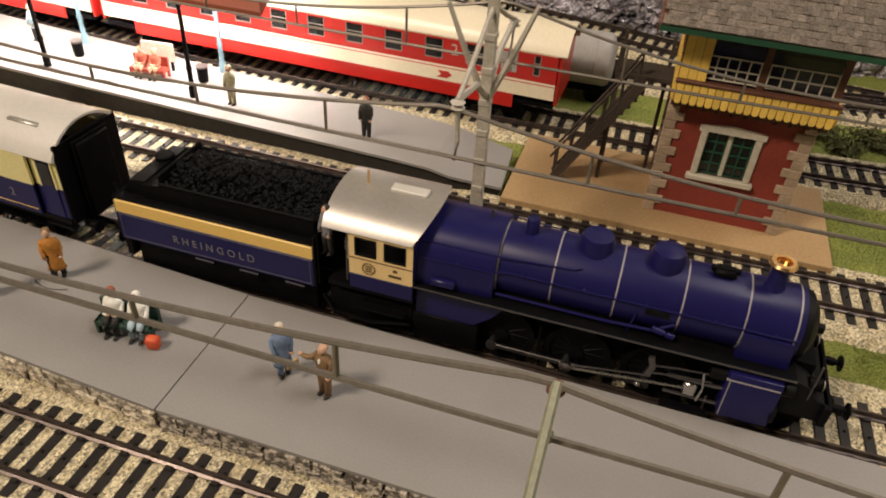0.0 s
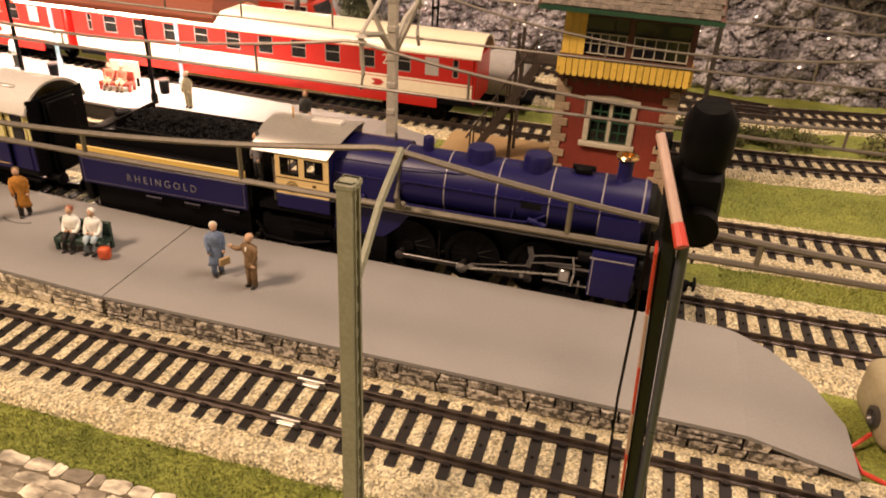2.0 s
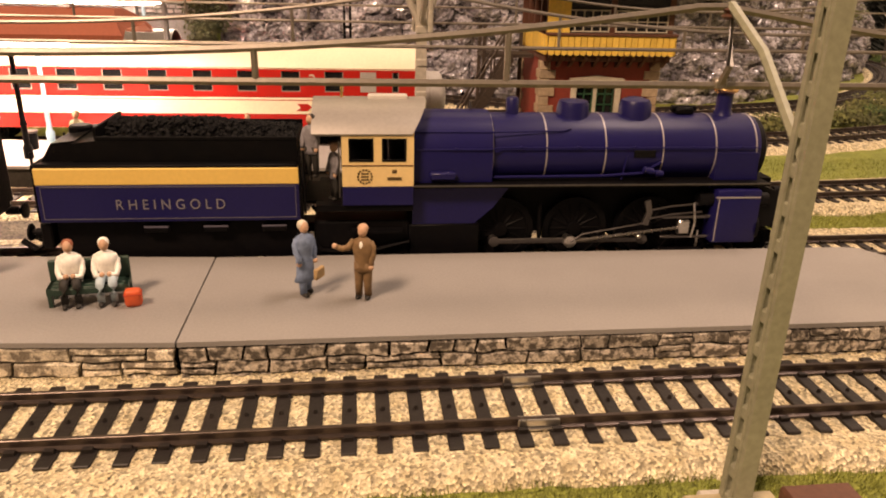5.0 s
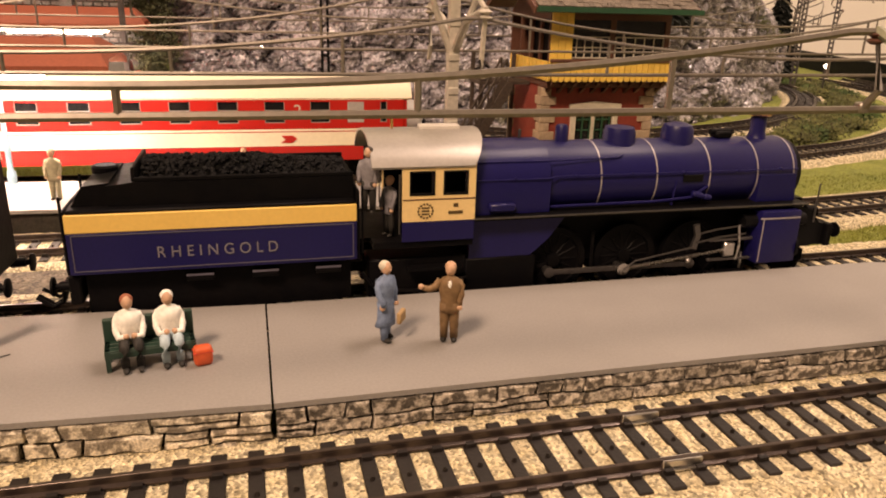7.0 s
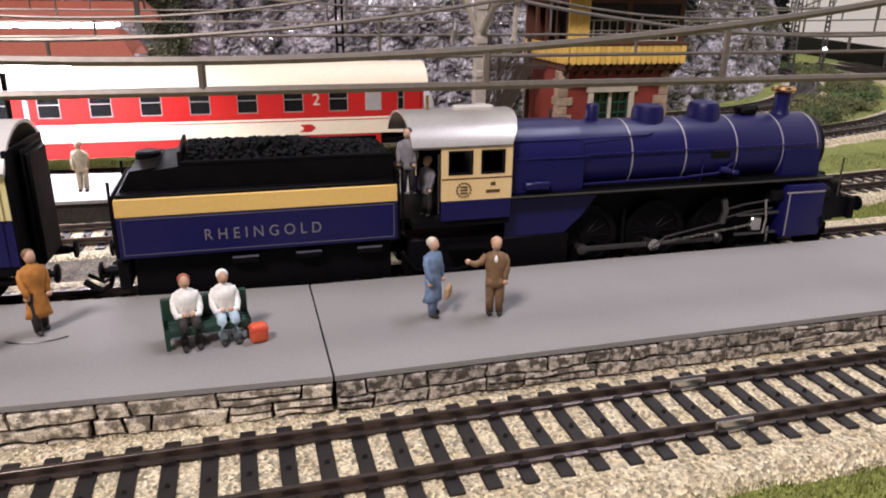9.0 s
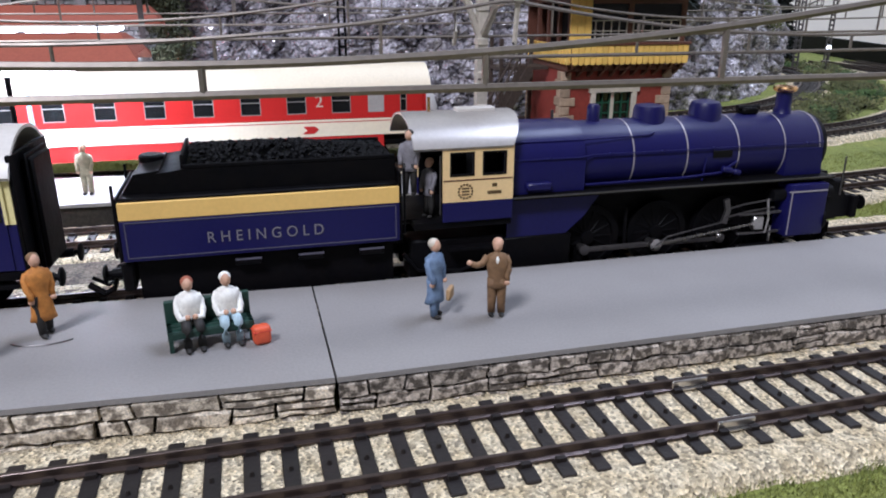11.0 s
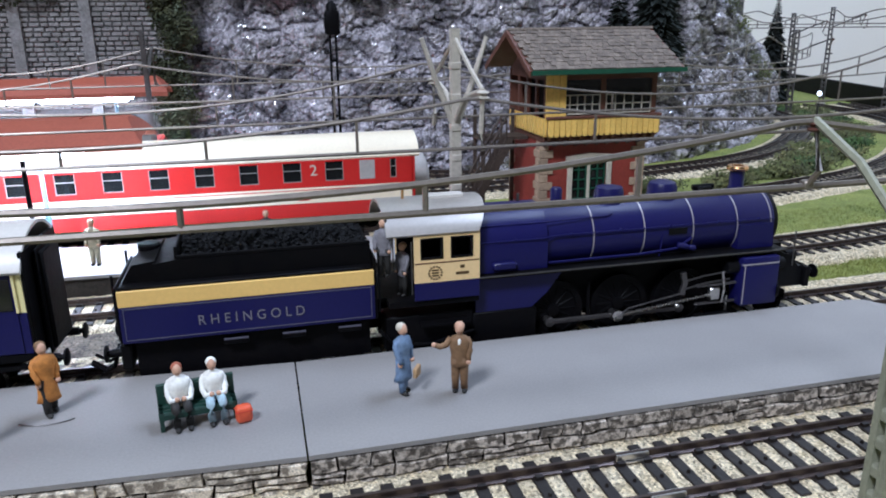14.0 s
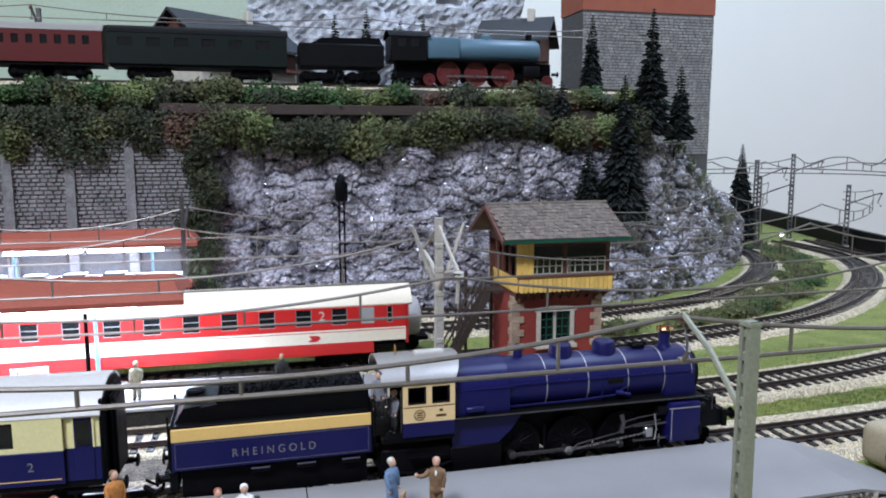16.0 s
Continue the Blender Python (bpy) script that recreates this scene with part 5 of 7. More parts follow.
forked_mast(65, 105, 97)
forked_mast(-190, 108, 97)
lattice_mast(-62, 282, 98, DULL, "dark catenary mast before the stone wall", 3.2, (38, 66, 88))
lattice_mast(200, 286, 92, DULL, "dark catenary mast behind the signal box", 3.2, (38, 66, 88))
for x, y, h in ((765, 730, 118), (680, 700, 110), (784, 640, 76), (755, 537, 114), (640, 640, 90)):
    lattice_mast(x, y, h, DULL, "grey lattice catenary mast at the far curve", 6, (-40, h - 28, h - 10), 40)
catenary([(500, 660), (600, 690), (690, 680), (755, 610), (760, 520)], [600, 680, 755], 92, 108, 98, "grey catenary wire over the far curve", 0.8, 3)
catenary([(520, 720), (660, 745), (765, 720), (785, 650), (765, 560)], [660, 765, 785], 96, 114, 104, "grey catenary wire over the far curve", 0.8, 3)


def light_signal_mast():
    t = thing("signal_mast", 38, 259, GROUND, 0, "tall black twin-post signal mast with lamp head", "signal")
    for dx in (-1.6, 1.6):
        part("post", cyl(bm_new(), (dx, 0, 0), (dx, 0, 112), 0.8, 0.6, 8), SOOT, t)
    part("lamp_head", bx(bm_new(), -4, 4, -3, 3, 106, 119, 1.5, 2), SOOT, t)
    part("lamp_hood", lathe(bm_new(), [(3.2, 0), (2.6, 4), (0.4, 6)], (0, 0, 118), seg=14), SOOT, t)
    part("relay_box", bx(bm_new(), -7, 4, -5, 5, 0, 14, 0.6), SOOT, t)
    for z in (30, 62, 92):
        part("cross_tie", bx(bm_new(), -2.2, 2.2, -0.8, 0.8, z, z + 1.4), SOOT, t, smooth=False)
    return t


light_signal_mast()


def home_signal():
    """The tall signal before the platform's end, leaning forward: dark posts, striped plate, black mechanism."""
    t = thing("semaphore_signal", 176, -40, GROUND + 3, 0, "dark leaning semaphore signal with striped plate and pale arm", "signal")
    t.matrix_basis = Matrix.Translation((176 * U, -44 * U, (GROUND + 3) * U)) @ Matrix.Rotation(radians(-4), 4, "Y") @ Matrix.Rotation(radians(14), 4, "X") @ Matrix.Diagonal((1, 1, 1.05, 1))
    part("post", bx(bm_new(), -2.6, -0.3, -1.0, 1.2, 0, 104, 0.3), GUN, t, smooth=False)
    part("tube_post", cyl(bm_new(), (0.7, -0.6, 0), (0.7, -0.6, 104), 0.9, 0.85, 12), GUNTUBE, t, "grey-blue glossy tube")
    for k in range(7):
        part("stripe_plate", bx(bm_new(), -3.3, -2.8, -2.2, 0.8, 8 + 12.6 * k, 20.4 + 12.6 * k, 0.1), SIGNALRED if k % 2 == 0 else SIGNALWHITE, t, smooth=False)
    part("mechanism", bx(bm_new(), -3.2, 4.4, -3.4, 3.4, 98, 110, 1.8, 2), SOOT, t)
    part("lamp_housing", cyl(bm_new(), (1.5, -5, 103), (1.5, 4.5, 103), 2.9, 2.6, 18), SOOT, t)
    part("lamp_cap", lathe(bm_new(), [(2.8, 109), (3.4, 111), (3.4, 116), (2.2, 118)], (1.5, 1, 0), seg=14), SOOT, t)
    arm = part("signal_arm", cyl(bm_new(), (-4.6, -1.5, 115), (-1.4, -11, 108.6), 0.65, 0.75, 8), SIGNALWHITE, t, "pale reddish signal arm")
    part("arm_tip", cyl(bm_new(), (-1.4, -11, 108.6), (-0.6, -13.4, 107), 0.8, 0.9, 8), SIGNALRED, arm, "red arm tip")
    part("arm_bearing", cyl(bm_new(), (-5, -0.6, 113.5), (-3, -0.6, 113.5), 1.2, seg=12), SOOT, arm)
    part("pull_wire", tube(bm_new(), [(-7, 0, 2), (-6, 0, 60), (-4, 0, 98)], 0.28, 5), SOOT, t)
    part("relay", bx(bm_new(), -7, 7, -8, 2, 0, 5, 0.5), SOOT, t)
    tagged(part("signal_plinth", bx(bm_new(), 158, 192, -55, -28, GROUND - 1, GROUND + 3.2, 0.8), BEIGEBOX), "beige plinth under the semaphore signal", "plinth")
    return t


home_signal()


# ---- rolling stock behind ----
def red_cream_coach(ax, ay, bx_, by_, tail, label):
    """A red and cream coach whose ends stand over two points of its track."""
    dx, dy = bx_ - ax, by_ - ay
    L = math.hypot(dx, dy)
    t = thing("passenger_coach", ax, ay, RAILTOP, math.degrees(math.atan2(dy, dx)), label, "coach", "red and cream train")
    for side in (-1, 1):
        y0, y1 = (-16.2, -15.2) if side < 0 else (15.2, 16.2)
        wins = [(12, 15.4)] + [(L - 175.8 - 21.4 * 3 + 21.4 * i, L - 166.4 - 21.4 * 3 + 21.4 * i) for i in range(10)] + [(L - 13.6, L - 10.2)]
        red = part("window_band", side_with_windows(bm_new(), 2, L - 2, y0, y1, 25.2, 39.8, wins, 28.0, 38.0), COACHRED, t, smooth=False)
        for a, b in wins:
            p = part("pane", bx(bm_new(), a, b, side * 15.4 - 0.1, side * 15.4 + 0.1, 28.0, 38.0), DARKGLASS, red, smooth=False)
            bm = bx(bm_new(), a, b, side * 15.9 - 0.2, side * 15.9 + 0.2, 33.8, 34.2)
            for u in (a, b - 0.4):
                bx(bm, u, u + 0.4, side * 15.9 - 0.2, side * 15.9 + 0.2, 28.0, 38.0)
            bx(bm, a, b, side * 15.9 - 0.2, side * 15.9 + 0.2, 28.0, 28.4)
            part("window_frame", bm, SILVER, p, smooth=False)
        part("frosted_pane", bx(bm_new(), L - 29.6, L - 21.6, side * 16.1 - 0.2, side * 16.1 + 0.2, 28.0, 38.0, 0.1), TANKGREY, red, "grey frosted pane", smooth=False)
        part("cream_band", bx(bm_new(), 2, L - 2, y0, y1, 16.8, 25.0, 0.1), COACHCREAM, t, smooth=False)
        part("red_line", bx(bm_new(), 2, L - 2, y0 - 0.08, y1 + 0.08, 23.6, 24.0), COACHRED, t, smooth=False)
        part("skirt", bx(bm_new(), 22, L - 22, y0, y1, 9.6, 16.6, 0.1), COACHRED, t, smooth=False)
        part("roof_line", bx(bm_new(), 2, L - 2, y0 - 0.06, y1 + 0.06, 39.0, 39.3), COACHCREAM, t, smooth=False)
        m = Matrix.Translation(((L - 53.3) * U, side * 16.3 * U, 33.6 * U)) @ Euler((radians(90), 0, 0 if side < 0 else radians(180))).to_matrix().to_4x4()
        writing("class_number", "2", 8, WHITEPAINT, t, m, "white class number")
        bm = prism(bm_new(), [(L - 62, 18.4), (L - 56.5, 18.4), (L - 54, 20.4), (L - 56, 22), (L - 61.4, 22), (L - 59.5, 20)], side * 16.3 - 0.1, side * 16.3 + 0.1, "y")
        part("emblem", bm, COACHRED, t, "small red emblem", smooth=False)
    for x0, x1 in ((0, 2), (L - 2, L)):
        part("end_wall", bx(bm_new(), x0, x1, -15.6, 15.6, 14, 40.4, 0.6), COACHRED, t)
    part("coach_floor", bx(bm_new(), 2, L - 2, -15, 15, 12, 14), SOOT, t, smooth=False)
    bm = arch_roof(bm_new(), -0.5, L + 0.5, 16.6, 39.8, 10.4, 1.0, 18)
    if tail:
        for v in bm.verts:
            if v.co.x > L:
                v.co.x += 1.5
    part("roof", bm, COACHCREAM, t, "cream bowed coach roof")
    for x in (38, L - 38):
        bogie(t, x, 28, SMALLWHEEL)
    part("bellows", bx(bm_new(), -3, 0, -7, 7, 14, 43, 0.6), SOOT, t)
    return t


red_cream_coach(-190, 241, 74.2, 236, True, "red and cream model coach at the tail of its train")
red_cream_coach(-457, 259, -194, 241.2, False, "red and cream model coach passing behind the island platform")


def diesel_locomotive():
    t = thing("diesel_locomotive", -153, 320, RAILTOP, 0, "red and grey model diesel locomotive with grey roof", "locomotive")
    h = 95
    body = [(-h, 19), (h, 19), (h, 29), (h - 5, 41), (-h + 5, 41), (-h, 29)]
    part("body", prism(bm_new(), body, -16, 16, "y"), DIESELRED, t, smooth=False)
    part("lower_band", bx(bm_new(), -h - 0.4, h + 0.4, -16.3, 16.3, 13, 19, 0.6), DIESELGREY, t)
    roof = part("roof", arch_roof(bm_new(), -h + 8, h - 8, 16.2, 40, 9, 1.0, 14), DIESELGREY, t, "grey bowed roof")
    for x in (-40, -15, 10, 35):
        part("roof_hatch", bx(bm_new(), x, x + 14, -6, 6, 48, 50.4, 0.6), DIESELGREY, roof)
    for s in (-1, 1):
        for side in (-1, 1):
            for a, b in ((h - 24, h - 17), (h - 15.5, h - 8)):
                w = part("cab_window", bx(bm_new(), min(s * a, s * b), max(s * a, s * b), side * 16 - 0.3, side * 16 + 0.3, 31.5, 38.5, 0.1), DARKGLASS, t, smooth=False)
                bm = bm_new()
                lo, hi = min(s * a, s * b), max(s * a, s * b)
                for u, v, p, q in ((lo - 0.6, hi + 0.6, 38.5, 39.2), (lo - 0.6, hi + 0.6, 30.8, 31.5), (lo - 0.6, lo, 31.5, 38.5), (hi, hi + 0.6, 31.5, 38.5)):
                    bx(bm, u, v, side * 16.1 - 0.3, side * 16.1 + 0.3, p, q)
                part("window_frame", bm, PALEROOF, w, smooth=False)
            lamp = part("headlamp", cyl(bm_new(), (s * h, side * 11, 23), (s * (h + 1.2), side * 11, 23), 1.9, seg=14), PALEROOF, t)
        part("windscreen", prism(bm_new(), [(s * (h - 1.2), 30.8), (s * (h - 4.6), 39.4), (s * (h - 4.0), 39.4), (s * (h - 0.6), 30.8)], -13, 13, "y"), DARKGLASS, t, smooth=False)
    for side in (-1, 1):
        for i in range(5):
            part("side_grille", bx(bm_new(), -56 + 20 * i, -42 + 20 * i, side * 16.1 - 0.3, side * 16.1 + 0.3, 31, 38, 0.2), DIESELGREY, t, smooth=False)
    part("fuel_tank", bx(bm_new(), -22, 22, -13, 13, 4.5, 13, 1.5), SOOT, t)
    for x in (-58, 58):
        bogie(t, x, 30, SMALLWHEEL, half=12)
    buffers(t, h, 1)
    buffers(t, -h, -1)
    return t


diesel_locomotive()


def blue_coach():
    t = thing("passenger_coach", -262, 320.5, RAILTOP, 0, "bright blue model coach with pale line, coupled to the diesel locomotive", "coach")
    L = 230
    for side in (-1, 1):
        y0, y1 = (-16.2, -15.2) if side < 0 else (15.2, 16.2)
        wins = [(-L + 10 + 20 * i, -L + 22 + 20 * i) for i in range(10)]
        u = part("upper_side", side_with_windows(bm_new(), -L, 0, y0, y1, 26, 41, wins, 29.5, 38), COACHBLUE, t, smooth=False)
        for a, b in wins:
            part("pane", bx(bm_new(), a, b, side * 15.4 - 0.1, side * 15.4 + 0.1, 29.5, 38), DARKGLASS, u, smooth=False)
        part("lower_side", bx(bm_new(), -L, 0, y0, y1, 14, 24.4, 0.1), COACHBLUE, t, smooth=False)
        part("pale_line", bx(bm_new(), -L, 0, y0 - 0.05, y1 + 0.05, 24.5, 25.9), PALEROOF, t, smooth=False)
    part("end_wall", bx(bm_new(), -0.8, 0.4, -15.6, 15.6, 14, 42, 0.4), COACHBLUE, t)
    part("roof", arch_roof(bm_new(), -L, 1, 16.5, 41, 9.6, 1, 14), DIESELGREY, t)
    part("coach_floor", bx(bm_new(), -L, 0, -15, 15, 11.5, 14), SOOT, t, smooth=False)
    for x in (-36, -L + 36):
        bogie(t, x, 28, SMALLWHEEL)
    return t


blue_coach()


# ---- platform roofs ----
def platform_roof(x0, x1, yc, half, z, posts, label):
    t = thing("platform_roof", 0, yc, 0, 0, label, "canopy", "platform canopies")
    prof = [(-half, z - 5), (-half * 0.7, z + 0.5), (-half * 0.25, z + 4), (half * 0.25, z + 4), (half * 0.7, z + 0.5), (half, z - 5), (half, z - 7.5), (half * 0.6, z - 3), (-half * 0.6, z - 3), (-half, z - 7.5)]
    bm = prism(bm_new(), prof, x0, x1, "x")
    for v in bm.verts:
        if v.co.x > x1 - 1 and v.co.z > z - 4:
            v.co.x -= (v.co.z - z + 4) * 0.9
    roof = part("roof", bm, ROOFRED, t, "brown-red sheet roof", smooth=False)
    x = x0 + 20
    while x < x1 - 10:
        part("roof_seam", bx(bm_new(), x, x + 0.6, -half * 0.25, half * 0.25, z + 3.9, z + 4.6), ROOFRED, roof, smooth=False)
        x += 38
    for a, b in ((x1 - 128, x1 - 78), (x1 - 74, x1 - 24), (x1 - 240, x1 - 150)):
        for side in (-1, 1):
            part("lamp_tube", bx(bm_new(), a, b, side * half * 0.66 - 1.3, side * half * 0.66 + 1.3, z - 10.6, z - 8.0, 0.6), TUBE, t, "lit white lamp tube")
    for px, py, m in posts:
        p = part("post", lathe(bm_new(), [(1.9, 0), (1.9, 5), (1.2, 6), (1.2, 14), (1.6, 15), (1.1, 16.5), (1.0, z - 10), (1.8, z - 8), (2.2, z - 3.5)], (px, py - yc, 0), seg=12), m, t)
        part("post_bracket", tube(bm_new(), [(px, py - yc, z - 14), (px, (py - yc) * 0.75, z - 8), (px, (py - yc) * 0.3, z - 4)], 0.8), m, t)
    return t


platform_roof(-440, -52, 190, 24, 58, [(-100, 175, SOOT), (-102, 206, POSTBLUE), (-188, 176, SOOT), (-190, 208, POSTBLUE), (-290, 178, SOOT), (-292, 212, POSTBLUE)], "long brown-red island platform roof with lamp tubes")
platform_roof(-460, -58, 352, 15, 66, [(-90, 345, POSTBLUE), (-180, 345, POSTBLUE), (-270, 345, POSTBLUE)], "brown-red platform roof with lamp tubes before the stone wall")
tagged(part("platform", prism(bm_new(), [(-460, 339), (14, 339), (26, 346), (14, 366), (-460, 366)], GROUND, -1, "z"), PLATFORM, smooth=False), "pale grey far platform under the second roof", "platform", "station platforms")


# ---- rock, walls and terrace ----
def along(points, s):
    """The point and heading at length s of a polyline."""
    for a, b in zip(points, points[1:]):
        d = math.hypot(b[0] - a[0], b[1] - a[1])
        if s <= d or b is points[-1]:
            f = s / d
            return a[0] + (b[0] - a[0]) * f, a[1] + (b[1] - a[1]) * f, (b[0] - a[0]) / d, (b[1] - a[1]) / d
        s -= d


def crags(x, y, z):
    """Broken, folded relief: slabs, cracks and crumbs."""
    warp = 7 * noise.noise((x / 22, y / 22, z / 22 + 9))
    d = 9 * noise.noise((x / 42, y / 42, z / 42))
    cell = noise.voronoi(((x + warp) / 24, y / 24, (z - warp) / 17))[0]
    edge = cell[1] - cell[0]
    d += 6.0 * min(edge, 0.5) - (2.6 if edge < 0.05 else 0)
    cell = noise.voronoi(((x - warp) / 9, y / 9, (z + warp) / 6.5))[0]
    edge = cell[1] - cell[0]
    d += 3.4 * edge - (0.9 if edge < 0.06 else 0)
    return d + 1.1 * noise.noise((x / 3.2, y / 3.2, z / 3.2))


def rock_face(name, line, length, z0, top, step, mat, label, lean=0.06):
    ns, nz = int(length / step), int((top(0.4) - z0 + 20) / step)
    verts, faces = [], []
    for j in range(nz + 1):
        for i in range(ns + 1):
            s = length * i / ns
            x, y, dx, dy = along(line, s)
            h = top(s / length)
            z = z0 + (h - z0) * j / nz
            out = crags(x, y, z) - (z - z0) * lean - max(0, (z - h + 14)) * 0.5
            verts.append(((x + dy * out) * U, (y - dx * out) * U, (z + 1.2 * noise.noise((x / 5, z / 5, 7))) * U))
    for j in range(nz):
        for i in range(ns):
            a = j * (ns + 1) + i
            faces.append((a, a + 1, a + ns + 2, a + ns + 1))
    me = bpy.data.meshes.new(name)
    me.from_pydata(verts, [], faces)
    me.materials.append(mat)
    return tagged(new(name, me), label, "rock")


def rock_top(f):
    if f < 0.48:
        return 140
    if f < 0.6:
        return 140 - (f - 0.48) / 0.12 * 30
    return max(8, 110 - (f - 0.6) / 0.2 * 60)


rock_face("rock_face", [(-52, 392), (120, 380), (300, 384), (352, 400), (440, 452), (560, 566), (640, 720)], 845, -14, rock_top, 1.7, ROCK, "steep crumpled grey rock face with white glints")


def quarry_wall(x0, x1, y, z0, z1, label):
    """A wall of coursed stones with pale tapering buttresses."""
    t = thing("retaining_wall", 0, y, 0, 0, label, "wall")
    part("wall_core", bx(bm_new(), x0, x1, 0, 14, z0, z1), WALLJOINT, t, smooth=False)
    rng = random.Random(12)
    verts, faces = [], []
    z, row = z0 + 60, 0
    while z < z1 - 3:
        x = x0 - rng.random() * 6
        while x < x1 - 2:
            w = rng.uniform(4.2, 7.2)
            a, b = max(x, x0), min(x + w - 0.55, x1)
            if b - a > 1:
                d, k = rng.uniform(0.6, 1.7), len(verts)
                for yy, inset in ((0.4, 0.0), (-d, 0.35)):
                    for u, v in ((a + inset, z + inset), (b - inset, z + inset), (b - inset, z + 2.5 - inset), (a + inset, z + 2.5 - inset)):
                        verts.append((u * U, yy * U, v * U))
                for q in ((4, 5, 6, 7), (0, 1, 5, 4), (1, 2, 6, 5), (2, 3, 7, 6), (3, 0, 4, 7)):
                    faces.append(tuple(k + c for c in q))
            x += w
        z += 3.1
        row += 1
    me = bpy.data.meshes.new("stonework")
    me.from_pydata(verts, [], faces)
    me.materials.append(WALLSTONE)
    ob = part("stonework", me, None, t, kind="stuff")
    x = x0 + 14
    while x < x1 - 20:
        part("buttress", prism(bm_new(), [(-6, z0), (0, z0), (0, z1 - 4), (-2.2, z1 - 4)], x - 3.4, x + 3.4, "x"), BUTTRESS, t, "pale stone buttress", smooth=False)
        x += 42
    return t


quarry_wall(-500, -56, 386, GROUND, 136, "grey coursed stone retaining wall with pale buttresses")


def bank(x, y):
    f = max(0.0, min(1.0, (y - 388) / 34))
    return 128 + 50 * f + 3 * noise.noise((x / 20, y / 20, 0))


sheet("terrace_ground", -520, 332, 396, 900, 6, bank, BARK, "brown earth of the raised terrace", "terrace")
tagged(part("ledge_board", bx(bm_new(), -86, 232, 396, 401, 155, 163, 0.4), LEDGE), "dark brown ledge board along the terrace", "board")


def foliage(bm, at, radius, count, leaf, rng, squash=(1, 1, 1)):
    """A loose clump of small leaves round a middle."""
    for _ in range(count):
        d = Vector((rng.gauss(0, 1), rng.gauss(0, 1), rng.gauss(0, 1)))
        d = d.normalized() * radius * rng.random() ** 0.45
        p = Vector((at[0] + d.x * squash[0], at[1] + d.y * squash[1], at[2] + d.z * squash[2]))
        a = Vector((rng.gauss(0, 1), rng.gauss(0, 1), rng.gauss(0, 1))).normalized()
        b = a.orthogonal().normalized() * leaf * rng.uniform(0.35, 0.7)
        a = a * leaf * rng.uniform(0.7, 1.3)
        bm.faces.new([bm.verts.new(p + v) for v in (-a, b, a, -b)])


def bush(x, y, z, r, mat, rng, label, squash=(1, 1, 0.8), count=360, leaf=1.5):
    t = thing("bush", x, y, z, 0, label, "bush", "terrace bushes")
    bm = bm_new()
    for k in range(5):
        foliage(bm, (rng.uniform(-0.6, 0.6) * r, rng.uniform(-0.4, 0.4) * r, r * squash[2] * rng.uniform(0.3, 1.0)), r * rng.uniform(0.5, 0.8), count // 5, leaf, rng, squash)
    me = bpy.data.meshes.new("crown")
    for v in bm.verts:
        v.co *= U
    bm.to_mesh(me)
    bm.free()
    me.materials.append(mat)
    part("crown", me, None, t)
    part("stem", tube(bm_new(), [(0, 0, -2), (0.3, 0, r * 0.4), (0.1, 0.3, r * 0.8)], 0.9, 5, 0.5), BARK, t)
    return t


rng = random.Random(21)
MOSSY, PALE = "dark mossy model bush hanging over the ledge", "pale green fluffy model bush on the terrace edge"
OLIVE, RUSSET, FRESH = ("olive green model bush hanging over the ledge", "russet model bush on the terrace edge", "fresh green model bush beside the upper track")
x = -420.0
while x < 322:
    m, l = rng.choice([(LEAF, OLIVE)] * 4 + [(LEAFDARK, MOSSY)] * 3 + [(LEAFPALE, PALE), (LEAFRED, RUSSET), (LEAFGREEN, FRESH), (LEAFGREEN, FRESH)])
    bush(x + rng.uniform(-4, 4), 410 + rng.uniform(-5, 5), 161 + rng.uniform(-2, 4), rng.uniform(13, 20), m, rng, l, count=1100, leaf=1.7)
    m, l = rng.choice([(LEAF, OLIVE)] * 4 + [(LEAFDARK, MOSSY)] * 4 + [(LEAFPALE, PALE), (LEAFRED, RUSSET)] if x > -90 else [(LEAF, OLIVE), (LEAFDARK, MOSSY), (LEAFDARK, MOSSY)])
    drop = 4 if x < -90 else 0
    bush(x + rng.uniform(-5, 5), 389 + rng.uniform(-4, 3), 127 - drop + rng.uniform(-5, 6) + (6 if x > 120 else 0), rng.uniform(15, 22), m, rng, l, squash=(1, 0.7, 1.0), count=1200, leaf=1.7)
    if x < -80:
        bush(x + rng.uniform(-5, 5), 391 + rng.uniform(-3, 3), 136 + rng.uniform(-4, 6), rng.uniform(15, 20), LEAFDARK, rng, MOSSY, squash=(1, 0.7, 1.0), count=1000, leaf=1.7)
    x += 15
for k in range(9):
    bush(-62 + rng.uniform(-8, 8), 381 + rng.uniform(-2, 2), 4 + 15 * k, rng.uniform(12, 17), LEAFDARK, rng, "dark olive ivy climbing between wall and rock", squash=(1, 0.5, 1.1), count=900)
for k in range(6):
    bush(372 + 22 * k, 416 + 16 * k, 118 - 15 * k, 15, LEAF, rng, "olive green model bush on the rock's flank", count=420)
for k in range(26):
    a = rng.random()
    bush(300 + 190 * a + rng.uniform(-15, 15), 288 + 120 * a * a + rng.uniform(-4, 14), GROUND, rng.uniform(9, 14), LEAF, rng, "low olive model bush between the curving tracks", squash=(1, 1, 0.6), count=300)
for k in range(14):
    a = rng.random()
    bush(520 + 130 * a + rng.uniform(-10, 10), 420 + 170 * a + rng.uniform(-10, 30), GROUND, rng.uniform(10, 15), LEAF, rng, "low olive model bush inside the track curve", squash=(1, 1, 0.6), count=300)
VERGE = [(330, 292), (400, 322), (485, 375), (572, 452), (630, 540), (660, 640), (668, 720)]
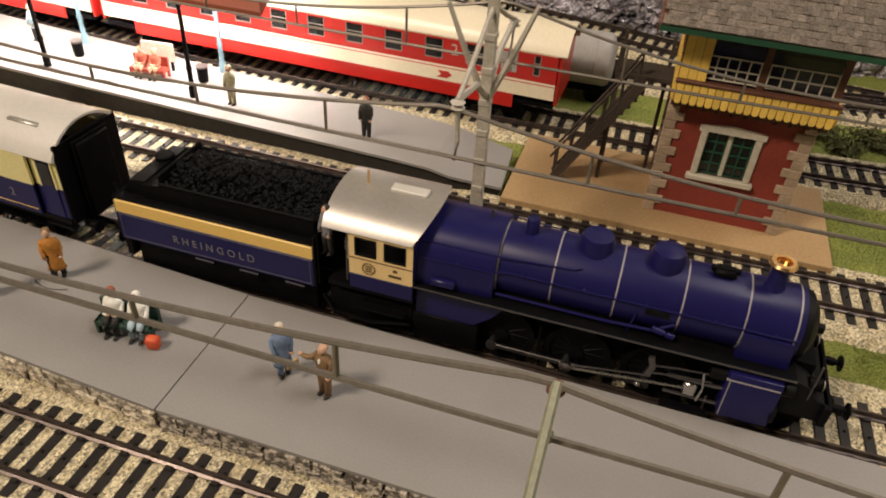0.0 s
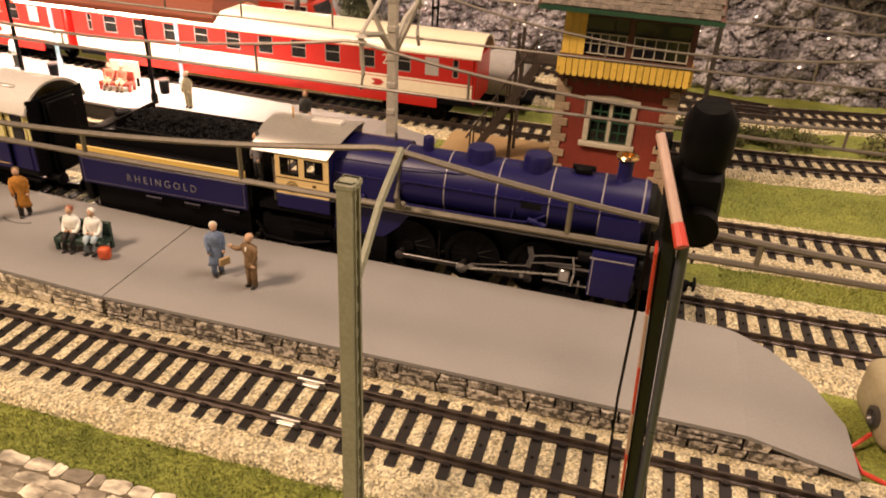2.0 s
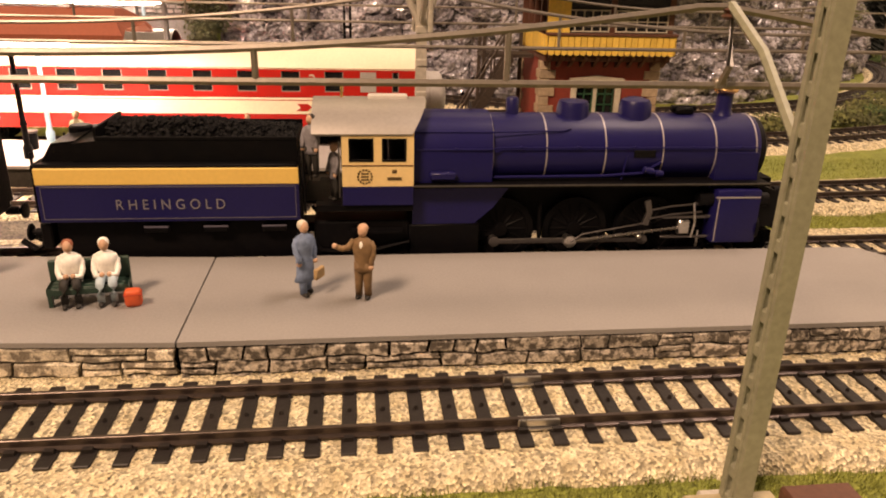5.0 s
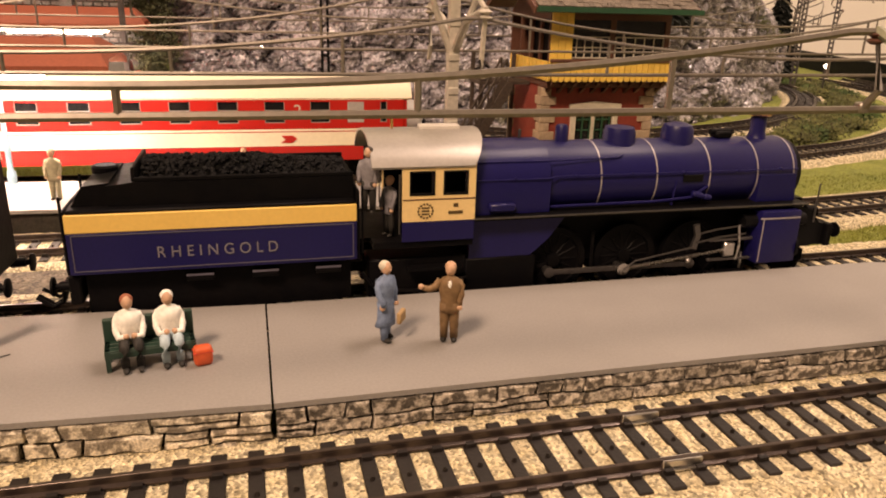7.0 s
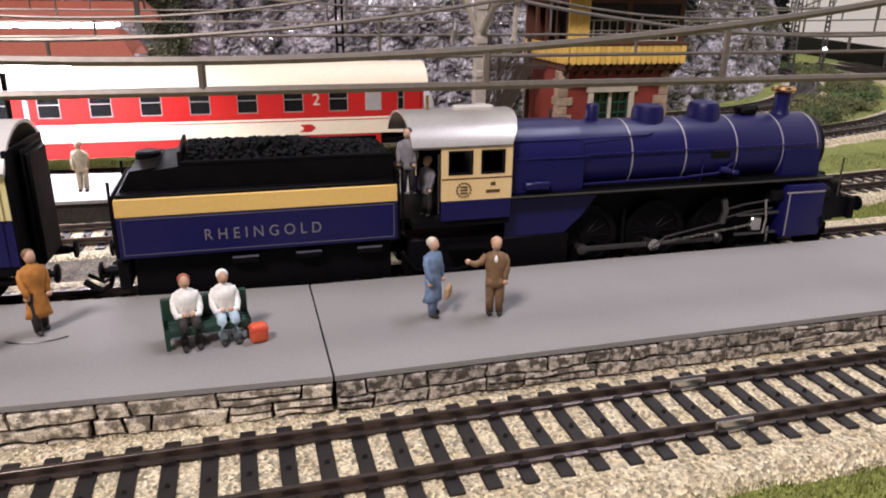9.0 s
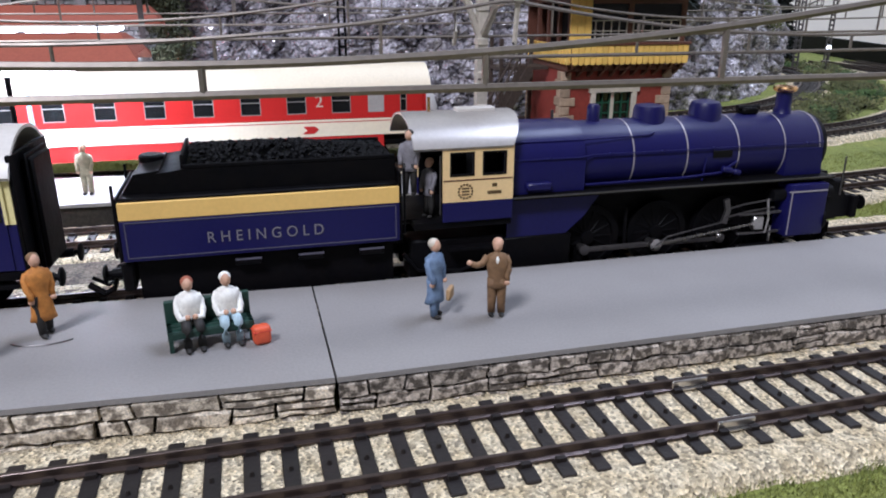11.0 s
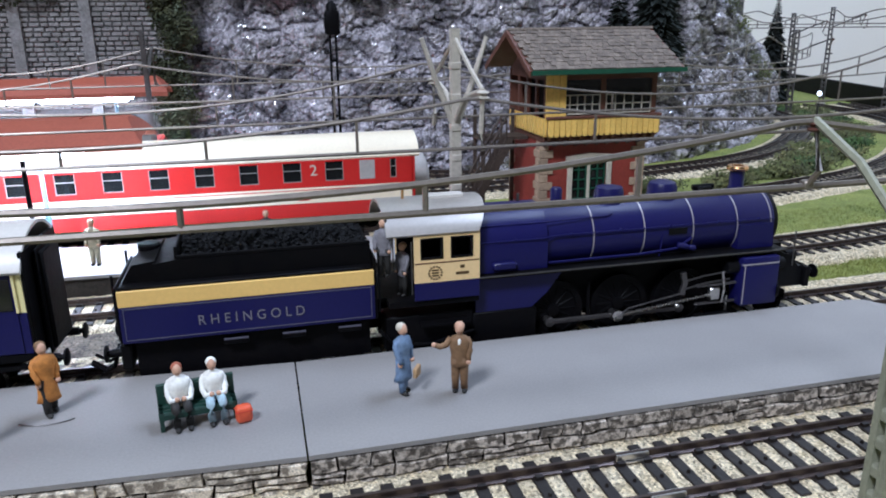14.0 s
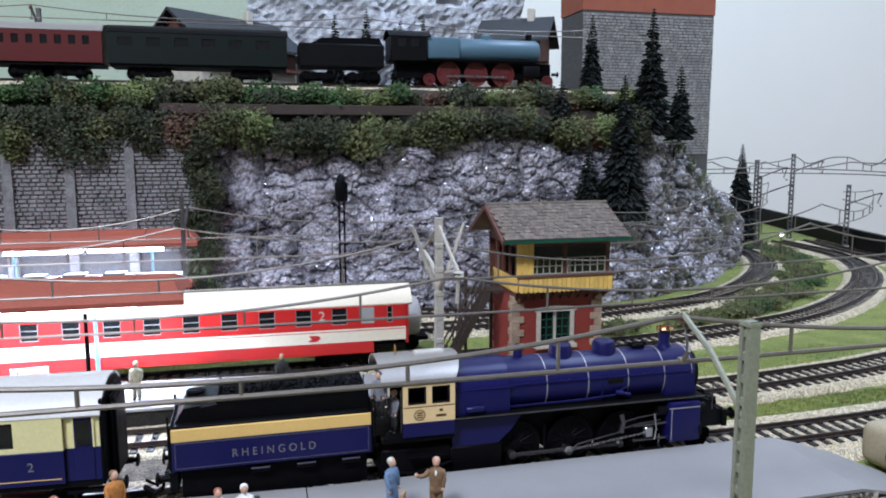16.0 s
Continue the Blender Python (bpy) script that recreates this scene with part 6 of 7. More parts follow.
for k in range(60):
    x, y, dx, dy = along(VERGE, 590 * (k + 0.5) / 60)
    o = rng.uniform(-13, 13)
    bush(x + dy * o, y - dx * o, GROUND, rng.uniform(8, 13), rng.choice([LEAF, LEAF, LEAFGREEN]), rng, "low dark olive model bush between the curving tracks", squash=(1, 1, 0.6), count=320)
for k in range(9):
    bush(192 + 9 * k, 268 + rng.uniform(0, 22), GROUND, rng.uniform(8, 11), LEAF, rng, "low olive model bush behind the signal box", squash=(1, 1, 0.6), count=280)


def fir(x, y, z, h, r, seed):
    t = thing("fir_tree", x, y, z, 0, "dark green model fir tree", "tree", "fir trees")
    g = random.Random(seed)
    part("trunk", tube(bm_new(), [(0, 0, -3), (0, 0, h * 0.5), (0, 0, h * 0.97)], r * 0.09, 7, 0.2), BARK, t)
    verts, faces = [], []
    layers = int(h / 2.6)
    for i in range(layers):
        f = i / layers
        z0 = h * (0.06 + 0.94 * f)
        rr = r * (1 - f) ** 0.85 * g.uniform(0.82, 1.12) + 0.6
        for k in range(max(9, int(46 * (1 - f)))):
            a = g.uniform(0, 2 * math.pi)
            l = rr * g.uniform(0.6, 1.1)
            ca, sa = math.cos(a), math.sin(a)
            w = 1.0 + 0.12 * l
            zt = z0 - l * 0.35 + g.uniform(-1, 1)
            n = len(verts)
            for u, v, q in ((0.05 * l, 0, z0), (0.6 * l, w, z0 - 0.12 * l), (l, 0, zt), (0.6 * l, -w, z0 - 0.14 * l), (0.55 * l, 0, z0 - 0.34 * l - 0.6)):
                verts.append(((ca * u - sa * v) * U, (sa * u + ca * v) * U, q * U))
            faces += [(n, n + 1, n + 2, n + 3), (n, n + 1, n + 4), (n + 1, n + 2, n + 4), (n + 2, n + 3, n + 4), (n + 3, n, n + 4)]
    me = bpy.data.meshes.new("crown")
    me.from_pydata(verts, [], faces)
    me.materials.append(FIR)
    part("crown", me, None, t)
    return t


for i, (x, y, z, h, r) in enumerate(((261, 366, 78, 57, 14), (296, 372, 66, 126, 25), (337, 400, 140, 114, 22), (370, 404, 136, 68, 16), (246, 393, 144, 44, 14), (655, 700, GROUND, 146, 30))):
    fir(x, y, z, h, r, 40 + i)
for i, (x, y, h) in enumerate(((66, 545, 90), (100, 560, 100), (134, 552, 88), (160, 560, 95), (318, 486, 90))):
    fir(x, y, 172, h, 16, 60 + i)


# ---- upper line: track, train and chalets ----
UP = 184.0
track([(-520, 455, UP), (-200, 455, UP), (100, 455, UP), (300, 455, UP), (380, 470, UP)], "upper model track along the terrace", 18, 9)


lattice_mast(-186, 478, 244, DULL, "grey lattice catenary mast beside the upper track", 4.6, (-22, 232, 242), base=UP - 6)
catenary([(-520, 456), (-200, 456), (100, 456), (300, 457), (380, 470)], [-440, -186, 80, 330], 233, 243, 236, "grey catenary wire over the upper track", 0.5, 4)


def upper_locomotive():
    t = thing("steam_locomotive", 0, 455, UP, 0, "pale blue and black model steam locomotive with red wheels", "locomotive")
    part("boiler", lathe(bm_new(), [(10, 150), (10.8, 151), (10.8, 244), (9.8, 246), (4, 249)], (0, 0, 33), (1, 0, 0), 32), STEAMBLUE, t)
    part("casing", bx(bm_new(), 136, 168, -13, 13, 24, 43, 2, 2), STEAMBLUE, t)
    part("cab", bx(bm_new(), 104, 137, -15.5, 15.5, 21, 43, 0.6), BLACK, t)
    part("cab_roof", arch_roof(bm_new(), 102, 140, 16, 42.6, 6.4), BLACK, t)
    for side in (-1, 1):
        for x in (110, 122):
            part("cab_window", bx(bm_new(), x, x + 7, side * 15.6 - 0.2, side * 15.6 + 0.2, 33, 40), DARKGLASS, t, smooth=False)
        part("running_board", bx(bm_new(), 138, 252, side * 12 - 4, side * 12 + 4, 22.5, 23.6), BLACK, t, smooth=False)
        for x in (158, 184, 210):
            w = part("driving_wheel", RED_DRIVER, None, t, at=place(x, side * 8.4, 11))
            spokes(w, RED_SPOKE, 14)
        for x in (236, 254, 140):
            part("wheel", RED_SMALL, None, t, at=place(x, side * 8.2, 5.6))
        part("coupling_rod", bx(bm_new(), 156, 212, side * 12 - 0.5, side * 12 + 0.5, 8, 9.6), STEEL, t, smooth=False)
        part("cylinder", bx(bm_new(), 228, 244, side * 13 - 3.4, side * 13 + 3.4, 9, 19, 1.4, 2), BLACK, t)
    part("chassis", bx(bm_new(), 110, 258, -6, 6, 8, 22), SOOT, t, smooth=False)
    part("chimney", cyl(bm_new(), (238, 0, 42), (238, 0, 49), 2.8, 3.2, 16), SOOT, t)
    part("dome", lathe(bm_new(), [(5, 42), (4.8, 46.6), (2.5, 48)], (196, 0, 0), seg=18), STEAMBLUE, t)
    buffers(t, 258, 1)
    return t


def upper_tender():
    t = thing("tender", 0, 455, UP, 0, "black model tender on the upper track", "tender")
    part("body", bx(bm_new(), 24, 98, -15.5, 15.5, 14, 34, 1), BLACK, t)
    part("coal_bunker", prism(bm_new(), [(34, 34), (97, 34), (94, 40), (44, 39)], -12, 12, "y"), SOOT, t, smooth=False)
    for x in (40, 80):
        bogie(t, x, 20, SMALLWHEEL)
    return t


def upper_coach(x0, x1, mat, label, n):
    t = thing("passenger_coach", 0, 455, UP, 0, label, "coach", "upper train")
    for side in (-1, 1):
        y0, y1 = (-15.5, -14.5) if side < 0 else (14.5, 15.5)
        step = (x1 - x0 - 12) / n
        wins = [(x0 + 8 + step * i, x0 + 8 + step * i + step * 0.5) for i in range(n)]
        s = part("side_wall", side_with_windows(bm_new(), x0, x1, y0, y1, 13, 38, wins, 27, 34), mat, t, smooth=False)
        for a, b in wins:
            part("pane", bx(bm_new(), a, b, side * 14.7 - 0.1, side * 14.7 + 0.1, 27, 34), DARKGLASS, s, smooth=False)
    for x in (x0, x1 - 1):
        part("end_wall", bx(bm_new(), x, x + 1, -14.4, 14.4, 13, 40), mat, t, smooth=False)
    part("roof", arch_roof(bm_new(), x0 - 1, x1 + 1, 16, 38, 7), BLACK if mat is COACHGREEN else SILVER, t)
    part("coach_floor", bx(bm_new(), x0 + 1, x1 - 1, -14, 14, 10.5, 13), SOOT, t, smooth=False)
    for x in (x0 + 30, x1 - 30):
        bogie(t, x, 24, SMALLWHEEL)
    return t


RED_DRIVER, RED_SPOKE = wheel_mesh("driving_wheel", 11, 2.4, WHEELRED), spoke_mesh(11, WHEELRED)
RED_SMALL = wheel_mesh("wheel", 5.6, 2.4, WHEELRED)
upper_locomotive()
upper_tender()
upper_coach(-128, 14, COACHGREEN, "dark green model baggage coach on the upper track", 6)
upper_coach(-216, -132, WINERED, "wine red model coach on the upper track", 7)
upper_coach(-380, -220, SILVER, "grey model coach on the upper track", 8)


def chalet(x, y, z, w, d, h, turn, label):
    t = thing("chalet", x, y, z, turn, label, "house", "chalets")
    part("wall", bx(bm_new(), -w / 2, w / 2, -d / 2, d / 2, 0, h), BROWNWOOD, t, smooth=False)
    part("lower_wall", bx(bm_new(), -w / 2 - 0.5, w / 2 + 0.5, -d / 2 - 0.5, d / 2 + 0.5, 0, h * 0.45), WHITEPAINT, t, "pale plastered lower wall", smooth=False)
    rise = d * 0.36
    part("gable", prism(bm_new(), [(-d / 2, h), (d / 2, h), (0, h + rise)], -w / 2, w / 2, "x"), BROWNWOOD, t, smooth=False)
    roof = part("roof", prism(bm_new(), [(-d / 2 - 9, h - 6.5), (0, h + rise), (d / 2 + 9, h - 6.5), (d / 2 + 9, h - 4), (0, h + rise + 2.8), (-d / 2 - 9, h - 4)], -w / 2 - 9, w / 2 + 9, "x"), SLATEBLUE, t, "dark slate roof", smooth=False)
    part("chimney", bx(bm_new(), w * 0.2, w * 0.2 + 7, -6, 1, h + rise * 0.4, h + rise + 11, 0.4), WHITEPAINT, roof, "white chimney")
    for k in range(3):
        wn = part("window", bx(bm_new(), -w / 2 + 10 + k * w * 0.3, -w / 2 + 19 + k * w * 0.3, -d / 2 - 0.8, -d / 2, h * 0.55, h * 0.85), DARKGLASS, t, smooth=False)
        part("window_frame", bx(bm_new(), -w / 2 + 9 + k * w * 0.3, -w / 2 + 20 + k * w * 0.3, -d / 2 - 0.7, -d / 2 - 0.1, h * 0.5, h * 0.55), WHITEPAINT, wn, smooth=False)
    part("balcony", bx(bm_new(), -w / 2, w / 2, -d / 2 - 6, -d / 2, h * 0.46, h * 0.52), BROWNWOOD, t, smooth=False)
    return t


SLATEBLUE = material("dark_blue_slate", (0.022, 0.025, 0.028), 0.7, second=(0.04, 0.043, 0.047), size=8, grain=2, fine=0.25, bump=0.4)
chalet(-40, 575, 184, 117, 74, 45.6, 41, "dark timber chalet with slate roof and white chimney")
chalet(250, 520, 180, 58, 52, 58, -32, "dark timber chalet with pale lower wall")
rock_face("rock_face", [(-20, 620), (120, 600), (300, 640)], 330, 170, lambda f: 340, 5, ROCKPALE, "whitish rock behind the chalets")


def stone_tower():
    t = thing("stone_tower", 26, 575, 0, 0, "grey stone tower wall with terracotta top", "tower")
    part("tower_core", bx(bm_new(), 322, 489, 0, 60, GROUND, 282), WALLJOINT, t, smooth=False)
    g = random.Random(31)
    verts, faces = [], []
    z = 120.0
    while z < 279:
        x = 322 - g.random() * 5
        while x < 488:
            w = g.uniform(4, 8)
            a, b = max(x, 322), min(x + w - 0.5, 489)
            if b - a > 1:
                d, k = g.uniform(0.5, 1.6), len(verts)
                for yy, i in ((0.3, 0.0), (-d, 0.3)):
                    for u, v in ((a + i, z + i), (b - i, z + i), (b - i, z + 2.9 - i), (a + i, z + 2.9 - i)):
                        verts.append((u * U, yy * U, v * U))
                for q in ((4, 5, 6, 7), (0, 1, 5, 4), (1, 2, 6, 5), (2, 3, 7, 6), (3, 0, 4, 7)):
                    faces.append(tuple(k + c for c in q))
            x += w
        z += 3.4
    me = bpy.data.meshes.new("stonework")
    me.from_pydata(verts, [], faces)
    me.materials.append(TOWERSTONE)
    part("stonework", me, None, t, kind="stuff")
    part("top_wall", bx(bm_new(), 321, 490, -1, 61, 282, 345), LOFTBROWN, t, "terracotta upper wall", smooth=False)
    return t


stone_tower()
tagged(part("backdrop", bx(bm_new(), -900, 330, 1000, 1010, -12, 900), SKYGREEN, smooth=False), "pale green painted backdrop", "backdrop", kind="structure")


# ---- figures, benches and small things ----
def figure(x, y, z, turn, coat, legs, hair, label, h=20.5, seated=False, long_coat=False, lift=0.0, raised=False):
    """A small painted model figure as one plain mesh."""
    bm = bm_new()
    slots = [coat, legs, SKIN, hair, DARKCLOTH, WHITECLOTH]
    k = h / 20.5
    done = [0]

    def colour(slot):
        faces = list(bm.faces)
        for f in faces[done[0]:]:
            f.material_index = slot
        done[0] = len(faces)

    base = 5.2 if seated else 9.0
    for s in (-1, 1):
        if seated:
            tube(bm, [(s * 1.1 * k, 0.6 * k, 6.3 * k), (s * 1.3 * k, -1.5 * k, 6.4 * k), (s * 1.5 * k, -3.8 * k, 6.3 * k), (s * 1.6 * k, -4.6 * k, 5.2 * k), (s * 1.6 * k, -4.8 * k, 3 * k), (s * 1.6 * k, -4.7 * k, 0.9 * k)], 1.35 * k, 12, 0.66)
        else:
            step = s * lift * 1.6
            tube(bm, [(s * 1.0 * k, 0, 10.4 * k), (s * 1.15 * k, step * 0.2 * k, 8 * k), (s * 1.2 * k, step * 0.6 * k, 4.6 * k), (s * 1.25 * k, step * k, 0.8 * k)], 1.5 * k, 12, 0.62)
    colour(1)
    for s in (-1, 1):
        fy = -5.6 if seated else s * lift * 1.6 - 0.5
        ball(bm, (s * (1.6 if seated else 1.3) * k, fy * k, 0.65 * k), 0.95 * k, 2, (0.8, 1.75, 0.68))
    colour(4)
    low = base - (4.8 if long_coat else 1.0)
    prof = [(1.4, low - 0.1), (3.0 if long_coat else 2.3, low), (2.75 if long_coat else 2.45, low + 1.4), (2.35, base + 1.6), (2.5, base + 3.4), (2.9, base + 5.4), (2.75, base + 6.8), (2.0, base + 7.7), (1.0, base + 8.2), (0.75, base + 8.8)]
    n = len(bm.verts)
    lathe(bm, [(r * k, q * k) for r, q in prof], seg=22)
    bm.verts.ensure_lookup_table()
    for v in list(bm.verts)[n:]:
        v.co.y = v.co.y * 0.68 + 0.25 * k * math.sin(v.co.z * 2.1 / k)
        v.co.x *= 1 + 0.05 * math.sin(v.co.z * 1.7 / k)
    for s in (-1, 1):
        if raised and s < 0:
            tube(bm, [(-2.3 * k, 0, (base + 6.9) * k), (-3.8 * k, -0.6 * k, (base + 5.2) * k), (-5.2 * k, -1.4 * k, (base + 5.0) * k), (-6.4 * k, -2.0 * k, (base + 5.6) * k)], 1.05 * k, 10, 0.66)
            continue
        reach = -2.9 if seated else (-1.6 if s < 0 else -0.9)
        tube(bm, [(s * 2.0 * k, 0, (base + 7.0) * k), (s * 2.7 * k, 0.1 * k, (base + 5.6) * k), (s * 2.9 * k, reach * 0.35 * k, (base + 3.6) * k), (s * 2.5 * k, reach * 0.8 * k, (base + 2.2) * k), (s * (1.2 if seated else 2.5) * k, reach * k, (base + (2.6 if seated else 0.9)) * k)], 0.92 * k, 10, 0.72)
    colour(0)
    for s in (-1, 1):
        if raised and s < 0:
            ball(bm, (-6.9 * k, -2.2 * k, (base + 5.9) * k), 0.75 * k, 2)
        else:
            ball(bm, (s * (0.9 if seated else 2.5) * k, (-3.0 if seated else -1.2) * k, (base + (2.7 if seated else 0.5)) * k), 0.72 * k, 2)
    ball(bm, (0, -0.15 * k, (base + 10.0) * k), 1.42 * k, 3, (0.88, 1, 1.18))
    ball(bm, (0, -1.5 * k, (base + 9.8) * k), 0.32 * k, 1)
    colour(2)
    ball(bm, (0, 0.32 * k, (base + 10.5) * k), 1.5 * k, 3, (0.95, 1, 0.9))
    colour(3)
    if raised:
        ball(bm, (0, -1.55 * k, (base + 6.4) * k), 0.8 * k, 2, (0.6, 0.7, 1.5))
        colour(5)
    ob = part("model_figure", to_mesh("model_figure", bm, slots, "round"), None)
    ob.matrix_basis = place(x, y, z, turn)
    return tagged(ob, label, "figurine", "model figures")


def bench(x, y, z, turn, mat, label):
    t = thing("bench", x, y, z, turn, label, "bench")
    for k in range(3):
        part("seat_slat", bx(bm_new(), -9.6, 9.6, -4.4 + 1.9 * k, -2.8 + 1.9 * k, 4.6, 5.2, 0.15), mat, t, smooth=False)
    part("backrest", bx(bm_new(), -9.6, 9.6, 0.8, 2.1, 4.4, 10.6, 0.2), mat, t, smooth=False)
    part("front_apron", bx(bm_new(), -9.6, 9.6, -4.6, -4.2, 3.2, 4.8, 0.1), mat, t, smooth=False)
    for s in (-1, 1):
        part("side_panel", prism(bm_new(), [(-4.4, 0), (-3.2, 0), (-2.4, 3.4), (0.6, 3.4), (1.0, 0), (2.2, 0), (2.4, 10.2), (1.4, 10.2), (1.0, 5.2), (-4.6, 5.2)], s * 9 - 0.5, s * 9 + 0.5, "x"), mat, t, smooth=False)
    return t


bench(-26.3, 26.0, 0, 8, BENCHGREEN, "dark green bench on the platform with two seated figurines")
figure(-30.3, 25.2, 0, 10, WHITECLOTH, DARKCLOTH, LOFTBROWN, "seated figurine in white shirt and black trousers", seated=True, h=20)
figure(-21.9, 26.2, 0, 10, WHITECLOTH, PALEBLUE, WHITECLOTH, "seated figurine in pale top and light blue trousers", seated=True, h=20)
case = thing("suitcase", -14.7, 21.0, 0, 12, "small orange suitcase standing on the platform", "suitcase")
part("shell", bx(bm_new(), -2.1, 2.1, -1.6, 1.6, 0, 4.6, 1.0, 3), ORANGE, case)
part("lid_seam", bx(bm_new(), -2.16, 2.16, -1.66, 1.66, 3.3, 3.5, 0.05), SIGNALRED, case, "thin red seam", smooth=False)
figure(28.3, 25.4, 0, 38, BLUECLOTH, BLUECLOTH, WHITEPAINT, "standing figurine in a long blue-grey coat", long_coat=True, lift=0.5)
bag = thing("briefcase", 32.0, 24.4, 5.0, 60, "small brown briefcase carried by a figurine", "bag")
part("bag_body", bx(bm_new(), -2.0, 2.0, -0.6, 0.6, 0, 3.0, 0.3), TAN, bag)
figure(43.6, 22.0, 0, -18, BROWNCLOTH, BROWNCLOTH, SKIN, "standing bald figurine in a brown suit, one arm raised", raised=True)
figure(-64.5, 38.5, 0, 35, ORANGECLOTH, DARKCLOTH, BROWNCLOTH, "standing figurine in an orange coat", long_coat=True, lift=0.8)
figure(-79, 23, 0, 50, REDCLOTH, SKIN, LOFTBROWN, "walking figurine in a pale red dress", long_coat=True, lift=0.9)
figure(-106, 30, 0, 10, BLUECLOTH, BLUECLOTH, BROWNCLOTH, "standing figurine in dark blue clothes")
loop = tagged(part("figure_stand", tube(bm_new(), [(-64.5 + 8 * math.cos(a / 3), 36.5 + 4.5 * math.sin(a / 3), 0.25) for a in range(11, 18)], 0.16, 5), DULL), "thin dark wire loop on the platform", "wire")
figure(-78, 175, 0, -10, KHAKI, KHAKI, KHAKI, "standing figurine in khaki clothes on the island platform")
figure(-5, 170, 0, 0, DARKCLOTH, DARKCLOTH, LOFTBROWN, "standing figurine in black clothes on the island platform")
figure(29.2, 57.5, 23.4, -30, GREYCLOTH, DARKCLOTH, DARKCLOTH, "fireman figurine in grey leaning out between tender and cab", h=18.5, lift=0.3)
figure(35.6, 60.5, 15.5, -60, GREYCLOTH, DARKCLOTH, SKIN, "driver figurine in the cab entrance", h=17.5)
bench(-133, 188, 0, 6, BENCHRED, "red and brown bench with two figurines on the island platform")
figure(-137, 187, 0, 4, REDCLOTH, SKIN, LOFTBROWN, "seated figurine in red clothes", seated=True, h=19)
figure(-129, 187.4, 0, 4, REDCLOTH, SKIN, SKIN, "seated figurine in pale red clothes", seated=True, h=19)
board = thing("advert_board", -133, 196, 0, 6, "pale advert board behind the bench", "board")
part("panel", bx(bm_new(), -9, 9, -0.5, 0.5, 5, 15, 0.2), WHITEPAINT, board, smooth=False)
for s in (-7, 7):
    part("leg", bx(bm_new(), s - 0.6, s + 0.6, -0.6, 0.6, 0, 5), SOOT, board, smooth=False)
for x, y in ((-105, 192), (-182, 193)):
    b = thing("litter_bin", x, y, 0, 0, "black litter bin on the island platform", "bin", "litter bins")
    part("bin_body", lathe(bm_new(), [(2.2, 0), (2.6, 0.5), (2.9, 8), (2.4, 8)], seg=16), SOOT, b)
    part("rim", lathe(bm_new(), [(2.9, 7.6), (3.2, 7.9), (3.2, 8.6), (2.6, 8.6)], seg=16), DULL, b)
for x, y in ((-215, 200), (-232, 186), (-250, 204)):
    figure(x, y, 0, rng.uniform(-60, 60), rng.choice([ORANGECLOTH, PALEBLUE, BLUECLOTH]), DARKCLOTH, BROWNCLOTH, "standing figurine waiting on the island platform")
reel = thing("hose_reel", -165, 272, GROUND + 1, 0, "green barrel lying in the grass strip", "barrel")
part("drum", cyl(bm_new(), (-5, 0, 4.5), (5, 0, 4.5), 4.4, seg=18), PLATEGREEN, reel)
for s in (-1, 1):
    part("hoop", lathe(bm_new(), [(4.4, -0.4), (4.8, -0.3), (4.8, 0.3), (4.4, 0.4)], (s * 3, 0, 4.5), (1, 0, 0), 18), PLATEGREEN, reel)
lamp = thing("yard_lamp", 614, 560, GROUND, 0, "small lit white yard lamp beside the curve", "lamp")
part("lamp_post", cyl(bm_new(), (0, 0, 0), (0, 0, 30), 1.0, 0.7, 8), DULL, lamp)
part("globe", ball(bm_new(), (0, 0, 33), 2.6, 2), BULB, lamp)


def switch_box():
    t = thing("switch_housing", 262, 30, GROUND + 2, 6, "beige rounded switch housing beyond the platform end", "housing")
    part("body", bx(bm_new(), -20, 34, -13, 13, 0, 19, 4.5, 3), BEIGEBOX, t)
    socket = part("socket", lathe(bm_new(), [(3.4, 0), (3.4, 1.2), (2.2, 1.4), (1.8, 0.4)], (-20, -5, 8), (-1, 0, 0), 18), DULL, t, "round dark socket")
    part("cable", tube(bm_new(), [(-21, -8, 4), (-27, -12, 1), (-26, -20, 0), (-14, -26, -1), (10, -30, -1)], 0.7, 6), SIGNALRED, t, "thin red cable")
    return t


switch_box()


# a low stone-topped wall in the foreground
def flat_stone(g):
    """A flat slab of unit size with ragged straight edges."""
    ring = []
    for u, v in ((-0.5, 0.1), (-0.5, 0.8), (-0.3, 1), (0.1, 1), (0.42, 1), (0.5, 0.7), (0.5, 0.2), (0.3, 0), (-0.1, 0), (-0.4, 0)):
        ring.append((u + g.uniform(-0.05, 0.05), v + g.uniform(-0.11, 0.11)))
    bm = bm_new()
    low = [bm.verts.new((x, 0.6, z)) for x, z in ring]
    top = [bm.verts.new((x * 0.99, -0.22 - g.random() * 0.05, 0.5 + (z - 0.5) * 0.97)) for x, z in ring]
    for i in range(len(ring)):
        j = (i + 1) % len(ring)
        bm.faces.new((low[i], low[j], top[j], top[i]))
    bm.faces.new(top)
    return to_mesh("stone", bm, PALESTONE, False)


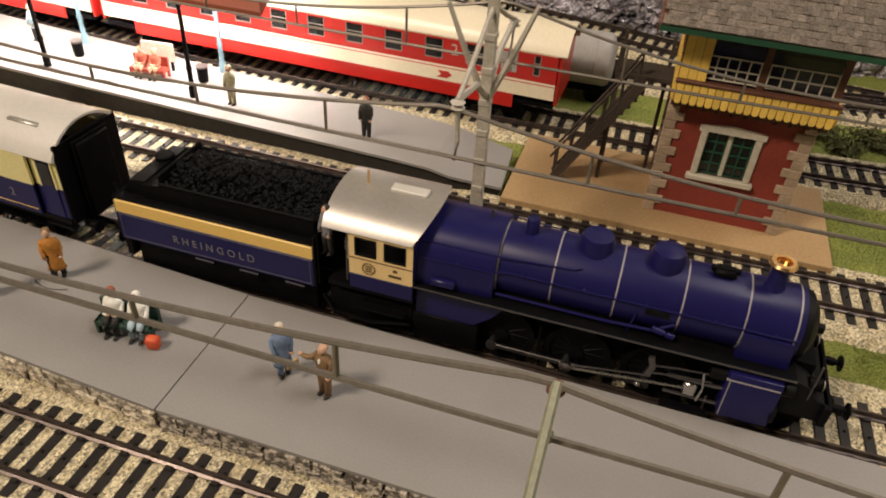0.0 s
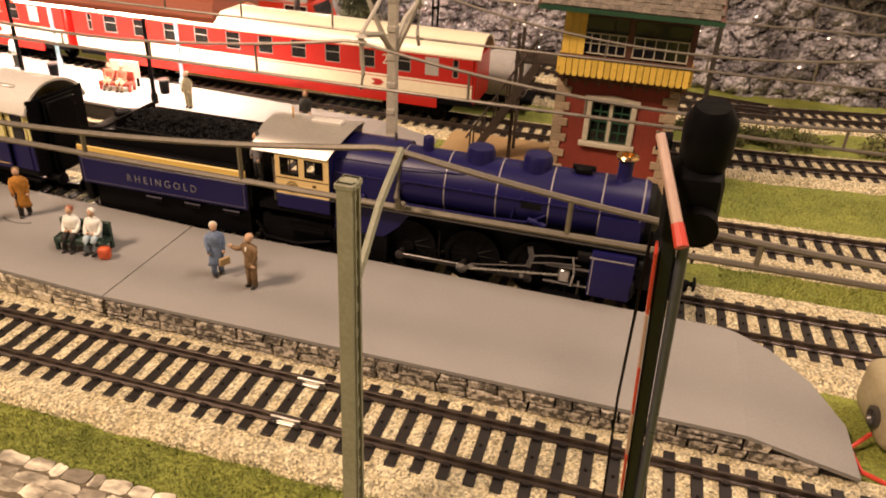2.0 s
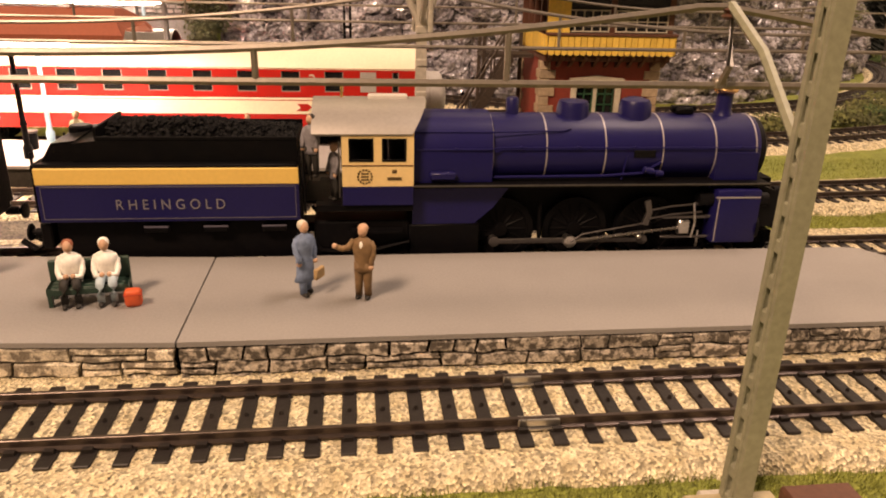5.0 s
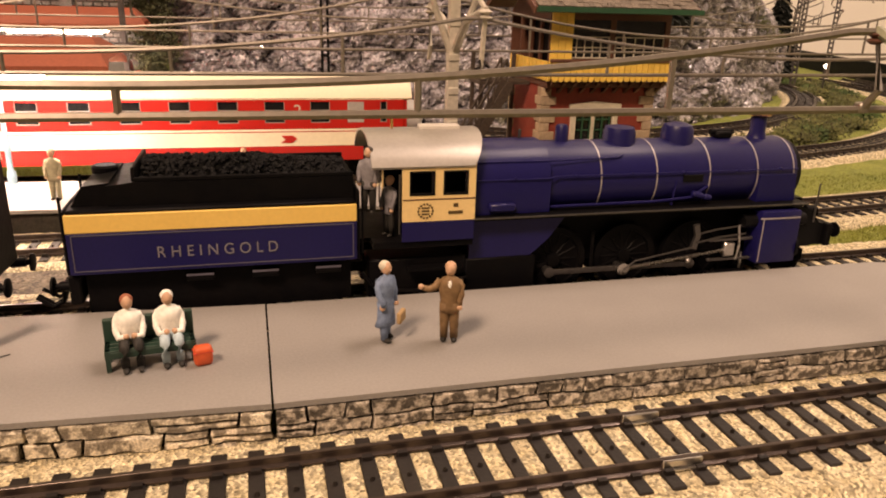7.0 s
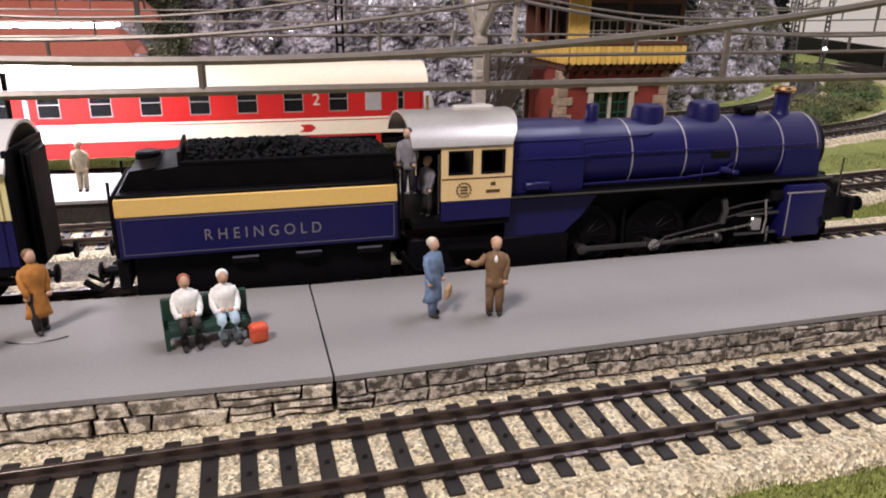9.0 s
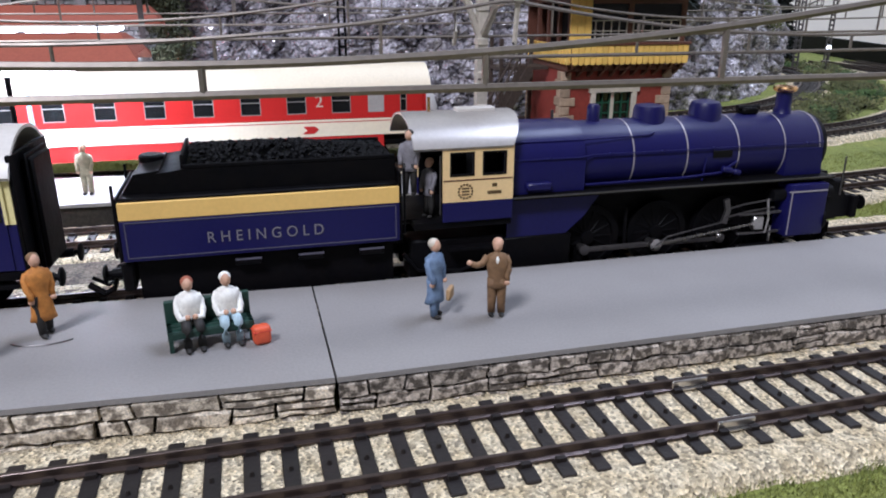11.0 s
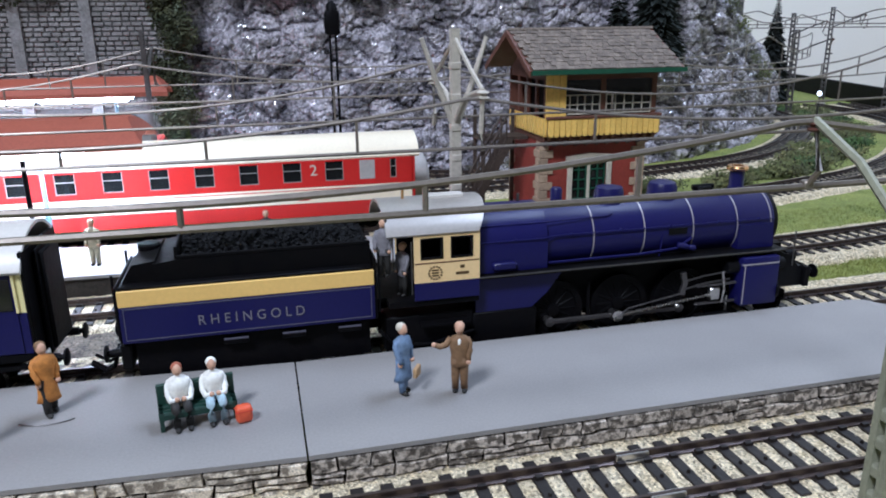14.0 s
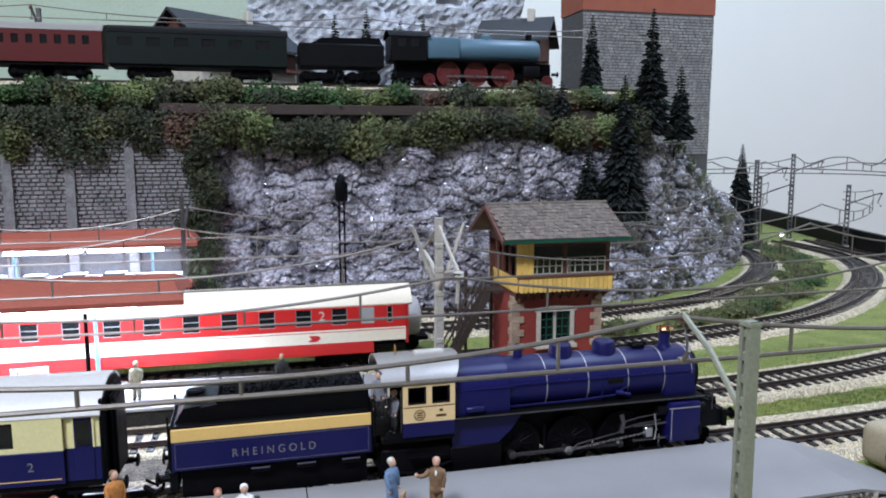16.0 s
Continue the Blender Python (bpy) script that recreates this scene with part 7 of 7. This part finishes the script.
def low_wall():
    t = thing("low_wall", 0, 0, 0, 0, "low pale stone wall along the front grass", "wall")
    part("wall_core", bx(bm_new(), -320, 92, -108, -63, GROUND - 2, -9.0), JOINTBROWN, t, smooth=False)
    g = random.Random(17)
    kinds = [flat_stone(g) for _ in range(14)]
    y = -63.5
    while y > -104:
        deep = g.uniform(2.2, 4.6)
        x = -60 - g.random() * 10
        while x < 86 and y - deep > -107:
            w = g.uniform(3.5, 12)
            m = Matrix.Translation(((x + w / 2) * U, y * U, -9.0 * U)) @ Matrix.Rotation(radians(-90), 4, "X") @ Matrix.Diagonal((w - 0.2, 1, deep - 0.16, 1))
            part("stone", g.choice(kinds), None, t, at=m)
            x += w
        y -= deep
    return t


low_wall()
foot = thing("mast_plinth", 122, -56, GROUND, 0, "brown timber plinth beside the catenary mast", "plinth")
part("block", bx(bm_new(), -2, 12, -7, 4, 0, 6, 0.6), BROWNWOOD, foot)
part("block", bx(bm_new(), -20, -2, -9, 6, -1, 3.4, 0.6), BEIGEBOX, foot)
station = thing("station_building", -318, 372, GROUND, 0, "terracotta station building with pale windows behind the far platform", "building")
part("wall", bx(bm_new(), -75, 72, 0, 12, 0, 96), LOFTBROWN, station, smooth=False)
part("cornice", bx(bm_new(), -78, 75, -3, 14, 96, 101, 0.5), ROOFRED, station)
for r in range(3):
    for c in range(7):
        w = part("window", bx(bm_new(), -66 + 20 * c, -56 + 20 * c, -0.5, 0.2, 14 + 30 * r, 30 + 30 * r), DARKGLASS, station, smooth=False)
        bm = bm_new()
        for u, v, p, q in ((-67.5, -66, 13, 31), (-56, -54.5, 13, 31), (-66, -56, 30, 31.5), (-66, -56, 12.5, 14), (-61.4, -60.6, 14, 30)):
            bx(bm, u + 20 * c, v + 20 * c, -1, 0.1, p + 30 * r, q + 30 * r)
        part("window_frame", bm, WHITEPAINT, w, smooth=False)
tagged(part("edge_board", prism(bm_new(), [(986, 1246), (746, 500), (866, 300), (874, 303), (755, 502), (994, 1246)], GROUND - 12, 14, "z"), SOOT, smooth=False), "black board edging the layout behind the far curve", "board")


# short grass fibres where the camera comes near
def grass_fibres(name, patches, count, seed):
    g = random.Random(seed)
    verts, faces = [], []
    for _ in range(count):
        x0, x1, y0, y1 = g.choice(patches)
        x, y = g.uniform(x0, x1), g.uniform(y0, y1)
        z = rough_ground(x, y) - 0.2
        a, l = g.uniform(0, 2 * math.pi), g.uniform(0.8, 1.9)
        w, dx, dy = 0.16, math.cos(a), math.sin(a)
        n = len(verts)
        for u in ((x - dy * w, y + dx * w, z), (x + dy * w, y - dx * w, z), (x + dx * l * 0.5, y + dy * l * 0.5, z + l)):
            verts.append(tuple(q * U for q in u))
        faces.append((n, n + 1, n + 2))
    me = bpy.data.meshes.new(name)
    me.from_pydata(verts, [], faces)
    me.materials.append(GRASS)
    return tagged(new(name, me), "short green grass fibres standing on the mat", "grass", kind="stuff")


grass_fibres("grass_fibre", [(-120, 160, -62, -40), (-120, 160, -62, -40), (90, 330, -80, -42), (205, 340, 96, 124), (60, 380, 162, 214), (-160, 60, 256, 296)], 60000, 6)
